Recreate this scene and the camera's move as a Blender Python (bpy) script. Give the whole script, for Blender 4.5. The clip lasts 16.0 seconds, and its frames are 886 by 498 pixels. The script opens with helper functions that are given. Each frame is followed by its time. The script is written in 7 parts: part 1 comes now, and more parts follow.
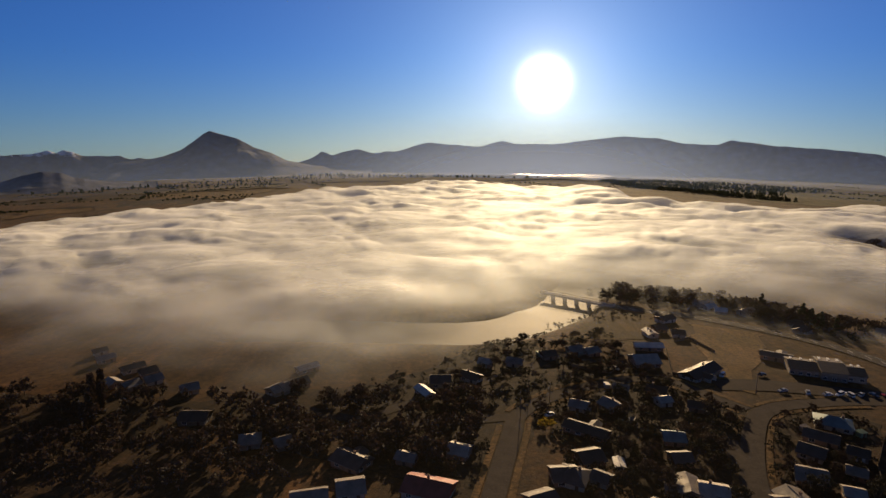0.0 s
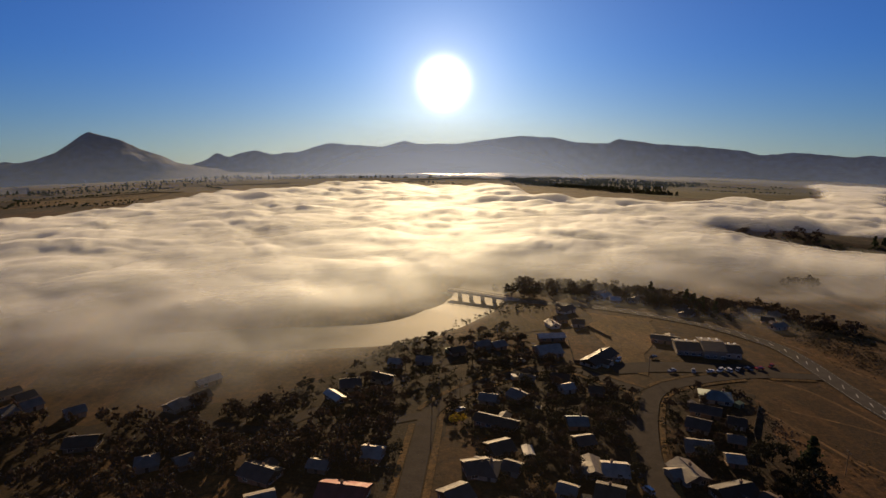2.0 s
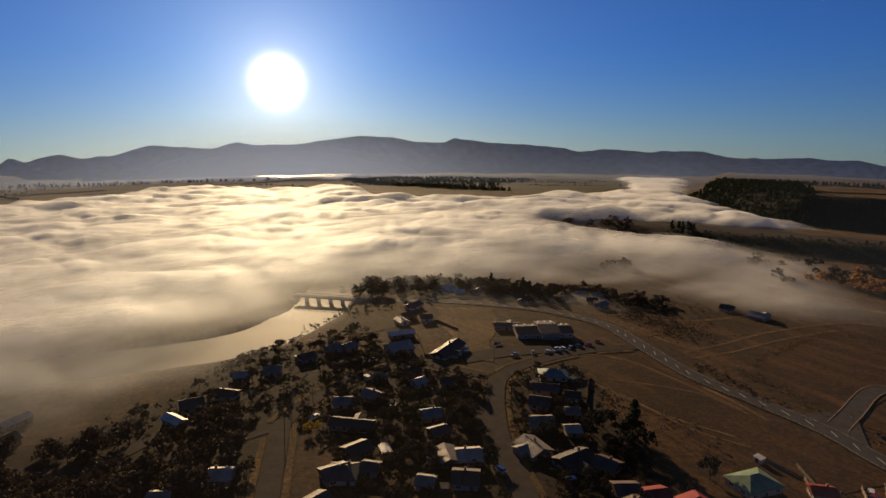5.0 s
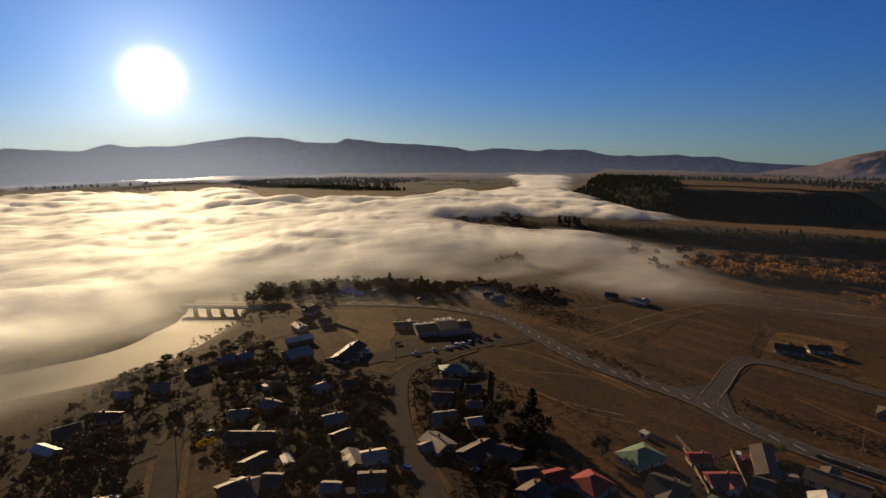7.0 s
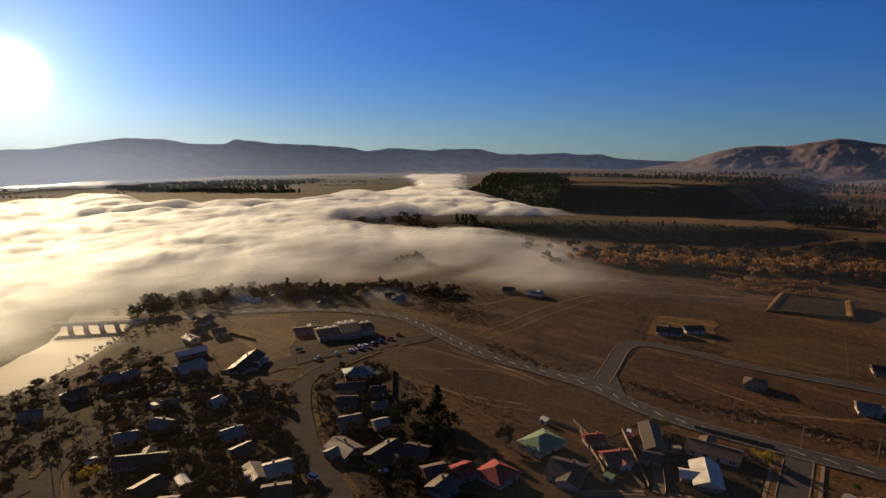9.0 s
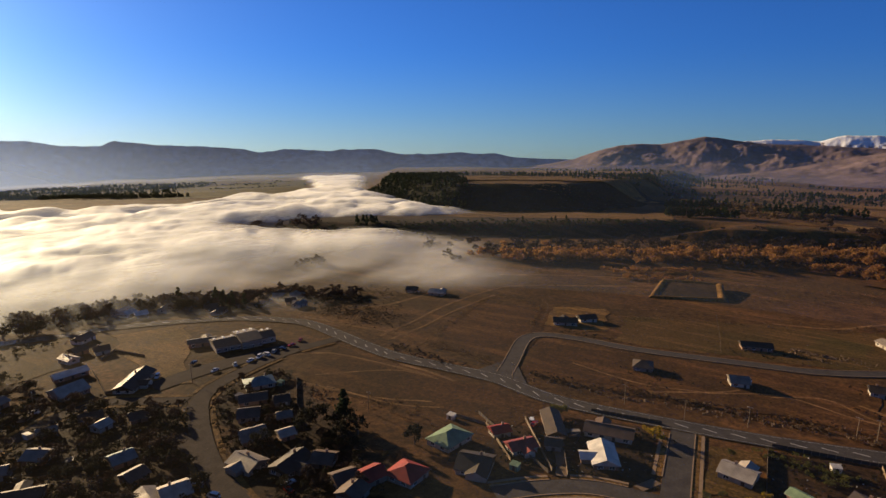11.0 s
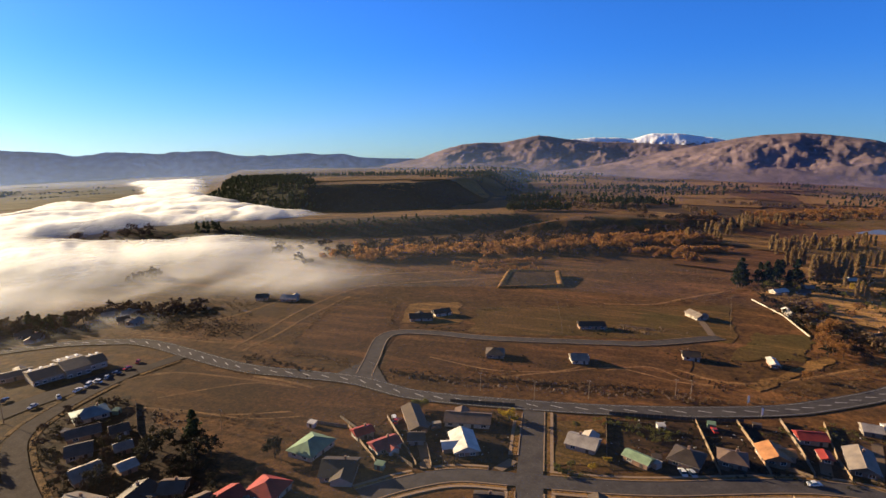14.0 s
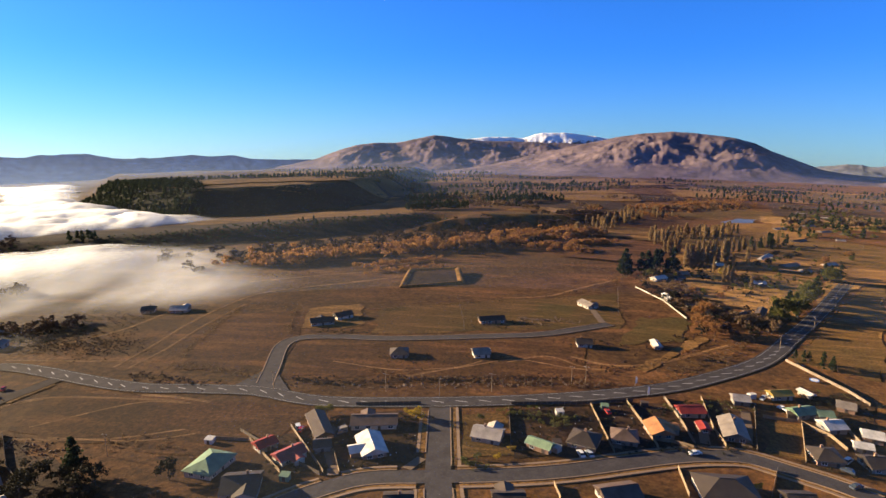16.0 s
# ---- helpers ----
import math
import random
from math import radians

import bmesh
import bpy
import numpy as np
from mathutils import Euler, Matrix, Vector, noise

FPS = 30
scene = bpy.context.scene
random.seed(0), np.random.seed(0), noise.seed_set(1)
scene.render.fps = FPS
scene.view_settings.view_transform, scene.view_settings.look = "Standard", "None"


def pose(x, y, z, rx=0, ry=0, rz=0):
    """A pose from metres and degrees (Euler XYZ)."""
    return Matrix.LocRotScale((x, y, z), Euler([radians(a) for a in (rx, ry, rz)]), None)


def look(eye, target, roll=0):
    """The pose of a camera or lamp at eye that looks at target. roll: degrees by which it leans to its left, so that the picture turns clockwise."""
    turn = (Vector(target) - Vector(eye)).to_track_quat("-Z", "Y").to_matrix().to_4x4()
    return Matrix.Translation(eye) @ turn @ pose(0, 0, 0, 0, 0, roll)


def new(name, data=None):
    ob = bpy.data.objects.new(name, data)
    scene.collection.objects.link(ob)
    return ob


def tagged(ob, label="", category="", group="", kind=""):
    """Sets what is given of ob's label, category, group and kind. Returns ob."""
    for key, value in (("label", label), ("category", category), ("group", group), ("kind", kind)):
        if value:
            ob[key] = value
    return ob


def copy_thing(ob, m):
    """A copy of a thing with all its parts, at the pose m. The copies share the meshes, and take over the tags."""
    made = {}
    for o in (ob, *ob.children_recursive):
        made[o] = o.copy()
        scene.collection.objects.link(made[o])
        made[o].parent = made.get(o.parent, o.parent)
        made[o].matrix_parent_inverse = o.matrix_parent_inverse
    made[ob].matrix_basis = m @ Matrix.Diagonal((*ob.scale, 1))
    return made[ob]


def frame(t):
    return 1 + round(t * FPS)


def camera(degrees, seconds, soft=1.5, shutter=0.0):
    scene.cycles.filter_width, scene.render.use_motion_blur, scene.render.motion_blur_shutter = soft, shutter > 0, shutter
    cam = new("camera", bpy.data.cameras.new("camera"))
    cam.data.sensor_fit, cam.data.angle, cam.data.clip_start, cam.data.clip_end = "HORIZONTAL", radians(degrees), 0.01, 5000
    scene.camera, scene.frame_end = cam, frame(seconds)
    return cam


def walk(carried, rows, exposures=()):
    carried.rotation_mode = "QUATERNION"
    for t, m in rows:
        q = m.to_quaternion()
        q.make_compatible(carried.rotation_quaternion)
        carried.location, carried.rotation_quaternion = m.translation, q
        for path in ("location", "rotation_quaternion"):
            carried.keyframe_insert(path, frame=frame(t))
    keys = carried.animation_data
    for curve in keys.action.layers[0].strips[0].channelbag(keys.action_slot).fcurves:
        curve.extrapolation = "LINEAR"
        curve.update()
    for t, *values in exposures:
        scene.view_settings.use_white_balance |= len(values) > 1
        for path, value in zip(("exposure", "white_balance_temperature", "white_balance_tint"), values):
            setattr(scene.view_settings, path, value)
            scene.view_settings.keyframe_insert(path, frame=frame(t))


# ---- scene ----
import functools

EYE_HEIGHT = 110.0
TILT = 12.51
TURNS = (-0.12, 2.09, 4.4, 6.79, 9.23, 11.73, 14.26, 16.82, 19.39, 21.97, 24.55, 27.13, 29.69, 32.24, 34.78, 37.3, 39.81, 42.3, 44.77, 47.24, 49.68, 52.13, 54.56, 56.99, 59.42, 61.85, 64.28, 66.72, 69.18, 71.64, 74.12, 76.61, 79.11)

cam = camera(74.02, 16.0)
walk(
    cam,
    [(0.5 * i, pose(0.0, 0.0, EYE_HEIGHT, 90.0 - TILT, 0.0, -a)) for i, a in enumerate(TURNS)],
    exposures=((0.0, -0.1, 7050, 13), (4.0, -0.24, 7100, 14), (7.0, -0.12, 7000, 13), (9.0, 0.12, 6850, 12), (12.5, 0.86, 6450, 11), (16.0, 1.6, 6150, 10)),
)

# ---- daylight: low winter sun over the valley ----
SUN_BEARING = 9.3      # degrees clockwise from +y
SUN_HEIGHT = 11.5
DISC_HEIGHT = 3.3

world = bpy.data.worlds.new("morning_sky")
scene.world = world
world.use_nodes = True


def aim(bearing, height):
    b, h = radians(bearing), radians(height)
    return Vector((math.sin(b) * math.cos(h), math.cos(b) * math.cos(h), math.sin(h)))


def build_sky():
    nt = world.node_tree
    nt.nodes.clear()
    out = nt.nodes.new("ShaderNodeOutputWorld")
    bg = nt.nodes.new("ShaderNodeBackground")
    sky = nt.nodes.new("ShaderNodeTexSky")
    sky.sky_type = "NISHITA"
    sky.sun_disc = False
    sky.sun_elevation = radians(SUN_HEIGHT)
    sky.sun_rotation = radians(SUN_BEARING)
    sky.air_density, sky.dust_density, sky.ozone_density = 1.0, 0.3, 3.0
    tint = nt.nodes.new("ShaderNodeMix")
    tint.data_type, tint.blend_type = "RGBA", "MULTIPLY"
    tint.inputs[0].default_value = 1.0
    nt.links.new(sky.outputs[0], tint.inputs[6])
    # morning vapour makes the air paler towards the level
    up = nt.nodes.new("ShaderNodeSeparateXYZ")
    rise = nt.nodes.new("ShaderNodeMapRange")
    rise.interpolation_type = "SMOOTHSTEP"
    rise.inputs["From Min"].default_value = -0.06
    rise.inputs["From Max"].default_value = 0.12
    deep = nt.nodes.new("ShaderNodeMix")
    deep.data_type = "RGBA"
    deep.inputs[6].default_value = (0.46, 0.69, 1.08, 1)
    deep.inputs[7].default_value = (0.215, 0.59, 1.34, 1)
    nt.links.new(up.outputs["Z"], rise.inputs["Value"])
    nt.links.new(rise.outputs[0], deep.inputs[0])
    # the unseen upper sky is dimmed and greyed so that shade turns less blue
    over = nt.nodes.new("ShaderNodeMapRange")
    over.interpolation_type = "SMOOTHSTEP"
    over.inputs["From Min"].default_value = 0.16
    over.inputs["From Max"].default_value = 0.55
    high = nt.nodes.new("ShaderNodeMix")
    high.data_type = "RGBA"
    high.inputs[7].default_value = (0.34, 0.42, 0.56, 1)
    nt.links.new(up.outputs["Z"], over.inputs["Value"])
    nt.links.new(over.outputs[0], high.inputs[0])
    nt.links.new(deep.outputs[2], high.inputs[6])
    nt.links.new(high.outputs[2], tint.inputs[7])
    # the land is dropped to fit the camera's view, so the sky reaches a little under the level
    place = nt.nodes.new("ShaderNodeTexCoord")
    lift = nt.nodes.new("ShaderNodeVectorMath")
    lift.operation = "ADD"
    lift.inputs[1].default_value = (0, 0, 0.085)
    level = nt.nodes.new("ShaderNodeVectorMath")
    level.operation = "NORMALIZE"
    nt.links.new(place.outputs["Generated"], lift.inputs[0])
    nt.links.new(place.outputs["Generated"], up.inputs[0])
    nt.links.new(lift.outputs[0], level.inputs[0])
    nt.links.new(level.outputs[0], sky.inputs["Vector"])
    # the sun's own glare in the clear air round it
    coord = nt.nodes.new("ShaderNodeTexCoord")
    dot = nt.nodes.new("ShaderNodeVectorMath")
    dot.operation = "DOT_PRODUCT"
    dot.inputs[1].default_value = aim(SUN_BEARING, DISC_HEIGHT)
    nt.links.new(coord.outputs["Generated"], dot.inputs[0])
    arc = nt.nodes.new("ShaderNodeMath")
    arc.operation = "ARCCOSINE"
    nt.links.new(dot.outputs["Value"], arc.inputs[0])

    def halo(width, power, gain):
        a = nt.nodes.new("ShaderNodeMath")
        a.operation = "DIVIDE"
        a.inputs[1].default_value = radians(width)
        b = nt.nodes.new("ShaderNodeMath")
        b.operation = "POWER"
        b.inputs[1].default_value = power
        c = nt.nodes.new("ShaderNodeMath")
        c.operation = "MULTIPLY"
        c.inputs[1].default_value = -1.0
        d = nt.nodes.new("ShaderNodeMath")
        d.operation = "EXPONENT"
        e = nt.nodes.new("ShaderNodeMath")
        e.operation = "MULTIPLY"
        e.inputs[1].default_value = gain
        nt.links.new(arc.outputs[0], a.inputs[0])
        nt.links.new(a.outputs[0], b.inputs[0])
        nt.links.new(b.outputs[0], c.inputs[0])
        nt.links.new(c.outputs[0], d.inputs[0])
        nt.links.new(d.outputs[0], e.inputs[0])
        return e.outputs[0]

    def coloured(value, colour):
        m = nt.nodes.new("ShaderNodeVectorMath")
        m.operation = "SCALE"
        m.inputs[0].default_value = colour
        nt.links.new(value, m.inputs["Scale"])
        return m.outputs[0]

    total = tint.outputs[2]
    for width, power, gain, colour in (
        (1.75, 2.6, 60.0, (1.0, 0.96, 0.86)),
        (3.6, 1.2, 9.0, (1.0, 0.90, 0.72)),
        (14.0, 1.2, 2.0, (1.0, 0.86, 0.64)),
    ):
        add = nt.nodes.new("ShaderNodeVectorMath")
        add.operation = "ADD"
        nt.links.new(total, add.inputs[0])
        nt.links.new(coloured(halo(width, power, gain), colour), add.inputs[1])
        total = add.outputs[0]
    nt.links.new(total, bg.inputs[0])
    bg.inputs[1].default_value = 0.07
    nt.links.new(bg.outputs[0], out.inputs[0])


build_sky()
sun_data = bpy.data.lights.new("sun", "SUN")
sun_data.energy, sun_data.angle, sun_data.color = 6.2, radians(0.6), (1.0, 0.745, 0.43)
sun = new("sun", sun_data)
sun.matrix_world = look(aim(SUN_BEARING, SUN_HEIGHT) * 1000, (0, 0, 0))
scene.cycles.transparent_max_bounces = 32


# ---- materials ----
def nodes_of(name):
    m = bpy.data.materials.new(name)
    m.use_nodes = True
    nt = m.node_tree
    return m, nt, nt.nodes["Principled BSDF"]


def noise_at(nt, scale, detail=4.0, rough=0.55, source="Object", stretch=(1, 1, 1)):
    co = nt.nodes.new("ShaderNodeTexCoord")
    mp = nt.nodes.new("ShaderNodeMapping")
    mp.inputs["Scale"].default_value = stretch
    nt.links.new(co.outputs[source], mp.inputs["Vector"])
    n = nt.nodes.new("ShaderNodeTexNoise")
    n.inputs["Scale"].default_value = scale
    n.inputs["Detail"].default_value = detail
    n.inputs["Roughness"].default_value = rough
    nt.links.new(mp.outputs[0], n.inputs["Vector"])
    return n.outputs["Fac"]


def ramp(nt, value, stops):
    r = nt.nodes.new("ShaderNodeValToRGB")
    while len(r.color_ramp.elements) < len(stops):
        r.color_ramp.elements.new(0.5)
    for e, (p, c) in zip(r.color_ramp.elements, stops):
        e.position, e.color = p, (*c, 1)
    nt.links.new(value, r.inputs[0])
    return r.outputs[0]


def blend(nt, fac, a, b, mode="MIX"):
    m = nt.nodes.new("ShaderNodeMix")
    m.data_type, m.blend_type = "RGBA", mode
    for sock, v in ((m.inputs[0], fac), (m.inputs[6], a), (m.inputs[7], b)):
        if isinstance(v, (int, float)):
            sock.default_value = v
        elif isinstance(v, tuple):
            sock.default_value = (*v, 1)
        else:
            nt.links.new(v, sock)
    return m.outputs[2]


def relief(nt, bsdf, value, strength, distance):
    b = nt.nodes.new("ShaderNodeBump")
    b.inputs["Strength"].default_value = strength
    b.inputs["Distance"].default_value = distance
    nt.links.new(value, b.inputs["Height"])
    nt.links.new(b.outputs[0], bsdf.inputs["Normal"])


def shade(c, k):
    return tuple(min(1.0, v * k) for v in c)


def surface(name, colour, rough=0.8, metal=0.0, scale=0.6, vary=0.35, bump=0.2, random_tint=0.0, specular=0.3):
    """Grain at two scales, fine relief, and a tint that differs from piece to piece."""
    m, nt, b = nodes_of(name)
    fine = noise_at(nt, scale * 6)
    broad = noise_at(nt, scale)
    c1 = ramp(nt, broad, ((0.3, shade(colour, 1 - vary)), (0.7, shade(colour, 1 + vary))))
    c2 = blend(nt, 0.5, c1, ramp(nt, fine, ((0.35, shade(colour, 1 - vary * 0.8)), (0.65, shade(colour, 1 + vary * 0.8)))))
    if random_tint:
        info = nt.nodes.new("ShaderNodeObjectInfo")
        c2 = blend(nt, 1.0, c2, ramp(nt, info.outputs["Random"], ((0.0, (1 - random_tint,) * 3), (1.0, (1.0, 1.0, 1.0)))), "MULTIPLY")
    nt.links.new(c2, b.inputs["Base Color"])
    b.inputs["Roughness"].default_value = rough
    b.inputs["Metallic"].default_value = metal
    b.inputs["Specular IOR Level"].default_value = specular
    if bump:
        relief(nt, b, fine, bump, 0.1)
    return m


def foliage(name, low, high, through_light=0.25):
    """Leaf clumps whose tone differs from clump to clump, letting some light through."""
    m, nt, b = nodes_of(name)
    geo = nt.nodes.new("ShaderNodeNewGeometry")
    c = ramp(nt, geo.outputs["Random Per Island"], ((0.0, low), (1.0, high)))
    nt.links.new(c, b.inputs["Base Color"])
    b.inputs["Diffuse Roughness"].default_value = 1.0
    b.inputs["Roughness"].default_value = 0.8
    b.inputs["Specular IOR Level"].default_value = 0.1
    tr = nt.nodes.new("ShaderNodeBsdfTranslucent")
    nt.links.new(c, tr.inputs[0])
    mix = nt.nodes.new("ShaderNodeMixShader")
    mix.inputs[0].default_value = through_light
    nt.links.new(b.outputs[0], mix.inputs[1])
    nt.links.new(tr.outputs[0], mix.inputs[2])
    nt.links.new(mix.outputs[0], nt.nodes["Material Output"].inputs[0])
    return m


def grassland(name, dry, green, dark, scale=0.01, amount=0.5):
    """Winter grass: dry and green patches, tufts, tracks worn by stock."""
    dry, green, dark = ((r * 0.98, g * 0.8, b * 0.7) for r, g, b in (dry, green, dark))
    m, nt, b = nodes_of(name)
    broad = noise_at(nt, scale, 5)
    mid = noise_at(nt, scale * 9, 5, 0.6)
    tuft = noise_at(nt, 1.1, 4, 0.7)
    streak = noise_at(nt, scale * 6, 4, 0.6, stretch=(1.0, 0.16, 1.0))
    patch = noise_at(nt, scale * 32, 5, 0.7)
    c = ramp(nt, broad, ((0.38, dry), (0.62, green)))
    c = blend(nt, ramp(nt, mid, ((0.42, (0, 0, 0)), (0.68, (amount * 1.3,) * 3))), c, dark)
    c = blend(nt, ramp(nt, streak, ((0.5, (0, 0, 0)), (0.68, (0.8, 0.8, 0.8)))), c, shade(dry, 1.7))
    c = blend(nt, 1.0, c, ramp(nt, patch, ((0.34, (0.5, 0.5, 0.5)), (0.66, (1.4, 1.36, 1.25)))), "MULTIPLY")
    c = blend(nt, 1.0, c, ramp(nt, tuft, ((0.3, (0.6, 0.6, 0.58)), (0.7, (1.3, 1.26, 1.15)))), "MULTIPLY")
    nt.links.new(c, b.inputs["Base Color"])
    b.inputs["Roughness"].default_value = 0.95
    b.inputs["Specular IOR Level"].default_value = 0.08
    b.inputs["Diffuse Roughness"].default_value = 0.7
    relief(nt, b, tuft, 0.5, 0.6)
    return m


def roof_metal(name, colour, rough=0.5, spec=0.16):
    """Painted corrugated sheet: fine ribs, faded patches, a streak of rust here and there."""
    m, nt, b = nodes_of(name)
    wave = nt.nodes.new("ShaderNodeTexWave")
    wave.inputs["Scale"].default_value = 1.6
    wave.bands_direction = "X"
    co = nt.nodes.new("ShaderNodeTexCoord")
    nt.links.new(co.outputs["Object"], wave.inputs["Vector"])
    fade = noise_at(nt, 0.35, 5)
    stain = noise_at(nt, 1.2, 5, 0.65, stretch=(1, 0.25, 0.25))
    c = ramp(nt, fade, ((0.3, shade(colour, 0.72)), (0.7, shade(colour, 1.2))))
    c = blend(nt, ramp(nt, stain, ((0.58, (0, 0, 0)), (0.75, (0.5, 0.5, 0.5)))), c, shade(colour, 0.5))
    nt.links.new(c, b.inputs["Base Color"])
    nt.links.new(ramp(nt, fade, ((0.3, (rough,) * 3), (0.7, (rough + 0.25,) * 3))), b.inputs["Roughness"])
    b.inputs["Metallic"].default_value = 0.1
    b.inputs["Specular IOR Level"].default_value = spec
    relief(nt, b, wave.outputs["Fac"], 0.35, 0.05)
    return m


def glass_pane(name):
    m, nt, b = nodes_of(name)
    b.inputs["Base Color"].default_value = (0.03, 0.04, 0.05, 1)
    b.inputs["Roughness"].default_value = 0.06
    b.inputs["Specular IOR Level"].default_value = 0.8
    return m


def still_water(name, tone, rough):
    m, nt, b = nodes_of(name)
    b.inputs["Base Color"].default_value = (*tone, 1)
    b.inputs["Roughness"].default_value = rough
    b.inputs["Specular IOR Level"].default_value = 0.2
    relief(nt, b, noise_at(nt, 0.5, 4), 0.2, 0.3)
    return m


def mist(name, scale, tight, gloss, white=(1.0, 0.93, 0.85)):
    """Fog droplets: light is scattered on, back and forwards; the rest passes straight through."""
    m, nt, b = nodes_of(name)
    nt.nodes.remove(b)
    dens = nt.nodes.new("ShaderNodeAttribute")
    dens.attribute_name = "cover"
    big = noise_at(nt, scale, 8, 0.64, stretch=(0.6, 1.15, 2.0))
    wide = noise_at(nt, scale * 0.24, 3, 0.5)

    def sums(op, a, b_, c=None):
        n = nt.nodes.new("ShaderNodeMath")
        n.operation = op
        for k, v in enumerate((a, b_, c)):
            if isinstance(v, (int, float)):
                n.inputs[k].default_value = v
            elif v is not None:
                nt.links.new(v, n.inputs[k])
        return n.outputs[0]

    total = sums("MULTIPLY", sums("MULTIPLY_ADD", wide, 1.0, sums("MULTIPLY_ADD", big, 2.4, -0.7)), dens.outputs["Fac"])
    rng = nt.nodes.new("ShaderNodeMapRange")
    rng.interpolation_type = "SMOOTHSTEP"
    rng.inputs["From Min"].default_value = 0.05
    rng.inputs["From Max"].default_value = 1.45
    rng.inputs["To Max"].default_value = tight
    nt.links.new(total, rng.inputs["Value"])
    dif, tra, glo = (nt.nodes.new("ShaderNodeBsdf" + k) for k in ("Diffuse", "Translucent", "Glossy"))
    glo.inputs["Roughness"].default_value = 0.75
    for n, c in ((dif, white), (tra, white), (glo, (0.88, 0.95, 1.0))):
        n.inputs["Color"].default_value = (*c, 1)
    # normals are bent towards the sun to brighten the billows: half their lie, half the sun alone
    puff = nt.nodes.new("ShaderNodeBump")
    puff.inputs["Strength"].default_value = 0.35
    puff.inputs["Distance"].default_value = 7.0
    nt.links.new(noise_at(nt, 0.034, 6, 0.6, stretch=(1.0, 1.0, 1.5)), puff.inputs["Height"])
    soft = nt.nodes.new("ShaderNodeVectorMath")
    soft.operation = "MULTIPLY_ADD"
    soft.inputs[1].default_value = (0.42, 0.42, 0.42)
    soft.inputs[2].default_value = aim(SUN_BEARING, SUN_HEIGHT + 16.0) * 0.9
    nt.links.new(puff.outputs[0], soft.inputs[0])
    facing = nt.nodes.new("ShaderNodeVectorMath")
    facing.operation = "NORMALIZE"
    nt.links.new(soft.outputs[0], facing.inputs[0])
    nt.links.new(facing.outputs[0], dif.inputs["Normal"])
    a = nt.nodes.new("ShaderNodeMixShader")
    a.inputs[0].default_value = 0.3
    nt.links.new(dif.outputs[0], a.inputs[1])
    nt.links.new(tra.outputs[0], a.inputs[2])
    g = nt.nodes.new("ShaderNodeMixShader")
    g.inputs[0].default_value = gloss
    nt.links.new(a.outputs[0], g.inputs[1])
    nt.links.new(glo.outputs[0], g.inputs[2])
    clear = nt.nodes.new("ShaderNodeBsdfTransparent")
    mix = nt.nodes.new("ShaderNodeMixShader")
    nt.links.new(rng.outputs[0], mix.inputs[0])
    nt.links.new(clear.outputs[0], mix.inputs[1])
    nt.links.new(g.outputs[0], mix.inputs[2])
    nt.links.new(mix.outputs[0], nt.nodes["Material Output"].inputs[0])
    return m


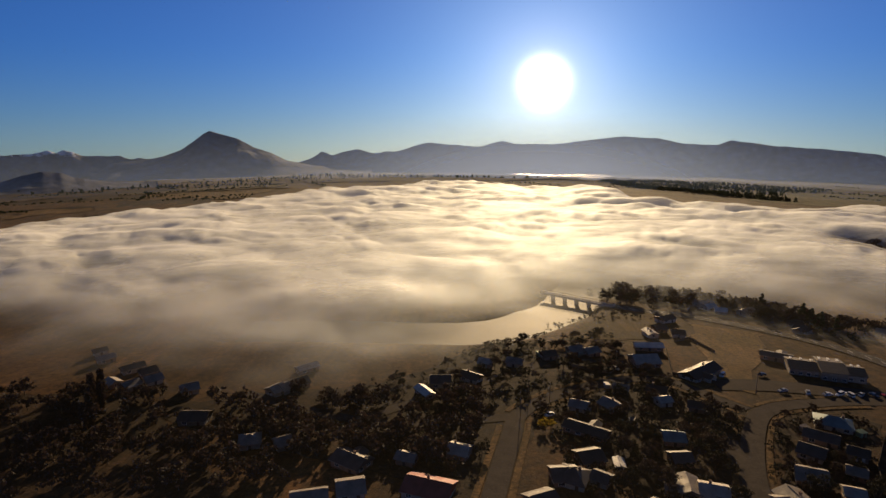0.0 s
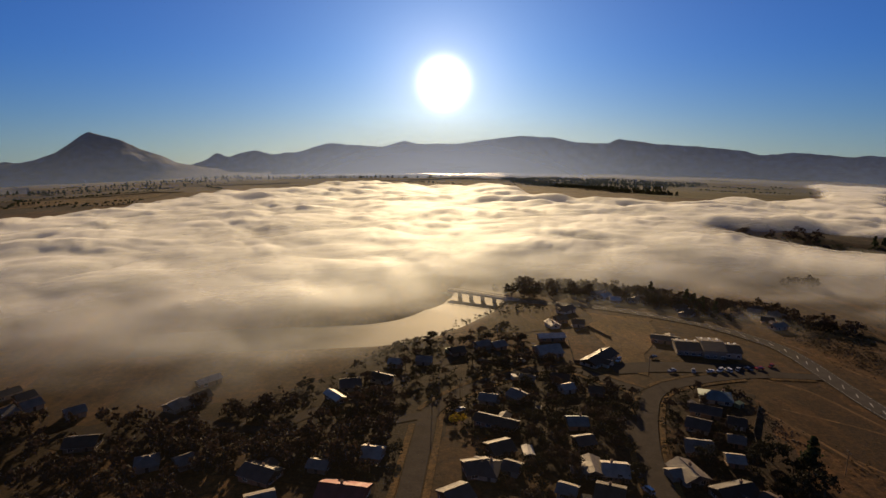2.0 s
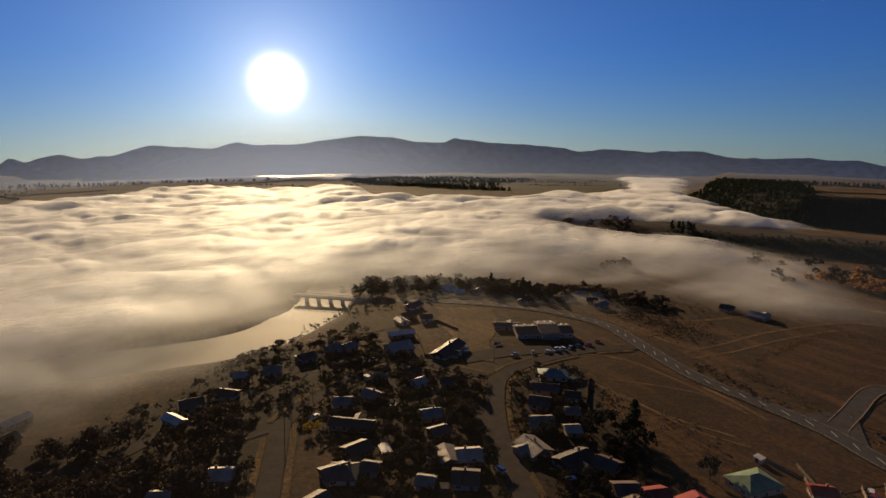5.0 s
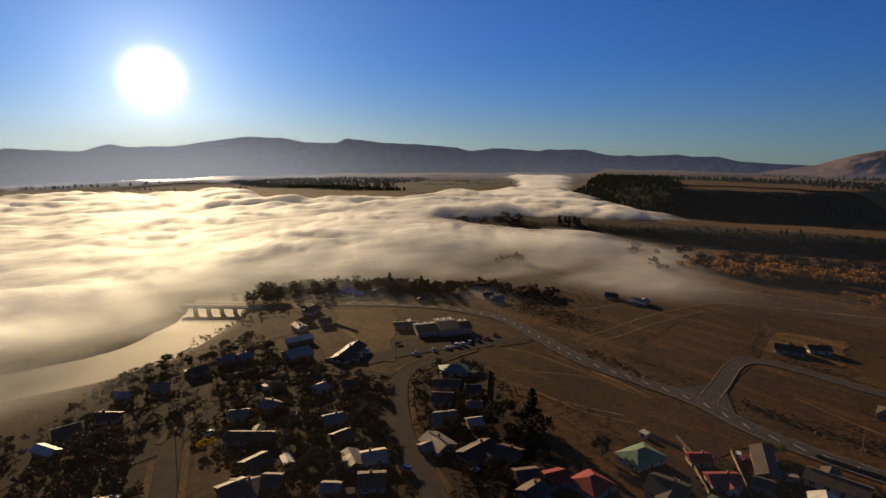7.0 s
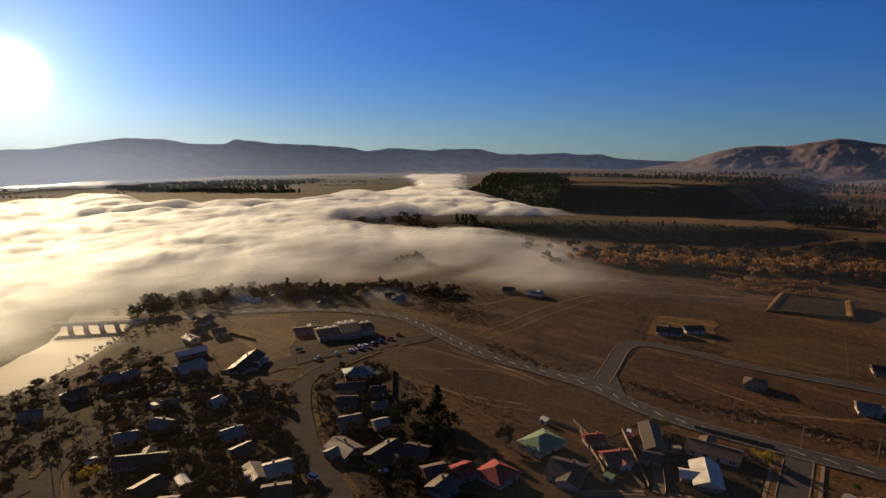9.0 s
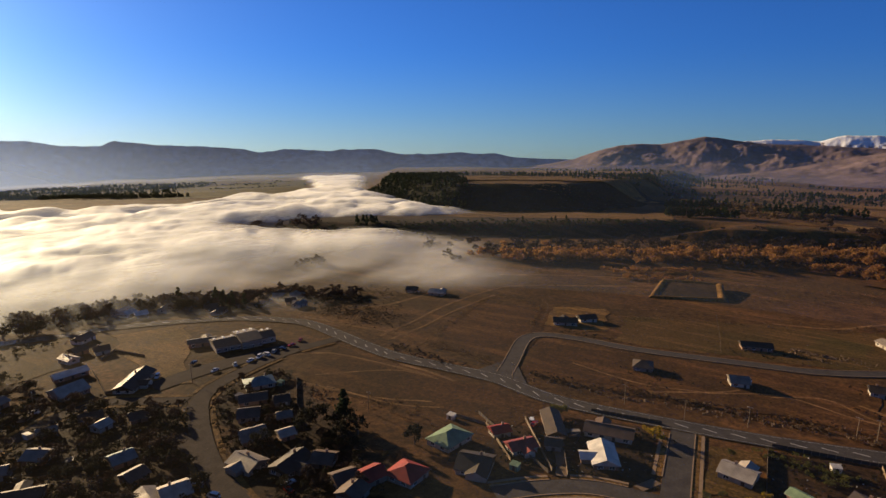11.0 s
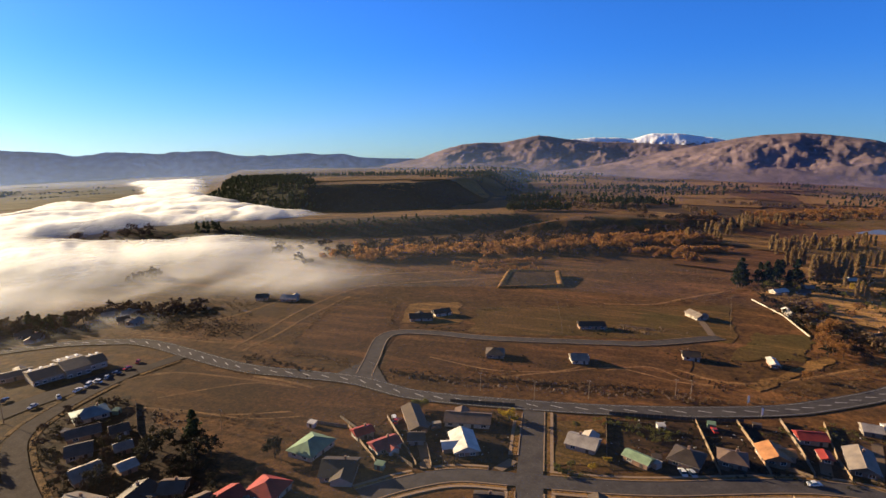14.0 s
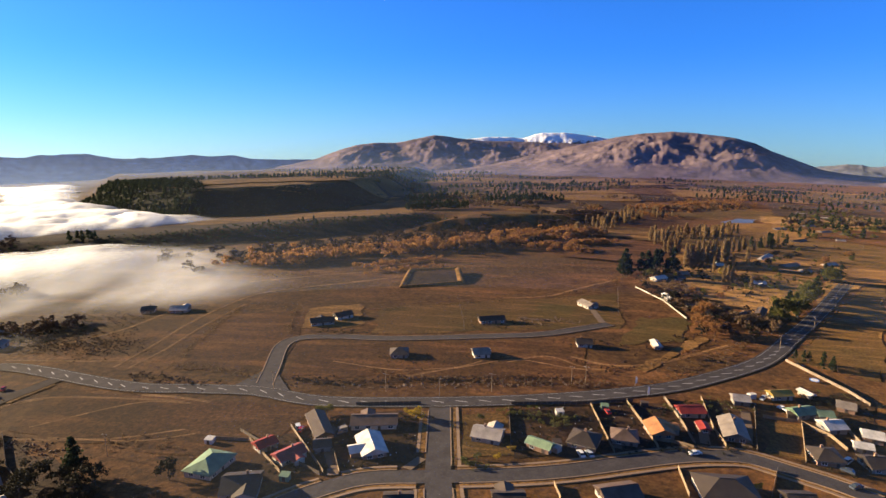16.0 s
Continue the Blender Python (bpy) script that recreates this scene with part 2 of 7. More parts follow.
M = {
    "land": grassland("winter_pasture", (0.155, 0.088, 0.036), (0.115, 0.076, 0.029), (0.06, 0.04, 0.02)),
    "rough_field": grassland("brown_field", (0.135, 0.074, 0.029), (0.1, 0.062, 0.025), (0.056, 0.034, 0.016), 0.02),
    "lawn": grassland("lawn_grass", (0.15, 0.102, 0.037), (0.105, 0.085, 0.03), (0.07, 0.05, 0.02), 0.03, 0.3),
    "lawn_green": grassland("olive_lot_grass", (0.14, 0.105, 0.034), (0.1, 0.092, 0.03), (0.075, 0.06, 0.024), 0.03, 0.4),
    "gold_field": grassland("straw_field", (0.25, 0.165, 0.06), (0.20, 0.135, 0.05), (0.12, 0.08, 0.033), 0.02, 0.3),
    # pale grass, its colour raised for low sun caught by the blades
    "pale_grass": grassland("pale_grass_and_low_sun", (0.34, 0.23, 0.092), (0.25, 0.19, 0.075), (0.15, 0.105, 0.045), 0.02, 0.4),
    "bush_and_shade": surface("bush_and_shade", (0.02, 0.02, 0.014), 0.95, scale=0.05, vary=0.4, bump=0.5, specular=0.02),
    # dark field ground, also laid as painted shade under the township
    "dark_field": grassland("dark_field_and_shade", (0.075, 0.05, 0.03), (0.055, 0.045, 0.026), (0.035, 0.028, 0.018), 0.01),
    "asphalt": surface("asphalt", (0.068, 0.06, 0.058), 0.95, scale=0.25, vary=0.35, bump=0.3, specular=0.04),
    "kerb": surface("concrete_kerb", (0.25, 0.165, 0.10), 0.85, scale=0.8, vary=0.25),
    "paint": surface("road_paint", (0.42, 0.4, 0.37), 0.6, scale=2.0, vary=0.15, bump=0),
    "gravel": surface("gravel", (0.15, 0.10, 0.062), 0.95, scale=1.5, vary=0.3),
    "track": grassland("worn_track_grass", (0.31, 0.21, 0.1), (0.25, 0.165, 0.075), (0.15, 0.095, 0.045), 0.05, 0.4),
    "weather": surface("weatherboard", (0.34, 0.29, 0.24), 0.7, scale=0.7, vary=0.2, random_tint=0.55),
    "street_asphalt": surface("darker_street_asphalt", (0.054, 0.045, 0.04), 0.95, scale=0.25, vary=0.4, bump=0.3, specular=0.03),
    "cream_wall": surface("cream_plaster", (0.5, 0.44, 0.35), 0.8, scale=0.8, vary=0.15, random_tint=0.4),
    "brickwall": surface("brick_wall", (0.33, 0.2, 0.13), 0.85, scale=1.4, vary=0.25, random_tint=0.3),
    "white_paint": surface("white_paint", (0.78, 0.76, 0.72), 0.6, scale=1.5, vary=0.1, bump=0.05),
    "timber": surface("grey_timber", (0.27, 0.2, 0.14), 0.85, scale=1.2, vary=0.35, random_tint=0.35),
    "pale_timber": surface("pale_timber", (0.28, 0.2, 0.12), 0.8, scale=1.2, vary=0.3, random_tint=0.3),
    "dark_wood": surface("dark_timber", (0.08, 0.06, 0.045), 0.8, scale=1.0, vary=0.3),
    "bark": surface("bark", (0.11, 0.08, 0.055), 0.95, scale=1.5, vary=0.4),
    "rubber": surface("tyre_rubber", (0.03, 0.03, 0.03), 0.8, scale=2.0, vary=0.2, bump=0),
    "concrete": surface("concrete", (0.38, 0.36, 0.33), 0.85, scale=0.6, vary=0.2),
    "steel": surface("galvanised_steel", (0.5, 0.5, 0.5), 0.45, metal=0.8, scale=1.0, vary=0.2, bump=0.05),
    "glass": glass_pane("window_glass"),
    "river": still_water("river_water", (0.075, 0.068, 0.054), 0.68),
    "pond": still_water("pond_water", (0.05, 0.05, 0.045), 0.12),
    # pale base colour stands in for the sun's glint on far water
    "shallows": still_water("glint_painted_shallows", (0.42, 0.4, 0.36), 0.42),
    "green_field": grassland("green_winter_crop", (0.12, 0.115, 0.042), (0.095, 0.1, 0.036), (0.08, 0.08, 0.03), 0.008, 0.4),
    "lake": still_water("lake_water", (0.12, 0.13, 0.15), 0.35),
    "pine": foliage("pine_needles", (0.018, 0.028, 0.014), (0.055, 0.07, 0.028)),
    "shrub": foliage("evergreen_shrub", (0.017, 0.017, 0.011), (0.045, 0.04, 0.02), 0.14),
    "tan_twigs": foliage("tan_twigs", (0.13, 0.085, 0.045), (0.26, 0.17, 0.09), 0.35),
    "bare": foliage("bare_twigs", (0.036, 0.024, 0.019), (0.085, 0.054, 0.04), 0.14),
    "willow": foliage("orange_willow_twigs", (0.2, 0.1, 0.035), (0.42, 0.215, 0.075), 0.45),
    "poplar": foliage("poplar_twigs", (0.23, 0.16, 0.075), (0.42, 0.29, 0.135), 0.4),
    "gold": foliage("golden_leaves", (0.3, 0.2, 0.02), (0.5, 0.36, 0.04), 0.35),
    "green_shrub": foliage("green_shrub", (0.07, 0.075, 0.02), (0.19, 0.17, 0.045), 0.35),
}
ROOFS = {
    "slate": (0.09, 0.067, 0.05), "steel": (0.11, 0.086, 0.07), "grey": (0.24, 0.2, 0.165), "charcoal": (0.06, 0.046, 0.036),
    "red": (0.3, 0.045, 0.035), "maroon": (0.26, 0.06, 0.055), "green": (0.18, 0.255, 0.16), "brown": (0.14, 0.095, 0.07),
    "white": (0.62, 0.58, 0.52), "pale": (0.4, 0.345, 0.29), "sage": (0.25, 0.34, 0.2), "rust": (0.40, 0.19, 0.08),
    "ochre": (0.35, 0.24, 0.05), "teal": (0.16, 0.22, 0.22),
}
ROOF_WORDS = {
    "slate": "slate-grey", "steel": "dull grey", "grey": "light grey", "charcoal": "charcoal", "red": "bright red", "maroon": "maroon",
    "green": "green", "brown": "brown", "white": "white", "pale": "pale grey", "sage": "sage green", "rust": "orange-brown",
    "ochre": "mustard", "teal": "teal-grey",
}
for key, colour in ROOFS.items():
    M["roof_" + key] = roof_metal(key + "_roof_sheet", colour)


# ---- mesh helpers ----
def link_mesh(name, bm, material, parent=None, label="", smooth=False):
    me = bpy.data.meshes.new(name)
    bm.to_mesh(me)
    bm.free()
    me.materials.append(material)
    if smooth:
        me.polygons.foreach_set("use_smooth", [True] * len(me.polygons))
    ob = new(name, me)
    if parent is not None:
        ob.parent = parent
    if label:
        tagged(ob, label)
    return ob


def part(name, bm, material, parent, label="", smooth=False):
    return link_mesh(name, bm, material, parent, label, smooth)


def shared(name, me, parent, m):
    ob = new(name, me)
    ob.parent = parent
    ob.matrix_basis = m
    return ob


def pydata(name, verts, faces, material, parent=None, smooth=False):
    me = bpy.data.meshes.new(name)
    me.from_pydata([tuple(v) for v in verts], [], [tuple(f) for f in faces])
    me.materials.append(material)
    if smooth:
        me.polygons.foreach_set("use_smooth", [True] * len(me.polygons))
    me.update()
    ob = new(name, me)
    if parent is not None:
        ob.parent = parent
    return ob


def arrays(name, verts, tris, material, parent=None):
    """A mesh of triangles straight from arrays."""
    me = bpy.data.meshes.new(name)
    v, f = np.ascontiguousarray(verts, np.float32), np.ascontiguousarray(tris, np.int32)
    me.vertices.add(len(v))
    me.vertices.foreach_set("co", v.ravel())
    me.loops.add(f.size)
    me.loops.foreach_set("vertex_index", f.ravel())
    me.polygons.add(len(f))
    me.polygons.foreach_set("loop_start", np.arange(0, f.size, 3, dtype=np.int32))
    me.update(calc_edges=True)
    me.materials.append(material)
    ob = new(name, me)
    if parent is not None:
        ob.parent = parent
    return ob


def box(bm, x0, x1, y0, y1, z0, z1, m=None, bevel=0.0):
    r = bmesh.ops.create_cube(bm, size=1.0)
    vs = r["verts"]
    bmesh.ops.scale(bm, vec=(x1 - x0, y1 - y0, z1 - z0), verts=vs)
    bmesh.ops.translate(bm, vec=((x0 + x1) / 2, (y0 + y1) / 2, (z0 + z1) / 2), verts=vs)
    if bevel:
        es = list({e for v in vs for e in v.link_edges})
        vs = [v for v in bmesh.ops.bevel(bm, geom=es, offset=bevel, segments=1, affect="EDGES")["verts"]]
    if m is not None:
        bmesh.ops.transform(bm, matrix=m, verts=[v for v in vs if v.is_valid])


def tube(bm, a, b, r0, r1, sides=7):
    a, b = Vector(a), Vector(b)
    q = (b - a).to_track_quat("Z", "Y")
    r = bmesh.ops.create_cone(bm, cap_ends=True, segments=sides, radius1=r0, radius2=r1, depth=(b - a).length)
    bmesh.ops.transform(bm, matrix=Matrix.Translation((a + b) / 2) @ q.to_matrix().to_4x4(), verts=r["verts"])


def solid(bm, pts, faces):
    vs = [bm.verts.new(p) for p in pts]
    for f in faces:
        bm.faces.new([vs[i] for i in f])


# ---- the lie of the land ----
def sstep(a, b, v):
    t = np.clip((v - a) / (b - a), 0, 1)
    return t * t * (3 - 2 * t)


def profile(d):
    """Height of the plain, dropped on all sides to fit the bowed camera view."""
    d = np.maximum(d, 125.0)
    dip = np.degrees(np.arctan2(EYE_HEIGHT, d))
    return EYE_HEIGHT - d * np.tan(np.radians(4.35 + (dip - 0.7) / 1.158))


def away(x, y, line, closed=False):
    """Distance from the points to a line of corners."""
    best = np.full(np.shape(x), 1e9)
    pts = list(line) + ([line[0]] if closed else [])
    for (ax, ay), (bx, by) in zip(pts, pts[1:]):
        ux, uy = bx - ax, by - ay
        t = np.clip(((x - ax) * ux + (y - ay) * uy) / (ux * ux + uy * uy), 0, 1)
        best = np.minimum(best, np.hypot(x - ax - t * ux, y - ay - t * uy))
    return best


def inside(x, y, poly):
    res = np.zeros(np.shape(x), bool)
    for (ax, ay), (bx, by) in zip(poly, list(poly[1:]) + [poly[0]]):
        hit = ((ay > y) != (by > y)) & (x < (bx - ax) * (y - ay) / (by - ay + 1e-9) + ax)
        res ^= hit
    return res


def depth_in(x, y, poly):
    """Metres inside the outline; negative outside."""
    d = away(x, y, poly, True)
    return np.where(inside(x, y, poly), d, -d)


RIVER = ((-116.6, 322.8), (-67.3, 320.7), (-25.4, 316.1), (9.6, 313.6), (35.3, 322.6), (54.7, 341.4), (78.4, 369.1), (120, 470), (170, 600), (330, 760), (620, 900), (900, 1150))
SCARP = ((423.7, 635.4), (477.2, 584.2), (526.5, 503.6), (590.5, 381.4), (651.6, 288.6), (725.7, 210.8), (877.2, 170.6))
BLUFF = ((1095.3, 1030.1), (928.6, 790.3), (858.5, 626.3), (891.2, 504.0), (1003.0, 399.6), (1214.4, 374.4), (1759.1, 431.0), (2400, 600), (4300, 900), (3300, 2850), (2400, 2130))


@functools.lru_cache(None)
def waves(size, seed):
    r = np.random.RandomState(seed)
    out = []
    for k in range(6):
        a = r.uniform(0, 2 * np.pi)
        f = 2 * np.pi / (size * r.uniform(0.5, 1.6))
        out.append((math.cos(a) * f, math.sin(a) * f, r.uniform(0, 7)))
    return tuple(out)


def rolls(x, y, size, seed):
    """Smooth rolling relief from a few crossed waves."""
    total = 0.0
    for kx, ky, ph in waves(size, seed):
        total = total + np.sin(x * kx + y * ky + ph)
    return total / 6


def lattice(i, j, seed):
    """A random direction at each corner of a square grid."""
    h = (i * 374761393 + j * 668265263 + seed * 974634777) & 0x7FFFFFFF
    h = ((h ^ (h >> 13)) * 1274126177) & 0x7FFFFFFF
    a = (h ^ (h >> 16)) % 4096 * (2 * np.pi / 4096)
    return np.cos(a), np.sin(a)


def gradient_noise(x, y, seed):
    i, j = np.floor(x).astype(np.int64), np.floor(y).astype(np.int64)
    u, v = x - i, y - j
    fu, fv = u * u * u * (u * (u * 6 - 15) + 10), v * v * v * (v * (v * 6 - 15) + 10)

    def corner(di, dj):
        gx, gy = lattice(i + di, j + dj, seed)
        return gx * (u - di) + gy * (v - dj)

    low = corner(0, 0) * (1 - fu) + corner(1, 0) * fu
    high = corner(0, 1) * (1 - fu) + corner(1, 1) * fu
    return low * (1 - fv) + high * fv


def billows(x, y, size, seed, octaves=5):
    """Rounded puffs with creases between them, small ones on large ones; about 0 to 1."""
    wx, wy = gradient_noise(x / size * 0.8, y / size * 0.8, seed + 50), gradient_noise(x / size * 0.8, y / size * 0.8, seed + 51)
    x, y = x / size + 0.45 * wx, y / size + 0.45 * wy
    total, gain = 0.0, 1.0
    for o in range(octaves):
        total = total + gain * np.abs(gradient_noise(x, y, seed + o)) * 1.8
        x, y, gain = x * 2.03 + 7.1, y * 2.03 - 3.7, gain * 0.42
    return total / 1.4


def land(x, y):
    x, y = np.asarray(x, float), np.asarray(y, float)
    d = np.hypot(x, y)
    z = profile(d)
    z = z + rolls(x, y, 160, 3) * 3.0 * sstep(330, 900, d) + rolls(x, y, 600, 5) * 8.0 * sstep(900, 2500, d)
    z = z - 5.0 * (1 - sstep(12, 27, away(x, y, RIVER)))
    if np.max(d) < 560:
        return z
    s = away(x, y, SCARP)
    beyond = x * SCARP_OUT[0] + y * SCARP_OUT[1] - SCARP_OUT[2]
    z = z + np.where(beyond > 0, 13.0 * sstep(0, 55, s) * (1 - sstep(180, 420, s)), 0.0) * sstep(1250, 800, d)
    q = depth_in(x, y, BLUFF)
    z = z + sstep(-5, 85, q) * (48 - 14 * sstep(1000, 2800, d))
    return z


def scarp_side():
    (ax, ay), (bx, by) = SCARP[0], SCARP[-2]
    n = Vector((by - ay, ax - bx)).normalized()
    if n.dot(Vector((ax, ay))) < 0:
        n = -n
    return n.x, n.y, n.dot(Vector(((ax + bx) / 2, (ay + by) / 2)))


SCARP_OUT = scarp_side()


def ground_z(x, y):
    return float(land(x, y))


def build_ground():
    rings = [0.0, 60.0, 100.0]
    while rings[-1] < 4880:
        rings.append(rings[-1] + max(4.0, rings[-1] * 0.016))
    n = 480
    ang = np.linspace(0, 2 * np.pi, n, endpoint=False)
    rr = np.array(rings[1:])
    x = (rr[:, None] * np.sin(ang)).ravel()
    y = (rr[:, None] * np.cos(ang)).ravel()
    z = land(x, y)
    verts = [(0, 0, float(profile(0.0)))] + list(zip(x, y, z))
    faces = [(0, 1 + (i + 1) % n, 1 + i) for i in range(n)]
    for k in range(len(rr) - 1):
        a, b = 1 + k * n, 1 + (k + 1) * n
        faces += [(a + i, a + (i + 1) % n, b + (i + 1) % n, b + i) for i in range(n)]
    ob = pydata("ground", verts, faces, M["land"], smooth=True)
    return tagged(ob, "brown winter pasture on a wide valley floor", "ground", kind="structure")


build_ground()


def drape(name, outline, material, label, category, step=9.0, lift=0.16, ragged=2.6):
    """A field of four corners laid over the land, with a slightly ragged edge."""
    a, b, c, e = [Vector(p) for p in outline]
    n = max(2, int(max((b - a).length, (c - e).length) / step))
    m = max(2, int(max((e - a).length, (c - b).length) / step))
    spots, faces = [], []
    for j in range(m + 1):
        for i in range(n + 1):
            u, v = i / n, j / m
            p = (a * (1 - u) + b * u) * (1 - v) + (e * (1 - u) + c * u) * v
            if i in (0, n) or j in (0, m):
                p = p + Vector((random.uniform(-ragged, ragged), random.uniform(-ragged, ragged)))
            spots.append((p.x, p.y))
    xy = np.array(spots)
    zs = land(xy[:, 0], xy[:, 1]) + lift
    verts = [(x, y, float(z)) for (x, y), z in zip(spots, zs)]
    for j in range(m):
        for i in range(n):
            k = j * (n + 1) + i
            faces.append((k, k + 1, k + n + 2, k + n + 1))
    ob = pydata(name, verts, faces, material, smooth=True)
    return tagged(ob, label, category, kind="structure")


def smooth_line(points, step=3.0):
    """A gliding line through the corners, in short even steps."""
    pts = [Vector(p) for p in points]
    pts = [pts[0] * 2 - pts[1]] + pts + [pts[-1] * 2 - pts[-2]]
    out = []
    for i in range(1, len(pts) - 2):
        p0, p1, p2, p3 = pts[i - 1 : i + 3]
        n = max(2, int((p2 - p1).length / step))
        for k in range(n):
            t = k / n
            out.append(0.5 * (2 * p1 + (p2 - p0) * t + (2 * p0 - 5 * p1 + 4 * p2 - p3) * t * t + (3 * p1 - p0 - 3 * p2 + p3) * t ** 3))
    out.append(pts[-2])
    return out


def ribbon(line, left, right, lift, thick=0.0):
    """Verts and faces of a strip between two offsets from the line."""
    pts = np.array([tuple(p) for p in line])
    tan = np.gradient(pts, axis=0)
    tan /= np.linalg.norm(tan, axis=1)[:, None]
    nrm = np.stack([tan[:, 1], -tan[:, 0]], 1)
    a, b = pts + nrm * left, pts + nrm * right
    za, zb = land(a[:, 0], a[:, 1]), land(b[:, 0], b[:, 1])
    rows = [np.column_stack([a, za + lift]), np.column_stack([b, zb + lift])]
    if thick:
        rows += [np.column_stack([b, zb + lift - thick]), np.column_stack([a, za + lift - thick])]
    verts = np.stack(rows, 1).reshape(-1, 3).tolist()
    faces = []
    k = 4 if thick else 2
    for i in range(len(line) - 1):
        a, b = i * k, (i + 1) * k
        faces.append((a, a + 1, b + 1, b))
        if thick:
            faces += [(a + 1, a + 2, b + 2, b + 1), (a + 3, a, b, b + 3)]
    return verts, faces


def worn(line, width, lift):
    """A low crowned track whose edges run out into the grass."""
    pts = np.array([tuple(p) for p in line])
    tan = np.gradient(pts, axis=0)
    tan /= np.linalg.norm(tan, axis=1)[:, None]
    nrm = np.stack([tan[:, 1], -tan[:, 0]], 1)
    rows = []
    for off, drop in ((-0.5 * width - 1.3, 0.45), (-0.3 * width, 0.0), (0.3 * width, 0.0), (0.5 * width + 1.3, 0.45)):
        q = pts + nrm * off
        rows.append(np.column_stack([q, land(q[:, 0], q[:, 1]) + lift - drop]))
    verts = np.stack(rows, 1).reshape(-1, 3).tolist()
    faces = [(i * 4 + k, i * 4 + k + 1, i * 4 + k + 5, i * 4 + k + 4) for i in range(len(line) - 1) for k in range(3)]
    return verts, faces


ROADS = {}


def road(name, points, width, label, kerbs=True, dashes=False, verge=0.0, material="street_asphalt", lift=0.3):
    line = smooth_line(points)
    ROADS.setdefault("lines", []).append((line, width))
    v, f = worn(line, width, lift) if material == "track" else ribbon(line, -width / 2, width / 2, lift)
    ob = pydata(name, v, f, M[material], smooth=True)
    tagged(ob, label, "road", kind="structure")
    ROADS.setdefault("edges", []).append((ob, line, width, lift, kerbs, verge))
    if dashes:
        vs, fs = [], []
        for i in range(1, len(line) - 2, 3):
            # slanted strokes of the painted median
            t = (line[i + 1] - line[i]).normalized()
            nrm = Vector((t.y, -t.x))
            a = line[i] - nrm * 0.9 - t * 2.3
            b = line[i] + nrm * 0.9 + t * 2.3
            v, f = ribbon([a, (a + b) / 2, b], -0.2, 0.2, lift + 0.03)
            fs += [tuple(n + len(vs) for n in q) for q in f]
            vs += v
        tagged(pydata("median_strokes", vs, fs, M["paint"], ob), "slanted white strokes of the median", kind="stuff")
        for off in (-width / 2 + 0.9, width / 2 - 0.9):
            v, f = ribbon(line, off - 0.06, off + 0.06, lift + 0.03)
            pydata("edge_line", v, f, M["paint"], ob)
    return ob


HIGHWAY = ((66, 405), (124.8, 364.7), (152.8, 351.9), (182.8, 328.5), (207.4, 301.4), (219.5, 273.8), (222, 250), (207.3, 182.5), (208.3, 148.7), (209.5, 119.9), (203.8, 88.0), (210.7, 42.6), (222.9, 0.2), (242.4, -42.8), (262.1, -69.6), (295.6, -103.6), (341.3, -132.6), (409.2, -173.9), (532.3, -244.2), (809, -403), (1300, -640), (2000, -950))
road("highway", HIGHWAY, 10.0, "two-lane asphalt highway with a white hatched median", dashes=True, kerbs=False, lift=0.34, material="asphalt")
road("side_street", ((205.6, 40.9), (156.8, 31.7), (132, 26)), 8.0, "short asphalt street with concrete kerbs", verge=1.6, material="asphalt")
road("crescent", ((130.2, 74.7), (141.7, 64.7), (150.8, 52.2), (155.5, 31.5), (160.7, 10.6), (166.8, -6.4), (175.5, -24.1), (182.9, -39.1), (187.7, -52.3), (189.4, -65.0), (184.2, -76.8), (178.7, -87.5), (172.1, -96.6)), 7.5, "curving asphalt residential street with kerbs", verge=1.2, lift=0.32, material="asphalt")
road("lot_road", ((209.2, 118.0), (234.2, 126.1), (268.4, 137.2), (282.1, 132.6), (287.2, 112.6), (289.1, 81.3), (304.3, 26.9), (314.6, 1.3), (342.4, -34.6)), 7.0, "asphalt access road between empty lots", lift=0.32, material="asphalt")
road("avenue", ((12.2, 140.4), (23.3, 185.5), (28.4, 203.8), (41.5, 218.9), (55.8, 229.7), (70.4, 237.1), (85.3, 242.9), (100.2, 239.6), (110.0, 225.3), (118.9, 212.5)), 7.0, "broad asphalt avenue through the township", kerbs=False, verge=2.2, lift=0.3)
road("school_road", ((212.7, 219.5), (179.8, 224.9), (144.7, 219.8), (125.2, 210.8), (111.8, 193.0), (97.2, 165.5), (88.2, 142.4), (81.5, 119.9)), 7.5, "asphalt road beside the school", kerbs=False, verge=2.0, lift=0.32)
road("lane", ((99.6, 186.6), (95.2, 166.9), (88.5, 137.9), (84.8, 124.7)), 6.0, "narrow asphalt lane", kerbs=False, lift=0.28)
road("bank_street", ((72.5, 252.9), (67.6, 272.0), (57.6, 273.3), (37.1, 252.2), (15.2, 234.8), (-11.6, 215.2), (-31.4, 199.0)), 6.0, "narrow street between riverside houses", kerbs=False, lift=0.28)
road("mill_street", ((-82.8, 226.3), (-52.6, 208.1), (-22.4, 196.1), (6.0, 197.7), (25.3, 201.6)), 6.0, "narrow township street", kerbs=False, lift=0.28)
road("farm_track", ((227.5, 204.0), (260.2, 207.2), (304.0, 213.7), (362.2, 213.5), (390.2, 199.6), (444.6, 130)), 1.6, "worn farm track across the paddocks", kerbs=False, material="track", lift=0.2)


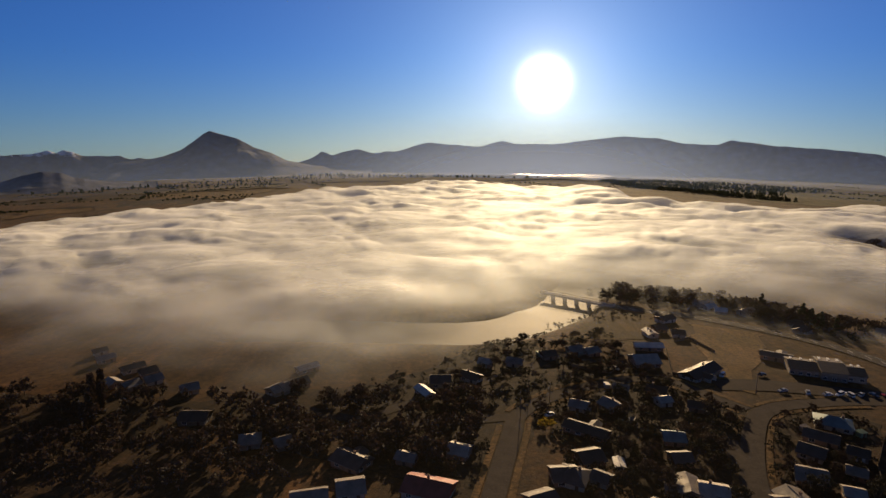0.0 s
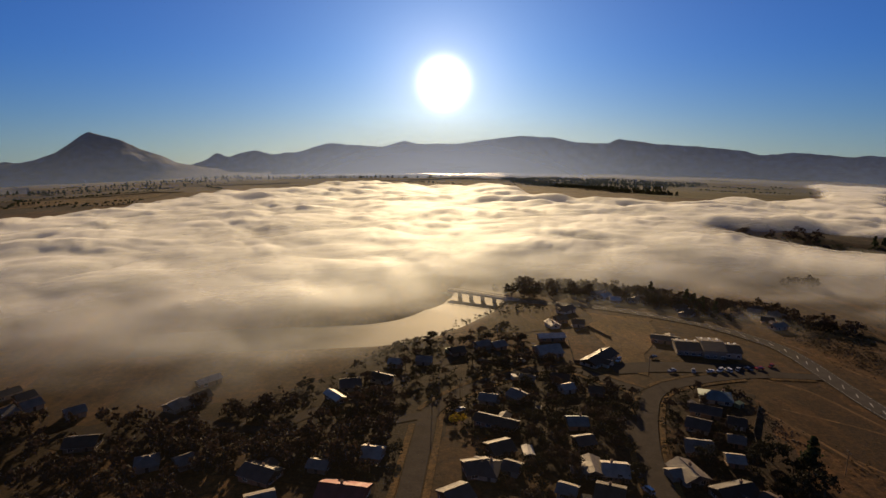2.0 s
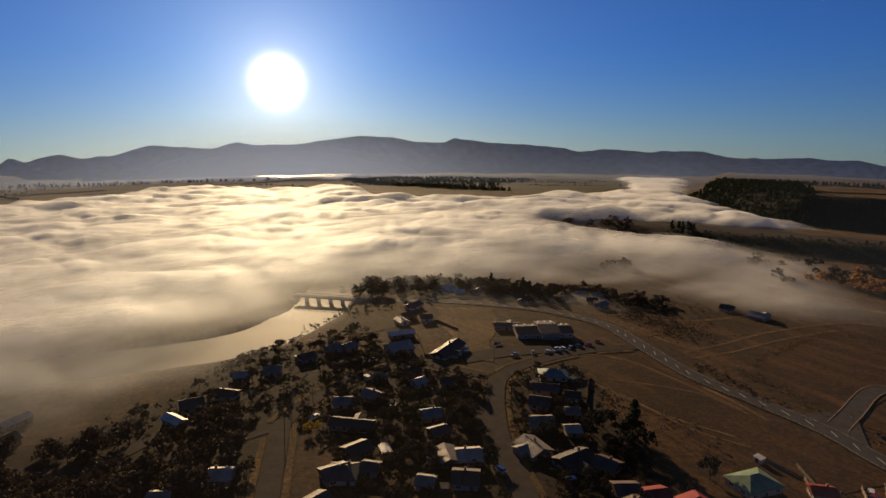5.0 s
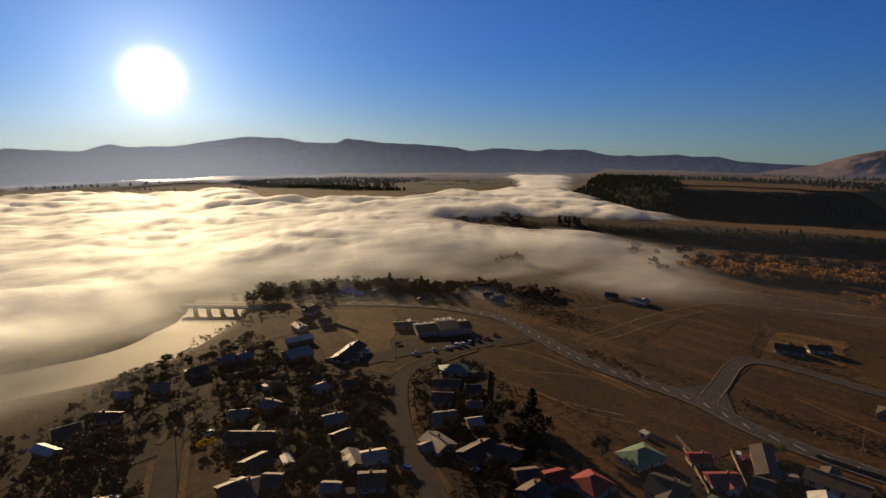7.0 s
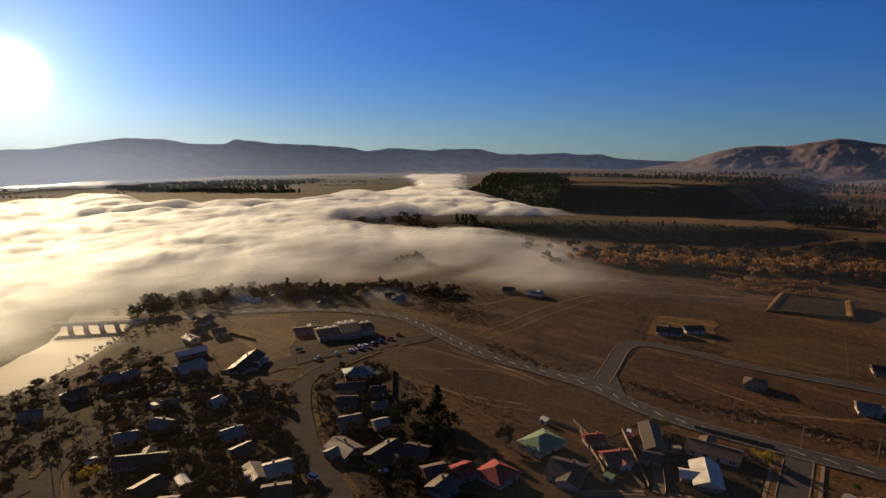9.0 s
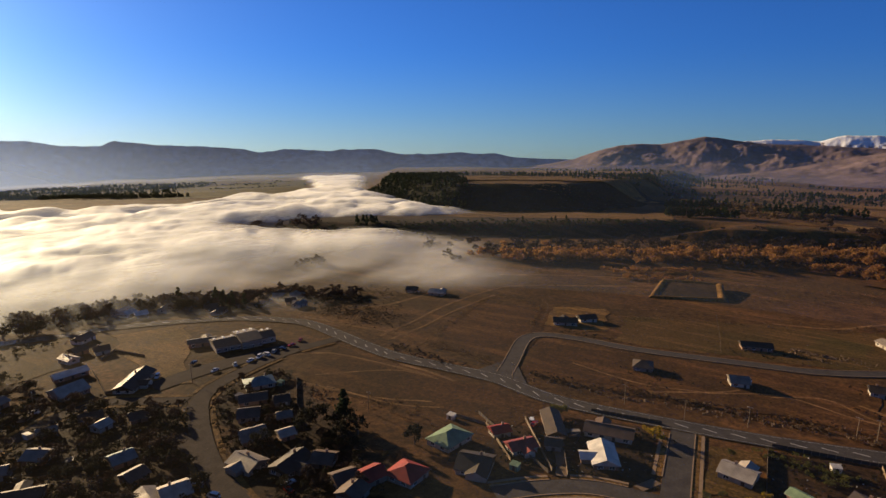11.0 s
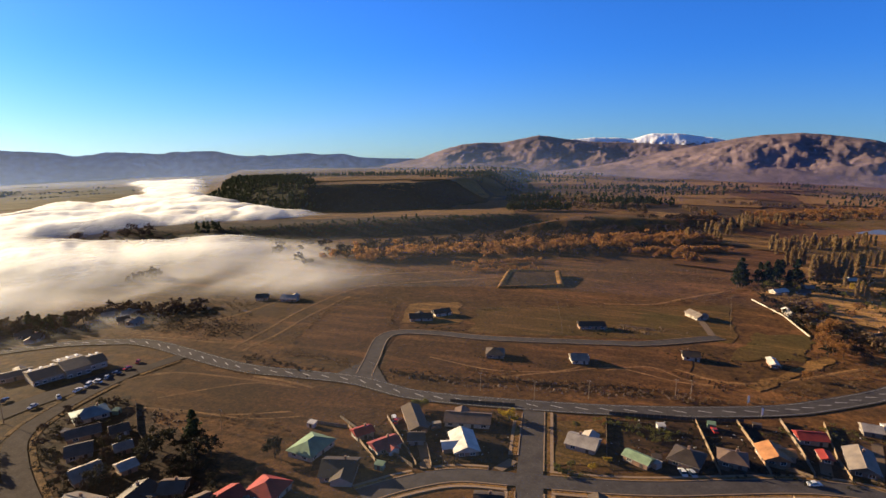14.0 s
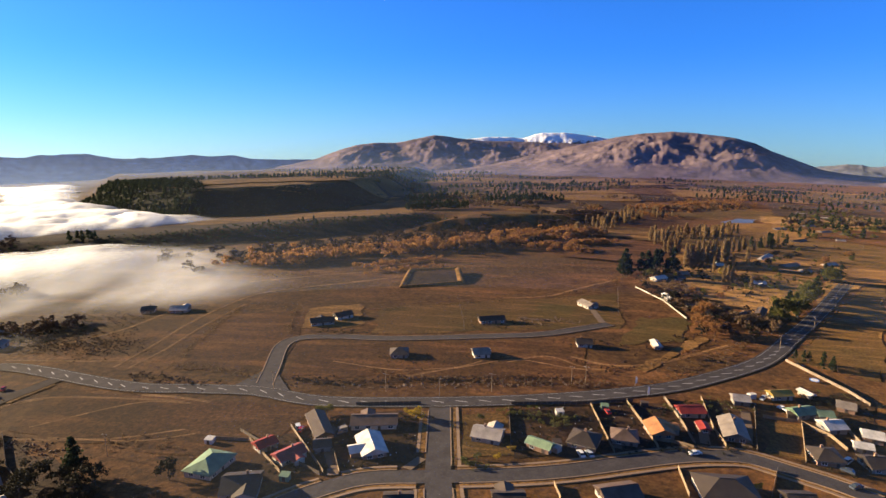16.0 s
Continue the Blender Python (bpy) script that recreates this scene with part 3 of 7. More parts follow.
for points, width in (
    (((167.4, 189.9), (191.8, 163.8), (194.5, 140.8)), 1.6), (((160.7, 175.2), (162.7, 140.0), (170.4, 122.6)), 1.4), (((200.1, 167.7), (199.1, 150.4), (196.4, 133.6)), 2.2), (((235.8, 61.6), (254.0, 38.8), (262.8, 31.5)), 1.8),
    (((263.0, 19.8), (275.9, 1.1), (265.1, -15.1), (262.2, -27.6)), 1.6), (((393.2, 33.1), (407.3, 1.6), (435.1, -18.6), (479.2, -52.2)), 2.2), (((407.2, 178.4), (427.4, 148.2), (462.3, 111.7)), 1.8), (((414.4, 237.6), (446.1, 193.6), (479.6, 134.4)), 2.5),
    (((226.8, 195.9), (256.2, 196.1), (298.6, 201.3), (348.8, 203.4)), 1.6), (((172.2, 224.6), (191.6, 207.6), (195.4, 169.7), (195.2, 144.5)), 2.4), (((157.3, 194.5), (162.3, 153.4), (173.0, 128.6)), 1.4),
    (((236.7, 62.6), (252.8, 38.6), (267.6, 16.1), (262.1, -7.2), (261.3, -17.9)), 1.6),
    (((249.3, 101.6), (243.1, 69.0), (250.1, 43.8)), 1.4), (((277.9, -10.5), (269.9, -31.3), (282.7, -56.3), (317.8, -93.9)), 2.0), (((255.1, 261.9), (284.9, 246.5), (330.8, 243.5)), 2.2), (((231.2, 270.0), (235.1, 220.6), (237.8, 191.0)), 1.8),
):
    road("worn_track", points, width, "faint pale track worn in the grass", kerbs=False, material="track", lift=0.19)
for points in (((185.9, -23.6), (198.8, -25.6)), ((196.5, -54.1), (212.9, -56.5)), ((197.7, -67.7), (212.0, -72.1), (229.4, -76.3)), ((158.3, 42.1), (165.9, 38.9)), ((150.8, 63.2), (162.4, 68.7), (172.8, 76.8))):
    road("driveway", points, 3.4, "worn grey driveway beside a house", kerbs=False, material="gravel", lift=0.29)
road("driveway", ((394.8, -23.4), (344.0, -30.5)), 4.0, "grey gravel driveway to a new house", kerbs=False, material="gravel", lift=0.27)
road("car_park", ((118.3, 238.8), (143.7, 238.9), (178.4, 232.7), (197.2, 227.2)), 13.0, "asphalt car park before the school", kerbs=False, lift=0.24)


def runs_clear(line, offset, own):
    """The stretches of an edge that lie on no other road."""
    pts = np.array([tuple(p) for p in line])
    tan = np.gradient(pts, axis=0)
    tan /= np.linalg.norm(tan, axis=1)[:, None]
    e = pts + np.stack([tan[:, 1], -tan[:, 0]], 1) * offset
    ok = np.ones(len(e), bool)
    for other, width in ROADS["lines"]:
        if other is not own:
            ok &= away(e[:, 0], e[:, 1], [tuple(p) for p in other]) > width / 2 + 0.4
    out, run = [], []
    for p, good in zip(line, ok):
        if good:
            run.append(p)
        else:
            out.append(run)
            run = []
    out.append(run)
    return [r for r in out if len(r) > 2]


def finish_roads():
    for ob, line, width, lift, kerbs, verge in ROADS["edges"]:
        for side in (-1, 1):
            if kerbs:
                for run in runs_clear(line, side * (width / 2 + 0.2), line):
                    a, b = sorted((side * width / 2, side * (width / 2 + 0.4)))
                    pydata("kerb", *ribbon(run, a, b, lift + 0.13, 0.5), M["kerb"], ob)
            if verge:
                for run in runs_clear(line, side * (width / 2 + 1.6), line):
                    a, b = sorted((side * (width / 2 + 0.5), side * (width / 2 + 0.5 + verge)))
                    # golden sunlight along the verge is put into its straw colour
                    tagged(pydata("verge", *ribbon(run, a, b, lift - 0.04), M["gold_field"], ob), "grass verge with golden sunlight in its colour")
                    if not kerbs:
                        continue
                    a, b = sorted((side * (width / 2 + 0.6 + verge), side * (width / 2 + 1.7 + verge)))
                    pydata("footpath", *ribbon(run, a, b, lift + 0.02, 0.3), M["kerb"], ob)


finish_roads()

# dark sheets put the township's shade into the colour of its gardens
drape("town_gardens_1", ((26.8, 213.2), (81.9, 261.4), (122.1, 213.1), (78.1, 118.9)), M["dark_field"], "gardens between the houses, darkened for shade", "garden", lift=0.12)
drape("town_gardens_2", ((131.0, 215.5), (164.8, 206.0), (123.4, 102.6), (83.2, 115.4)), M["dark_field"], "gardens beside the school road, darkened for shade", "garden", lift=0.12)
drape("town_gardens_3", ((-58.7, 205.1), (38.7, 301.3), (72.5, 252.9), (8.4, 152.6)), M["dark_field"], "riverside gardens, darkened for shade", "garden", lift=0.1)
drape("town_gardens_4", ((-127.4, 215.2), (-25.9, 233.9), (18.7, 199.9), (10.2, 144.8)), M["dark_field"], "gardens along the mill street, darkened for shade", "garden", lift=0.11)
# the back rows carry painted shade along with their dark soil
drape("row_gardens_1", ((139.9, 98.0), (170.6, 100.1), (204.3, 49.2), (162.9, 38.5)), M["dark_field"], "back gardens of the street, darkened for soil and shade", "garden", lift=0.14)
drape("row_gardens_2", ((171.4, 10.5), (211.2, 14.6), (240.3, -81.9), (195.0, -68.4)), M["dark_field"], "back gardens of the crescent, darkened for soil and shade", "garden", lift=0.14)
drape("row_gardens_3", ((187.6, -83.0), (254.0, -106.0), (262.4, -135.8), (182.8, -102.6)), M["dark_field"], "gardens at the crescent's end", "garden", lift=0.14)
drape("corner_lawn", ((164.9, 27.9), (200.8, 31.9), (206.8, 15.3), (171.2, 11.8)), M["lawn"], "dry lawn round the corner house", "lawn", lift=0.18)
drape("empty_lot", ((195.7, -71.3), (223.9, -80.6), (222.5, -93.3), (192.1, -83.7)), M["lawn"], "fenced empty grass lot", "lawn", lift=0.18)
drape("house_lot", ((154.4, 62.6), (165.7, 65.7), (182.0, 43.5), (162.4, 37.4)), M["dark_field"], "bare front yard", "lawn", lift=0.2)
drape("corner_field", ((163.3, 196.3), (201.4, 210.8), (196.3, 87.3), (153.2, 95.0)), M["rough_field"], "rough brown empty field beside the highway", "field")
drape("west_paddock", ((230.8, 174.3), (325.2, 197.8), (335.1, 146.7), (226.5, 123.9)), M["rough_field"], "mown brown paddock", "field")
drape("lot_field_1", ((226.7, 117.5), (270.2, 129.3), (306.0, -19.9), (249.4, -17.6)), M["rough_field"], "brown grass lots below the access road", "field")
drape("lot_field_2", ((293.9, 95.6), (348.5, 109.5), (426.8, -46.8), (335.5, -41.5)), M["lawn"], "dry grass lots above the access road", "field")
drape("ditch_grass", ((267.3, -38.3), (331.3, -82.3), (325.1, -86.3), (263.5, -43.7)), M["gold_field"], "golden rank grass beside the drain", "field", lift=0.24, step=5, ragged=1.6)
drape("green_lot", ((361.0, -52.1), (367.9, -85.7), (318.9, -70.3), (302.3, -38.3)), M["lawn_green"], "olive-green mown lot", "field", lift=0.2, step=7, ragged=3)
drape("green_lot_2", ((380.1, 9.4), (385.8, -19.1), (350.9, -14.7), (346.9, 11.5)), M["lawn_green"], "olive-green grass between new houses", "field", lift=0.21, step=7, ragged=3)
drape("junction", ((210.2, 133.5), (208.9, 104.2), (233.1, 123.2), (231.2, 129.4)), M["asphalt"], "flared asphalt mouth of the access road", "road", lift=0.335, step=5, ragged=0.0)
drape("school_field", ((147.4, 335.6), (183.1, 317.9), (129.3, 230.8), (118.3, 238.8)), M["pale_grass"], "dry school playing field", "field", lift=0.2)
drape("river_reserve", ((108.2, 356.6), (134.3, 357.0), (110.1, 301.2), (63.1, 298.6)), M["lawn"], "grassy reserve beside the river", "field", lift=0.2)
drape("house_lawn", ((297.4, 140.2), (341.3, 156.4), (359.3, 124.9), (307.9, 107.0)), M["gold_field"], "yellow lawn round the new house", "lawn", lift=0.22)
drape("bluff_top_field", ((930.6, 611.7), (1026.5, 433.1), (1318.5, 632.3), (1215.1, 749.5)), M["gold_field"], "straw-coloured field on the bluff top", "field", lift=1.2, step=16)
# the scarp's shade is painted with this sheet, together with its scrub
drape("scarp_face", ((444.0, 572.8), (760.2, 161.3), (887.3, 180.9), (574.0, 631.8)), M["dark_field"], "terrace scarp darkened for scrub and shade", "slope", lift=0.9, step=8)


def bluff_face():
    """The steep rim of the bluff, its colour darkened for dense bush and shade."""
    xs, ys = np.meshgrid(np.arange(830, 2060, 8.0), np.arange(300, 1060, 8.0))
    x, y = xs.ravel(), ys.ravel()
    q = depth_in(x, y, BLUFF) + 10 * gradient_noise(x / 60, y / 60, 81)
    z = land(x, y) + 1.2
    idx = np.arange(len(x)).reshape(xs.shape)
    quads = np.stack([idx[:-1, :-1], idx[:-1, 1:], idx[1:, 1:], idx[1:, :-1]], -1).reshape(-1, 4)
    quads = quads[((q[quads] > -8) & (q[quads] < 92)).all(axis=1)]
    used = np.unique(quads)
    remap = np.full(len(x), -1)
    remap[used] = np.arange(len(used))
    ob = pydata("bluff_face", list(zip(x[used], y[used], z[used])), remap[quads].tolist(), M["bush_and_shade"], smooth=True)
    tagged(ob, "bluff's steep face darkened for bush and shade", "slope", kind="structure")


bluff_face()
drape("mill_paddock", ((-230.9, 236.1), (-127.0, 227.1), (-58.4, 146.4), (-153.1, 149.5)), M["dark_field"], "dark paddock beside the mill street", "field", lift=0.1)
drape("village_green", ((473.3, -67.8), (562.8, -109.7), (750.7, -321.0), (380.2, -146.5)), M["pale_grass"], "dry grass among the village houses", "field", lift=0.35, step=14)
drape("east_pasture", ((299.7, -117.9), (403.6, -178.4), (607.1, -309.1), (279.3, -149.8)), M["lawn"], "brown pasture beyond the highway", "field", lift=0.2, step=12)
drape("plain_field_1", ((780, 1500), (1090, 1240), (1830, 2080), (1130, 2080)), M["green_field"], "pale green field on the hazy plain", "field", lift=0.9, step=40)
drape("plain_field_2", ((-828, 1079), (-560, 1581), (-534, 1936), (-930, 1213)), M["gold_field"], "long straw-coloured field beyond the fog", "field", lift=0.9, step=40)
drape("plantation_floor", ((690, 2020), (905, 1530), (1140, 1930), (800, 2700)), M["dark_field"], "dark floor of the pine plantation", "field", lift=0.8, step=40)
drape("dark_plain", ((800, 2700), (1140, 1960), (2400, 2650), (1500, 3050)), M["dark_field"], "dark hazy fields beyond the green one", "field", lift=0.7, step=40)
drape("river_shallows", ((250, 3560), (600, 3800), (1020, 3560), (840, 3080)), M["shallows"], "broad shallow river, sun glint in its pale colour", "river", lift=1.6, step=30, ragged=26)
drape("terrace_field", ((579.6, 467.4), (728.2, 489.8), (1063.6, 264.2), (838.7, 207.4)), M["gold_field"], "straw-coloured terrace field", "field", lift=0.8, step=12)


def patchwork(b0, b1, d0, d1, count, seed, kinds):
    """Fields of the far plain, each with its own crop or fallow."""
    rng = np.random.RandomState(seed)
    for k in range(count):
        b = radians(rng.uniform(b0, b1))
        d = d0 * (d1 / d0) ** rng.uniform(0, 1)
        along_, deep = d * rng.uniform(0.06, 0.16), d * rng.uniform(0.05, 0.13)
        c = Vector((d * math.sin(b), d * math.cos(b)))
        r = Vector((math.cos(b), -math.sin(b)))
        turn = rng.uniform(-0.35, 0.35)
        r = Vector((r.x * math.cos(turn) - r.y * math.sin(turn), r.x * math.sin(turn) + r.y * math.cos(turn)))
        o = Vector((r.y * -1, r.x))
        if d + along_ + deep > 3450 or (d < 2300 and -90 < float(depth_in(np.array(c.x), np.array(c.y), BLUFF)) < 240):
            continue
        key = kinds[rng.randint(len(kinds))]
        words = {"gold_field": "straw-coloured far field", "lawn": "dry green far field", "pale_grass": "pale grass far field", "rough_field": "ploughed brown far field", "dark_field": "dark fallow far field"}[key]
        drape("far_field", [tuple(c - r * along_ - o * deep), tuple(c + r * along_ - o * deep), tuple(c + r * along_ + o * deep), tuple(c - r * along_ + o * deep)],
              M[key], words + " on the valley floor", "field", step=max(18.0, d * 0.016), lift=1.2 + 0.06 * k * d / 1500, ragged=d * 0.004)


drape("village_slope", ((710.0, -222.2), (934.4, -297.0), (1216.9, -605.4), (782.9, -394.5)), M["pale_grass"], "pale grass on the village slope", "field", lift=0.6, step=16)
drape("east_meadow", ((424.9, -176.6), (681.8, -298.2), (782.9, -394.5), (574.6, -293.3)), M["pale_grass"], "pale meadow above the highway", "field", lift=0.3, step=14)
patchwork(88, 122, 620, 1250, 26, 74, ("pale_grass", "lawn", "rough_field", "gold_field", "pale_grass"))
patchwork(60, 122, 1250, 3100, 50, 71, ("gold_field", "lawn", "dark_field", "rough_field", "gold_field"))
patchwork(-46, 12, 2150, 3300, 30, 72, ("dark_field", "dark_field", "lawn", "rough_field", "gold_field"))
patchwork(-46, -14, 1300, 2300, 12, 73, ("dark_field", "gold_field", "rough_field"))


def build_water():
    line = smooth_line(RIVER, 6.0)
    verts, faces = [], []
    for i, p in enumerate(line):
        t = (line[min(i + 1, len(line) - 1)] - line[max(i - 1, 0)]).normalized()
        z = ground_z(p.x, p.y) + 2.0
        for off in (-22.0, -8.0, 8.0, 22.0):
            verts.append((p.x + t.y * off, p.y - t.x * off, z))
    for i in range(len(line) - 1):
        for k in range(3):
            a = i * 4 + k
            faces.append((a, a + 1, a + 5, a + 4))
    ob = pydata("river", verts, faces, M["river"], smooth=True)
    tagged(ob, "calm misty river below the town", "river", kind="structure")


build_water()


# ---- mountains round the valley ----
def rock(name, low, high, snow_line=None):
    """Tussock and scree, broken by gullies; snow above a line."""
    m, nt, b = nodes_of(name)
    big = noise_at(nt, 0.004, 7, 0.6)
    fine = noise_at(nt, 0.018, 7, 0.68)
    c = ramp(nt, big, ((0.36, low), (0.64, high)))
    c = blend(nt, 1.0, c, ramp(nt, fine, ((0.3, (0.6, 0.6, 0.6)), (0.7, (1.25, 1.25, 1.25)))), "MULTIPLY")
    if snow_line is not None:
        geo = nt.nodes.new("ShaderNodeNewGeometry")
        sep = nt.nodes.new("ShaderNodeSeparateXYZ")
        nt.links.new(geo.outputs["Position"], sep.inputs[0])
        ad = nt.nodes.new("ShaderNodeMath")
        ad.operation = "MULTIPLY_ADD"
        nt.links.new(fine, ad.inputs[0])
        ad.inputs[1].default_value = 150.0
        nt.links.new(sep.outputs["Z"], ad.inputs[2])
        rg = nt.nodes.new("ShaderNodeMapRange")
        rg.inputs["From Min"].default_value = snow_line + 66
        rg.inputs["From Max"].default_value = snow_line + 84
        nt.links.new(ad.outputs[0], rg.inputs["Value"])
        c = blend(nt, rg.outputs[0], c, (0.85, 0.87, 0.92))
    nt.links.new(c, b.inputs["Base Color"])
    b.inputs["Roughness"].default_value = 0.95
    b.inputs["Specular IOR Level"].default_value = 0.05
    relief(nt, b, fine, 0.7, 8.0)
    return m


def crest(bearing, line):
    """Skyline in degrees of height, gliding from summit to saddle."""
    at = np.array([p[0] for p in line], float)
    hi = np.array([p[1] for p in line], float)
    return np.interp(bearing, at, hi)


def range_of_hills(name, material, label, line, near, far, jag, seed, ends=1.5, gullies=0.36, steps=40):
    """A range: foot at one distance, crest at another, spurs and gullies between, and a back slope."""
    r = np.random.RandomState(seed)
    b0, b1 = line[0][0], line[-1][0]
    bs = np.linspace(b0, b1, int((b1 - b0) * 10) + 1)
    k = np.hanning(7)
    top = np.convolve(np.pad(crest(bs, line), 3, mode="edge"), k / k.sum(), "valid")
    wob = np.zeros_like(bs)
    for o in range(5):
        f = 0.5 * 2 ** o
        wob += np.sin(bs * f * r.uniform(0.8, 1.2) + r.uniform(0, 7)) / 1.7 ** o
    ridge = np.array([noise.fractal(Vector((b * 0.9 + seed * 3.1, seed * 0.7, 0.3)), 0.8, 2.2, 6) for b in bs])
    jitter = wob * jag * 0.4 + ridge * jag * 2.2
    fade = sstep(b0, b0 + ends, bs) * sstep(b1, b1 - ends, bs)
    verts, faces = [], []
    rows = steps + 3
    for j in range(rows):
        u = j / steps
        for i, bb in enumerate(bs):
            a = radians(bb)
            if u <= 1:
                d = near + (far - near) * u
            else:
                d = far + (u - 1) * steps * 70
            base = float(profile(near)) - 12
            s = u if u <= 1 else max(0.0, 1 - (u - 1) * steps * 0.2)
            z_top = EYE_HEIGHT + far * math.tan(radians(top[i] + jitter[i] * s ** 5))
            gul = noise.fractal(Vector((d * math.sin(a) / 330 + seed, d * math.cos(a) / 330, seed * 0.37)), 0.85, 2.1, 6) * gullies * math.sin(math.pi * min(s, 1.0))
            shape = s ** 1.15 * (1 + gul)
            z = base + (z_top - base) * shape * (0.15 + 0.85 * fade[i]) * (1 if fade[i] > 0 else 0)
            verts.append((d * math.sin(a), d * math.cos(a), z))
    n = len(bs)
    for j in range(rows - 1):
        for i in range(n - 1):
            a = j * n + i
            faces.append((a, a + 1, a + n + 1, a + n))
    ob = pydata(name, verts, faces, material, smooth=True)
    return tagged(ob, label, "mountain", kind="structure")


# blue of the distant haze is painted into these two slope colours
HAZE_BLUE = rock("haze_blue_slopes", (0.12, 0.15, 0.24), (0.2, 0.24, 0.34))
CONE = rock("haze_blue_peak_slopes", (0.11, 0.125, 0.17), (0.18, 0.19, 0.23))
TUSSOCK = rock("tussock_slopes", (0.125, 0.095, 0.105), (0.235, 0.172, 0.172))
TUSSOCK_SNOW = rock("snowy_tussock_slopes", (0.125, 0.095, 0.105), (0.235, 0.172, 0.172), -66.0)
SNOWY = rock("snow_peaks", (0.10, 0.11, 0.13), (0.2, 0.2, 0.22), -125.0)

range_of_hills("snow_range", SNOWY, "distant peaks with snow on top",
               ((-66, -3.6), (-56, -2.7), (-50, -3.0), (-44, -2.6), (-39, -3.1), (-36.8, -2.76), (-34.9, -2.78), (-34.1, -2.63), (-33.7, -2.52), (-33.2, -2.75), (-32.8, -2.5), (-32.1, -2.6), (-31.4, -2.99), (-29.6, -3.09), (-28.7, -3.05),
                (-27.9, -3.38), (-27.1, -3.26), (-26, -3.5), (-22, -4.0)), 4500, 4760, 0.035, 4)
range_of_hills("far_range", HAZE_BLUE, "long mountain range with blue haze painted in",
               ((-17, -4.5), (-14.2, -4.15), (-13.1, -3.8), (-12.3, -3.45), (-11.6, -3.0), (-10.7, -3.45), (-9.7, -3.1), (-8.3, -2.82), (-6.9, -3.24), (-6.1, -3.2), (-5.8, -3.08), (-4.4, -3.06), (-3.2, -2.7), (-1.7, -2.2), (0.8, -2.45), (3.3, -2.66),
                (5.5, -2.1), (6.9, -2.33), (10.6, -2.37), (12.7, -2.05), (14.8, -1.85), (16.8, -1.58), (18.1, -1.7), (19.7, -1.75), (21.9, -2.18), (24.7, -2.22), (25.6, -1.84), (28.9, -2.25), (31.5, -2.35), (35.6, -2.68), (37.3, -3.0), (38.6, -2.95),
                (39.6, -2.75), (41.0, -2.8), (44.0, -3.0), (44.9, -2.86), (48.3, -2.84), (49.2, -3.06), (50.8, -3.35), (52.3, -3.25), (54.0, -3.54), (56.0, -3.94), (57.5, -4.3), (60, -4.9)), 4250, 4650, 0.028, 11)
range_of_hills("end_range", HAZE_BLUE, "faint ranges at the valley's end, blue haze painted in",
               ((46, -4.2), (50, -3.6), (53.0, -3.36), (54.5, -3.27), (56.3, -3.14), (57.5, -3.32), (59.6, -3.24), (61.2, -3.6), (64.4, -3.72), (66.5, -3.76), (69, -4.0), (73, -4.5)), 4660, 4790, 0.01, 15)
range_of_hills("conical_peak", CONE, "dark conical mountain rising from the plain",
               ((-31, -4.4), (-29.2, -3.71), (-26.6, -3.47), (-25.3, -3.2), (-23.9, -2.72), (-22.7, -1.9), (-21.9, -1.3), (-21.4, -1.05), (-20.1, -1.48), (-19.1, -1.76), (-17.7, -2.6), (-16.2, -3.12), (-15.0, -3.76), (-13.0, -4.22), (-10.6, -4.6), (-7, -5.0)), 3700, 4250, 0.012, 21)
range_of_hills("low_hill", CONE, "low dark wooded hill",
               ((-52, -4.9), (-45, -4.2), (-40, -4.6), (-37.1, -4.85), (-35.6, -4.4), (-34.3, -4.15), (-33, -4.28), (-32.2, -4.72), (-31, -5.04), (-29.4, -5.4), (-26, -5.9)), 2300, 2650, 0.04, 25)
range_of_hills("snow_top", TUSSOCK_SNOW, "brown mountain top under patchy snow",
               ((77, -2.6), (79.5, -2.1), (81.1, -1.92), (83.2, -1.75), (85.2, -1.72), (86.8, -1.86), (87.6, -1.56), (88.5, -1.3), (90.7, -1.29), (92.1, -1.46), (94.0, -1.7), (95.0, -1.86), (98, -2.1), (103, -2.6)), 4350, 4790, 0.02, 31)
range_of_hills("brown_range", TUSSOCK, "brown mountain slopes above the plain",
               ((62, -4.6), (65.5, -4.05), (67.1, -3.68), (69.2, -2.88), (70.9, -2.46), (72.5, -2.24), (74.7, -2.24), (76.8, -1.84), (78.2, -1.56), (79.2, -1.62), (81.1, -1.9), (83.2, -2.09), (86.3, -2.12), (88.3, -2.2), (90.8, -2.27), (93.2, -2.43), (96, -2.7), (100, -3.1)), 3950, 4600, 0.015, 33)
range_of_hills("front_mountain", TUSSOCK, "rounded brown tussock mountain",
               ((78, -4.9), (83.3, -4.16), (88.4, -3.25), (92.2, -2.34), (95.0, -1.74), (96.3, -1.5), (98.1, -1.27), (100.2, -1.15), (102, -1.25), (103.7, -1.45), (105.2, -1.65), (106.8, -2.05), (108.2, -2.75), (109.5, -3.2), (111.6, -4.0), (113.6, -4.5), (117, -4.9)), 3450, 4300, 0.015, 35, gullies=0.42)
range_of_hills("south_range", SNOWY, "far snow-dusted range",
               ((107, -4.2), (110, -3.9), (112.6, -3.75), (114, -3.65), (116, -3.65), (119, -3.4), (124, -3.2), (130, -2.8), (138, -3.2), (150, -4.2)), 4500, 4780, 0.06, 41)
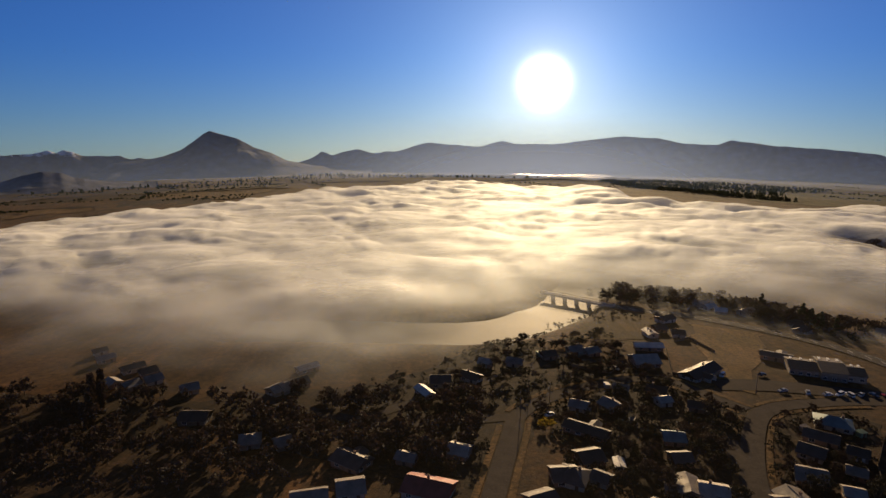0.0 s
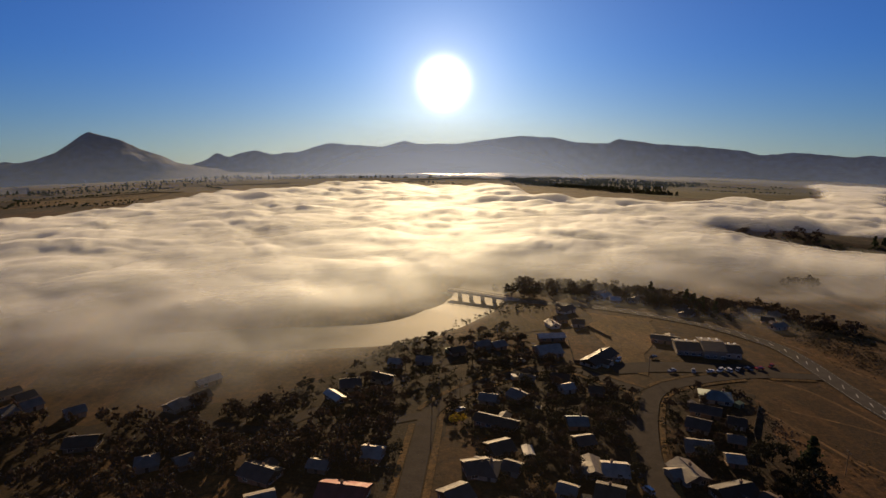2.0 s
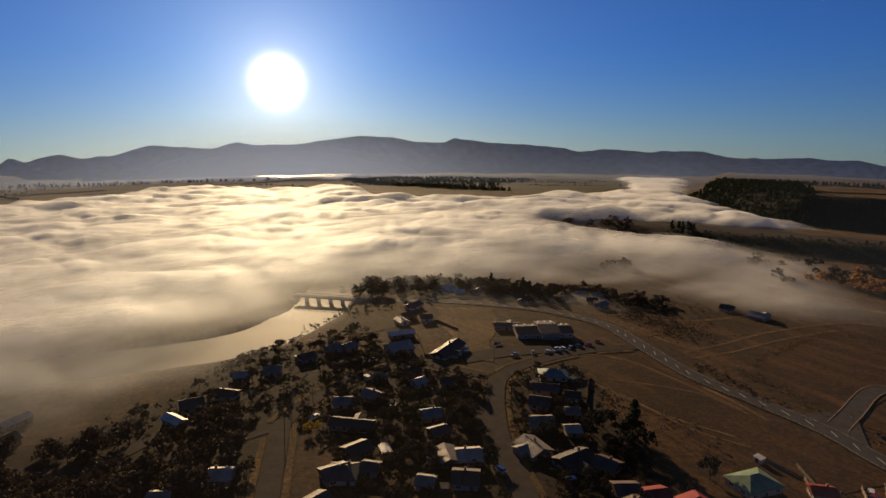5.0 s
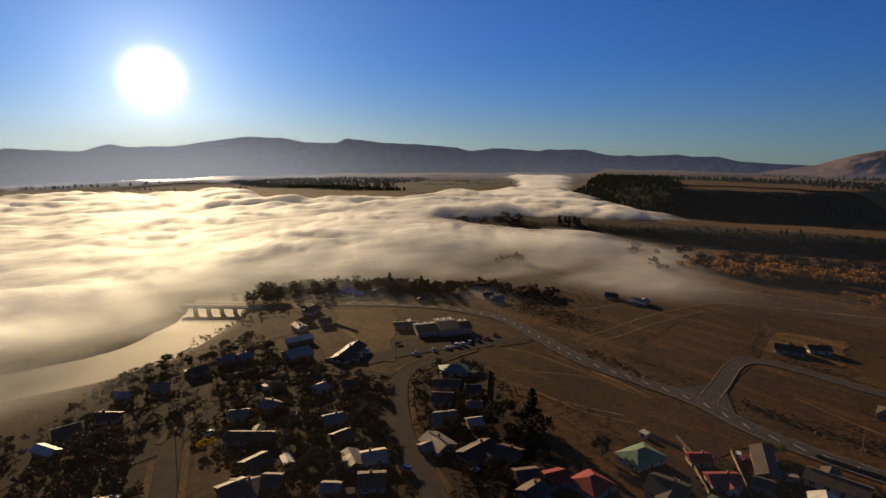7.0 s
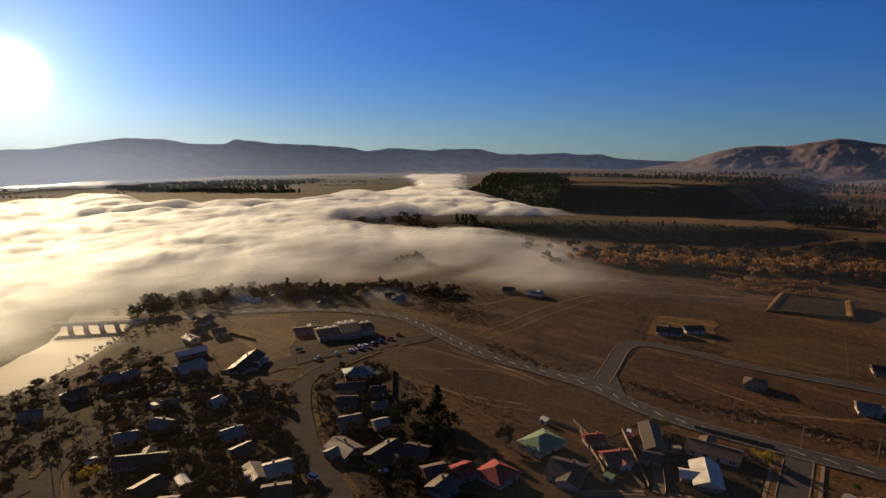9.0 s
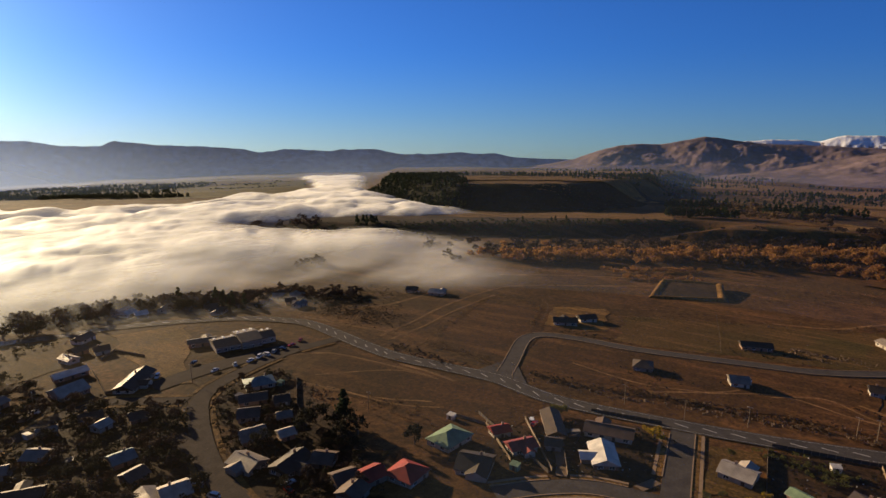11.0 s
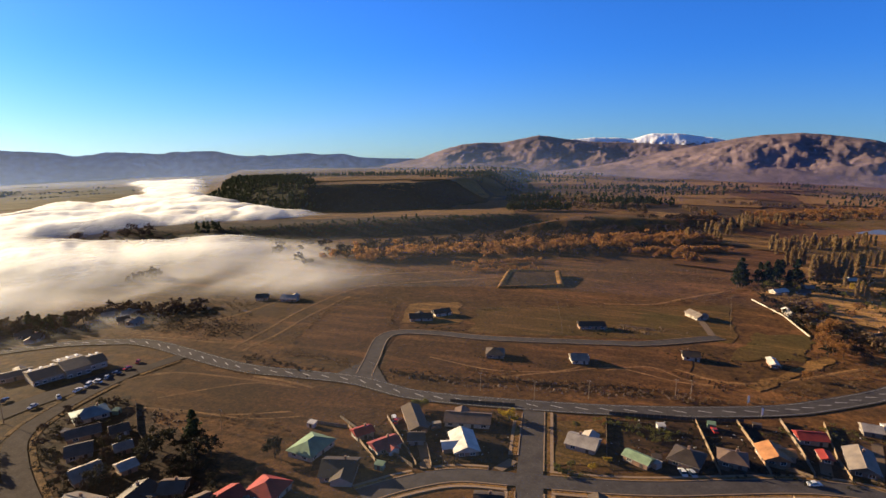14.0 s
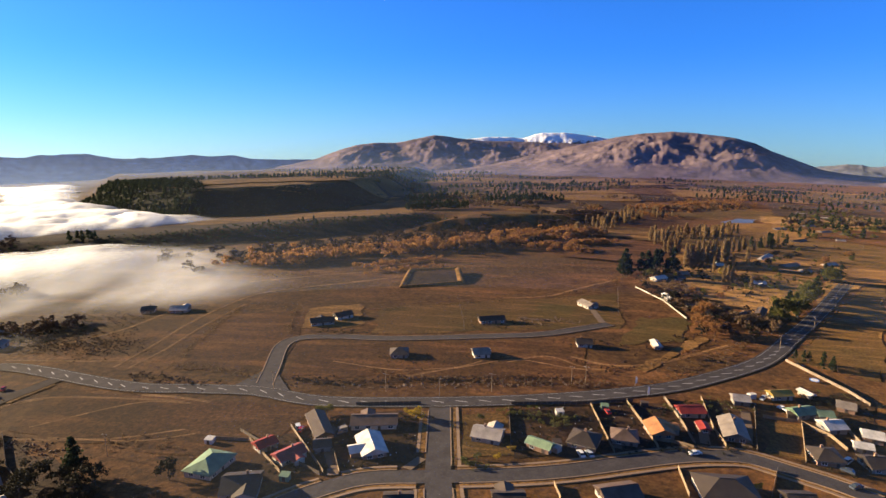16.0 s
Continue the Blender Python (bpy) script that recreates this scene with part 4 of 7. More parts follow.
range_of_hills("back_hills", TUSSOCK, "brown hills behind the town",
               ((140, -4.2), (152, -3.0), (165, -2.2), (180, -3.1), (195, -2.6), (210, -2.9), (225, -2.0), (245, -3.0), (262, -2.4), (276, -3.2), (290, -2.7), (302, -3.9)), 4200, 4650, 0.06, 45)


# ---- fog lying in the valley ----
FOG_EDGE = ((-287.6, 344.8), (-224.2, 290), (-187.1, 275), (-119.0, 250), (-74.7, 232), (-45.0, 234), (0, 262), (38, 325), (84, 394), (123.1, 405), (201.6, 356.2), (251.4, 313.0), (216.5, 367.9), (277.9, 363.6), (328.2, 316.8), (369.2, 239.2), (401.6, 238.1), (495.2, 306.6), (555.1, 366.4),
            (800, 520), (870, 660), (985, 900), (1300, 1230), (2350, 2200), (2050, 2350), (1600, 1760), (1130, 1270), (860, 1080), (745, 1060), (562, 985), (420, 990), (390, 1120), (414, 1420), (320, 1500), (208, 1640), (0, 1850), (-160, 1624), (-318, 1450), (-370, 1250), (-400, 1000), (-470, 850), (-580, 760), (-800, 700), (-620, 520))
FOG_GAP = ((449.1, 672.5), (574.0, 631.8), (656.1, 560.1), (721.9, 446.3), (561.9, 332.6), (488.9, 451.3), (431.9, 557.6))


def fog_cover(x, y):
    q = depth_in(x, y, FOG_EDGE)
    d = np.hypot(x, y)
    # torn edge: wisps reach out and bays run in
    q = q + (30 * gradient_noise(x / 95, y / 95, 70) + 16 * gradient_noise(x / 38, y / 38, 71)) * sstep(200, 420, d)
    soft = 125 - 80 * sstep(450, 950, d) * (1 - 0.8 * sstep(38, 46, np.degrees(np.arctan2(x, y))) * sstep(1300, 1000, d))
    c = sstep(-soft * 0.58, soft * 1.15, q)
    g = depth_in(x, y, FOG_GAP)
    return c * (1 - 0.75 * sstep(-35, 45, g))


def fog_sheet(i, n, material):
    """One of the layers of the bank, domed at its edges and billowing at its top."""
    u = i / (n - 1)
    fine = i >= n - 2
    bearings = np.radians(np.linspace(-52, 74, 641 if fine else 241))
    dist = [150.0]
    while dist[-1] < 3200:
        dist.append(dist[-1] * (1.0095 if fine else 1.022))
    dist = np.array(dist)
    x = (dist[:, None] * np.sin(bearings)).ravel()
    y = (dist[:, None] * np.cos(bearings)).ravel()
    d = np.hypot(x, y)
    way = np.degrees(np.arctan2(x, y))
    c = fog_cover(x, y)
    edge = depth_in(x, y, FOG_EDGE)
    veil = 0.5 * sstep(-6, 22, way) * sstep(-85, 50, edge) * (1 - 0.6 * sstep(-35, 45, depth_in(x, y, FOG_GAP)))
    veil = np.maximum(veil, 0.2 * sstep(14, -8, way) * sstep(-60, 40, edge))
    thick = 21 * np.clip(np.maximum(c, veil * 0.6), 0, 1) ** 0.8 * (0.7 + 0.3 * sstep(300, 800, d)) * (1 - 0.15 * sstep(26, 46, way) * sstep(800, 500, d))
    near = billows(x * 0.85, y, 80, 60)
    wide = billows(x * 0.8, y, 175, 66)
    far_off = sstep(450, 1100, d)
    puff = near * (1 - 0.65 * far_off) + wide * (0.35 + 0.75 * far_off)
    low = sstep(1250, 1900, d) * sstep(20, 34, way)
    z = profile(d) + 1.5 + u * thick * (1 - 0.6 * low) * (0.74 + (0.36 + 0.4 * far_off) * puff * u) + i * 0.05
    w, h = len(bearings), len(dist)
    idx = np.arange(w * h).reshape(h, w)
    quads = np.stack([idx[:-1, :-1], idx[:-1, 1:], idx[1:, 1:], idx[1:, :-1]], -1).reshape(-1, 4)
    quads = quads[(np.maximum(c, veil)[quads] > 0.004).any(axis=1)]
    used = np.unique(quads)
    remap = np.full(w * h, -1)
    remap[used] = np.arange(len(used))
    body = c * (1.2 - 0.3 * u) * (0.55 + 0.45 * min(1.0, u * 2.5)) * (1 + u * 0.7 * (puff - 0.5)) + 0.3 * far_off * c
    # thin towards the town, and trailing off up the side valley
    body = body * (0.5 + 0.5 * sstep(280, 600, d)) * (1 - 0.52 * sstep(24, 46, way) * sstep(800, 520, d))
    body = np.maximum(body, veil * max(0.0, 1 - 1.2 * u))
    me = bpy.data.meshes.new("fog_layer")
    me.from_pydata(list(zip(x[used], y[used], z[used])), [], remap[quads].tolist())
    me.polygons.foreach_set("use_smooth", [True] * len(me.polygons))
    at = me.attributes.new("cover", "FLOAT", "POINT")
    at.data.foreach_set("value", body[used].astype(np.float32))
    me.materials.append(material)
    return new("fog_layer", me)


def build_fog():
    root = tagged(new("fog_bank"), "thick white fog bank lying over the river valley", "fog", kind="structure")
    m = mist("fog_droplets", 0.015, 0.6, 0.6)
    n = 9
    for i in range(n):
        fog_sheet(i, n, m).parent = root


build_fog()


def haze_wall(distance, height, b0, b1, thick, name, label, tone=(0.38, 0.58, 1.0), fall=1.5):
    """Transparent sheet with haze painted in as colour and cover, densest at its foot."""
    bs = np.radians(np.linspace(b0, b1, 181))
    rows = 12
    verts, dens = [], []
    for j in range(rows):
        u = j / (rows - 1)
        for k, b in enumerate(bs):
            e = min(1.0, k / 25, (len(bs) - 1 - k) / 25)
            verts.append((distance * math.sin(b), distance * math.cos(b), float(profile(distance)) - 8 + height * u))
            # cover is raised round the sun's bearing to paint its glow before the mountains
            sun_glow = 1 + 5.5 * math.exp(-((math.degrees(b) - SUN_BEARING) / 14.0) ** 2) if distance > 2500 else 1.0
            dens.append(min(0.8, thick * sun_glow) * (1 - u) ** fall * e)
    n = len(bs)
    faces = [(j * n + i, j * n + i + 1, (j + 1) * n + i + 1, (j + 1) * n + i) for j in range(rows - 1) for i in range(n - 1)]
    m, nt, b = nodes_of(name + "_droplets")
    nt.nodes.remove(b)
    at = nt.nodes.new("ShaderNodeAttribute")
    at.attribute_name = "cover"
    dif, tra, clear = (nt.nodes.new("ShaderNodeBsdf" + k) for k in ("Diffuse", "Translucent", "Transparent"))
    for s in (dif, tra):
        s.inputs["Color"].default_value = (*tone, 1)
    a, mix = nt.nodes.new("ShaderNodeMixShader"), nt.nodes.new("ShaderNodeMixShader")
    nt.links.new(dif.outputs[0], a.inputs[1])
    nt.links.new(tra.outputs[0], a.inputs[2])
    nt.links.new(at.outputs["Fac"], mix.inputs[0])
    nt.links.new(clear.outputs[0], mix.inputs[1])
    nt.links.new(a.outputs[0], mix.inputs[2])
    nt.links.new(mix.outputs[0], nt.nodes["Material Output"].inputs[0])
    ob = pydata(name, verts, faces, m, smooth=True)
    at = ob.data.attributes.new("cover", "FLOAT", "POINT")
    at.data.foreach_set("value", np.array(dens, np.float32))
    tagged(ob, label, "haze", kind="structure")


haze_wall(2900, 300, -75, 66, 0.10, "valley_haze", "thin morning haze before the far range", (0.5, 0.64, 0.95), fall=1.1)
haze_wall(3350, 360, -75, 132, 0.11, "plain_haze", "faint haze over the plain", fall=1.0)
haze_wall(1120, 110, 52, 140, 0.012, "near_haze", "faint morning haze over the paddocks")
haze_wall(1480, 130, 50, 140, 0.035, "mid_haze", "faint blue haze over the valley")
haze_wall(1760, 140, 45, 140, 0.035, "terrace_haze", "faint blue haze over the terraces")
# two blue sheets added to lift the dark tones of lots and gardens
haze_wall(430, 150, 48, 150, 0.03, "paddock_haze", "blue haze sheet added to lift dark tones over the lots", (0.6, 0.75, 1.0))
haze_wall(146, 210, 44, 150, 0.018, "garden_haze", "blue haze sheet added to lift dark tones over the gardens", (0.6, 0.75, 1.0))
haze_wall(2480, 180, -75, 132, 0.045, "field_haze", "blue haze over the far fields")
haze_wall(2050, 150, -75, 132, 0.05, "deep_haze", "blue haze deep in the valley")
# warm-tinted haze sheets, added so the town's darks come out lighter
haze_wall(138, 190, -75, 46, 0.006, "town_haze", "warm haze sheet added to lift dark tones over the township", (0.95, 0.88, 0.8))
haze_wall(300, 130, -75, 46, 0.012, "river_haze", "warm haze sheet added to lift dark tones by the river", (0.95, 0.88, 0.8))


# ---- trees ----
def clump_cloud(centres, sizes, per, rng, size, flat=0.6):
    """Many small leaf clumps, each a bent pair of triangles, gathered round the centres."""
    cs = np.repeat(np.asarray(centres, float), per, axis=0)
    ss = np.repeat(np.asarray(sizes, float), per)
    n = len(cs)
    p = rng.normal(0, 0.45, (n, 3)) * ss[:, None]
    p[:, 2] *= flat
    o = cs + p
    k = (size * rng.uniform(0.6, 1.4, n))[:, None]
    a = rng.normal(0, 1, (n, 3))
    a /= np.linalg.norm(a, axis=1)[:, None]
    b = np.cross(a, rng.normal(0, 1, (n, 3)))
    b /= np.linalg.norm(b, axis=1)[:, None] + 1e-9
    up = np.cross(a, b) * 0.35 * k
    verts = np.stack([o - a * k, o + b * k * 0.8 + up, o + a * k, o - b * k * 0.8 + up], 1).reshape(-1, 3)
    i = np.arange(n)[:, None] * 4
    faces = np.concatenate([i + np.array([[0, 1, 2]]), i + np.array([[0, 2, 3]])], 0)
    return verts, faces


def crown_shape(kind, rng, height):
    """Centres and sizes of the boughs' foliage for each kind of tree."""
    cs, ss = [], []
    if kind == "conifer":
        for k in range(26):
            u = rng.uniform(0.06, 1.0) ** 0.8
            r = 0.23 * height * (1 - u) ** 0.8 + 0.02 * height
            a = rng.uniform(0, 6.28)
            q = r * rng.uniform(0.35, 0.95)
            cs.append((q * math.cos(a), q * math.sin(a), height * (0.1 + 0.88 * u)))
            ss.append(r * 0.55 + 0.02 * height)
    elif kind == "poplar":
        for k in range(34):
            u = (k + rng.uniform(0, 1)) / 34
            r = 0.052 * height * math.sin(math.pi * min(0.97, 0.2 + u * 0.78)) + 0.012 * height
            a = rng.uniform(0, 6.28)
            cs.append((r * 0.7 * math.cos(a), r * 0.7 * math.sin(a), height * (0.05 + 0.93 * u)))
            ss.append(r * 0.95)
    else:
        for k in range(20):
            a, u = rng.uniform(0, 6.28), rng.uniform(0, 1)
            r = 0.42 * height * math.sqrt(rng.uniform(0.05, 1))
            cs.append((r * math.cos(a), r * math.sin(a), height * (0.34 + 0.52 * u * (1 - (r / (0.55 * height)) ** 2 * 0.6))))
            ss.append(height * rng.uniform(0.1, 0.2))
    return cs, ss


def tree_model(name, kind, height, leaf, seed, label, per=48, size=0.30):
    rng = np.random.RandomState(seed)
    root = tagged(new(name), label, "tree")
    bm = bmesh.new()
    cs, ss = crown_shape(kind, rng, height)
    top = height * (0.95 if kind != "round" else 0.55)
    lean = (rng.uniform(-0.2, 0.2), rng.uniform(-0.2, 0.2))
    tube(bm, (0, 0, -0.4), (lean[0] * 0.4, lean[1] * 0.4, top * 0.45), 0.028 * height, 0.019 * height)
    tube(bm, (lean[0] * 0.4, lean[1] * 0.4, top * 0.45), (lean[0], lean[1], top), 0.019 * height, 0.004 * height)
    for c in cs[:: 2 if kind == "round" else 4]:
        z = min(c[2] * 0.72, top * 0.9)
        tube(bm, (lean[0] * z / top, lean[1] * z / top, z), c, 0.009 * height, 0.003 * height, 5)
    part("trunk", bm, M["bark"], root)
    v, f = clump_cloud(cs, ss, per, rng, size * height / 9)
    arrays("crown", v, f, M[leaf], root)
    return root


def wood(name, leaf, label, spots, kind, seed, per=5, size=0.9):
    """A wood too large to count: boles and leaf clumps in one sheet of stuff."""
    rng = np.random.RandomState(seed)
    zs = land(np.array([p[0] for p in spots]), np.array([p[1] for p in spots]))
    blocks_v, blocks_f, n = [], [], 0
    tv, tf = [], []
    for (x, y, h), z in zip(spots, zs):
        cs, ss = crown_shape(kind, rng, h)
        pick = rng.permutation(len(cs))[: 26 if kind == "poplar" else 14]
        v, f = clump_cloud([cs[k] for k in pick], [ss[k] for k in pick], per, rng, size * h / 9)
        blocks_v.append(v + (x, y, z))
        blocks_f.append(f + n)
        n += len(v)
        m, r = len(tv), 0.025 * h
        tv += [(x - r, y - r, z - 0.5), (x + r, y - r, z - 0.5), (x, y + r, z - 0.5), (x, y, z + h * 0.6)]
        tf += [(m, m + 1, m + 3), (m + 1, m + 2, m + 3), (m + 2, m, m + 3)]
    verts = np.concatenate(blocks_v + [np.array(tv)])
    leaves = np.concatenate(blocks_f)
    ob = arrays(name, verts, np.concatenate([leaves, np.array(tf) + n]), M[leaf])
    ob.data.materials.append(M["bark"])
    idx = np.zeros(len(ob.data.polygons), np.int32)
    idx[len(leaves):] = 1
    ob.data.polygons.foreach_set("material_index", idx)
    return tagged(ob, label, "trees", kind="stuff")


def scatter(poly, count, h0, h1, seed, clear=0.0):
    """Random spots inside an outline, kept off roads and houses."""
    rng = np.random.RandomState(seed)
    xs, ys = [p[0] for p in poly], [p[1] for p in poly]
    out = []
    for _ in range(count * 30):
        if len(out) >= count:
            break
        x, y = rng.uniform(min(xs), max(xs)), rng.uniform(min(ys), max(ys))
        if not inside(np.array(x), np.array(y), poly):
            continue
        if clear and not is_free(x, y, clear):
            continue
        out.append((x, y, rng.uniform(h0, h1)))
    return out


def along(line, count, spread, h0, h1, seed):
    rng = np.random.RandomState(seed)
    pts = smooth_line(line, 2.0)
    out = []
    for _ in range(count):
        p = pts[rng.randint(len(pts))]
        out.append((p.x + rng.normal(0, spread), p.y + rng.normal(0, spread), rng.uniform(h0, h1)))
    return out


def is_free(x, y, gap):
    if "pts" not in ROADS:
        ROADS["pts"] = np.array([(p.x, p.y, width / 2 + 0.5) for line, width in ROADS["lines"] for p in line])
    q = ROADS["pts"]
    if (np.hypot(q[:, 0] - x, q[:, 1] - y) < q[:, 2] + gap).any():
        return False
    if "homes" not in ROADS:
        ROADS["homes"] = np.array([r[:5] for rows in STREETS.values() for r in rows], float)
    hs = ROADS["homes"]
    c, k = np.cos(np.radians(hs[:, 2])), np.sin(np.radians(hs[:, 2]))
    u, v = (x - hs[:, 0]) * c + (y - hs[:, 1]) * k, -(x - hs[:, 0]) * k + (y - hs[:, 1]) * c
    if ((abs(u) < hs[:, 3] / 2 + gap) & (abs(v) < hs[:, 4] / 2 + gap)).any():
        return False
    return True


def plant(models, spots, seed):
    rng = np.random.RandomState(seed)
    for x, y, h in spots:
        name, model, height = models[rng.randint(len(models))]
        k = h / height
        m = Matrix.LocRotScale((x, y, ground_z(x, y)), Euler((0, 0, rng.uniform(0, 6.28))), (k * rng.uniform(0.85, 1.15), k * rng.uniform(0.85, 1.15), k))
        copy_thing(model, m)


def first_place(model, x, y):
    model.matrix_basis = pose(x, y, ground_z(x, y))


# ---- houses ----
STREETS = {}
STREETS["east_street"] = (
    (179.8, 79.5, -146, 18.7, 7, "slate"),
    (166.2, 72.9, -68, 5.5, 6, "slate"),
    (163.8, 92.3, -36, 6.7, 6, "red"),
    (158.3, 80.9, -34, 9.7, 7, "maroon"),
    (149.0, 103.3, -6, 13.4, 11, "green"),
    (139.3, 86.8, -72, 10.8, 12, "charcoal"),
    (186.5, 61.2, -77, 17.3, 9, "brown"),
    (168.4, 56.6, -151, 13.6, 9, "white"),
    (183.7, 19.5, -98, 10.4, 9, "pale"),
    (179.7, 1.7, -114, 8.8, 5, "sage"),
    (186.7, -13.0, -106, 9.9, 11, "charcoal"),
)
STREETS["cul_de_sac"] = (
    (192.4, -26.7, -93, 9.0, 9, "brown"),
    (200.9, -39.4, -169, 9.8, 9, "rust"),
    (220.6, -54.1, -79, 9.8, 7, "red"),
    (207.3, -55.7, -175, 5.5, 4, "red"),
    (207.6, -65.8, 175, 15.6, 9, "grey"),
    (237.7, -76.7, -91, 6.3, 7, "pale"),
    (247.6, -94.7, -74, 8.9, 6, "ochre"),
    (252.6, -106.8, -153, 6.6, 3, "white"),
    (230.8, -97.2, -68, 9.6, 7, "green"),
    (230.3, -104.7, -89, 5.4, 6, "green"),
    (220.5, -103.3, -75, 7.5, 8, "white"),
    (241.5, -117.1, -111, 6.3, 7, "grey"),
    (194.8, -90.8, -89, 9.0, 10, "charcoal"),
)
STREETS["south_row"] = (
    (215.4, -114.3, -105, 6.3, 7, "white"),
    (205.2, -106.6, -101, 5.4, 5, "white"),
    (193.7, -105.5, -83, 8.1, 9, "charcoal"),
    (164.9, -52.2, -86, 17.0, 14, "charcoal"),
    (144.0, 9.2, -78, 9.0, 9, "slate"),
    (154.6, -21.0, -68, 11.5, 9, "brown"),
    (163.1, -71.4, -82, 8.1, 9, "charcoal"),
    (137.3, 38.8, -76, 8.1, 9, "slate"),
)
STREETS["new_lots"] = (
    (262.5, 72.4, -74, 9.0, 10, "slate"),
    (270.0, 33.0, -70, 8.1, 9, "grey"),
    (309.8, 132.1, -62, 14.4, 9, "charcoal"),
    (324.4, 124.6, -45, 11.2, 8, "charcoal"),
    (330.9, 34.3, -69, 15.9, 8, "charcoal"),
    (381.4, -23.4, -146, 12.8, 8, "grey"),
    (297.3, -17.7, -83, 8.1, 8, "charcoal"),
    (304.4, -54.6, -174, 9.5, 4, "white"),
    (484.7, -84.9, -52, 12.6, 8, "white"),
    (511.7, -109.0, -72, 7.2, 8, "grey"),
    (570.1, -151.2, -71, 10.3, 8, "white"),
    (490.6, -161.7, -84, 9.6, 8, "white"),
    (585.4, -217.6, -54, 21.0, 9, "grey"),
    (609.9, -261.7, -58, 15.7, 8, "pale"),
)
STREETS["far_east"] = (
    (416.1, -80.2, -170, 15.0, 5, "white"),
    (394.1, -93.9, -45, 9.4, 7, "slate"),
    (491.3, -102.2, -57, 8.4, 7, "slate"),
    (558.4, -220.3, -50, 14.9, 7, "grey"),
    (1070.8, -418.5, -46, 27.0, 9, "white"),
    (1146.2, -472.9, -108, 12.0, 9, "pale"),
    (819.0, -360.4, -93, 10.3, 8, "grey"),
    (1039.3, -470.5, -96, 12.6, 8, "white"),
    (380.7, -118.9, -47, 12.2, 8, "slate"),
    (386.6, -130.3, -24, 26.6, 6, "slate"),
    (1055.8, -389.2, -48, 29.5, 10, "white"),
    (984.1, -384.7, -64, 21.9, 10, "grey"),
    (921.5, -322.6, -50, 24.8, 10, "pale"),
    (911.7, -379.4, -64, 20.2, 10, "grey"),
    (881.3, -393.2, -128, 12.0, 9, "slate"),
    (792.0, -300.3, -56, 25.2, 9, "slate"),
    (1225.0, -462.2, -103, 15.1, 10, "grey"),
    (632.9, -211.2, -32, 34.0, 8, "pale"),
)
STREETS["bridge_row"] = (
    (174.7, 378.4, 23, 11.4, 9, "pale"),
    (221.5, 358.8, 26, 13.2, 9, "slate"),
    (208.9, 324.6, -55, 8.7, 9, "slate"),
    (255.1, 323.3, -42, 7.2, 8, "grey"),
    (249.6, 304.1, -35, 7.2, 8, "slate"),
    (247.8, 292.9, 11, 9.8, 7, "grey"),
    (133.9, 338.8, 25, 11.0, 8, "slate"),
    (194.4, 360.6, 29, 11.9, 8, "grey"),
)
STREETS["valley_edge"] = (
    (322.3, 257.1, -65, 8.2, 9, "slate"),
    (325.2, 236.4, -73, 11.7, 9, "pale"),
    (221.6, 350.0, -48, 11.6, 10, "slate"),
    (262.7, 329.0, -41, 8.1, 9, "slate"),
    (262.8, 312.5, -49, 10.1, 9, "grey"),
    (177.7, 360.6, -20, 7.2, 8, "white"),
)
STREETS["school"] = (
    (177.4, 256.1, -20, 24.7, 18, "steel"),
    (165.0, 274.0, -29, 14.9, 8, "pale"),
)
STREETS["corner_block"] = (
    (144.9, 200.1, -28, 12.8, 10, "teal"),
    (132.6, 187.8, -35, 11.2, 8, "steel"),
    (122.5, 176.8, -39, 8.1, 9, "steel"),
    (138.2, 177.1, -34, 6.3, 7, "slate"),
    (128.7, 164.1, -34, 5.4, 6, "grey"),
    (119.5, 152.1, -21, 5.4, 6, "pale"),
    (112.4, 161.1, -22, 9.0, 10, "grey"),
    (99.5, 146.3, -85, 10.6, 9, "grey"),
    (106.8, 134.4, 7, 12.3, 9, "charcoal"),
    (114.6, 127.7, -64, 7.2, 8, "brown"),
)
STREETS["orchard_lane"] = (
    (109.8, 114.1, -24, 7.2, 8, "brown"),
    (115.6, 108.7, -14, 7.2, 8, "red"),
    (122.7, 100.6, 1, 9.9, 11, "red"),
    (105.7, 106.7, 9, 7.2, 8, "brown"),
    (88.5, 226.6, -23, 8.1, 7, "charcoal"),
    (87.2, 215.5, 13, 5.7, 6, "pale"),
    (98.6, 211.3, -21, 6.3, 7, "slate"),
    (64.9, 210.0, -57, 7.8, 8, "grey"),
    (52.3, 209.3, -25, 6.9, 7, "grey"),
)
STREETS["long_block"] = (
    (50.1, 188.2, -35, 16.5, 7, "slate"),
    (46.3, 168.8, 14, 8.1, 9, "slate"),
    (38.6, 156.7, -26, 9.0, 10, "steel"),
    (46.9, 156.1, -37, 5.4, 6, "steel"),
    (79.0, 183.8, -9, 7.2, 8, "teal"),
    (75.7, 169.5, 4, 6.5, 7, "steel"),
    (71.1, 152.5, -101, 9.6, 7, "grey"),
    (77.5, 150.0, -18, 8.1, 9, "pale"),
    (70.5, 138.1, -30, 8.1, 9, "slate"),
    (59.0, 141.2, -36, 5.4, 6, "grey"),
    (54.9, 165.4, -96, 5.1, 3, "white"),
)
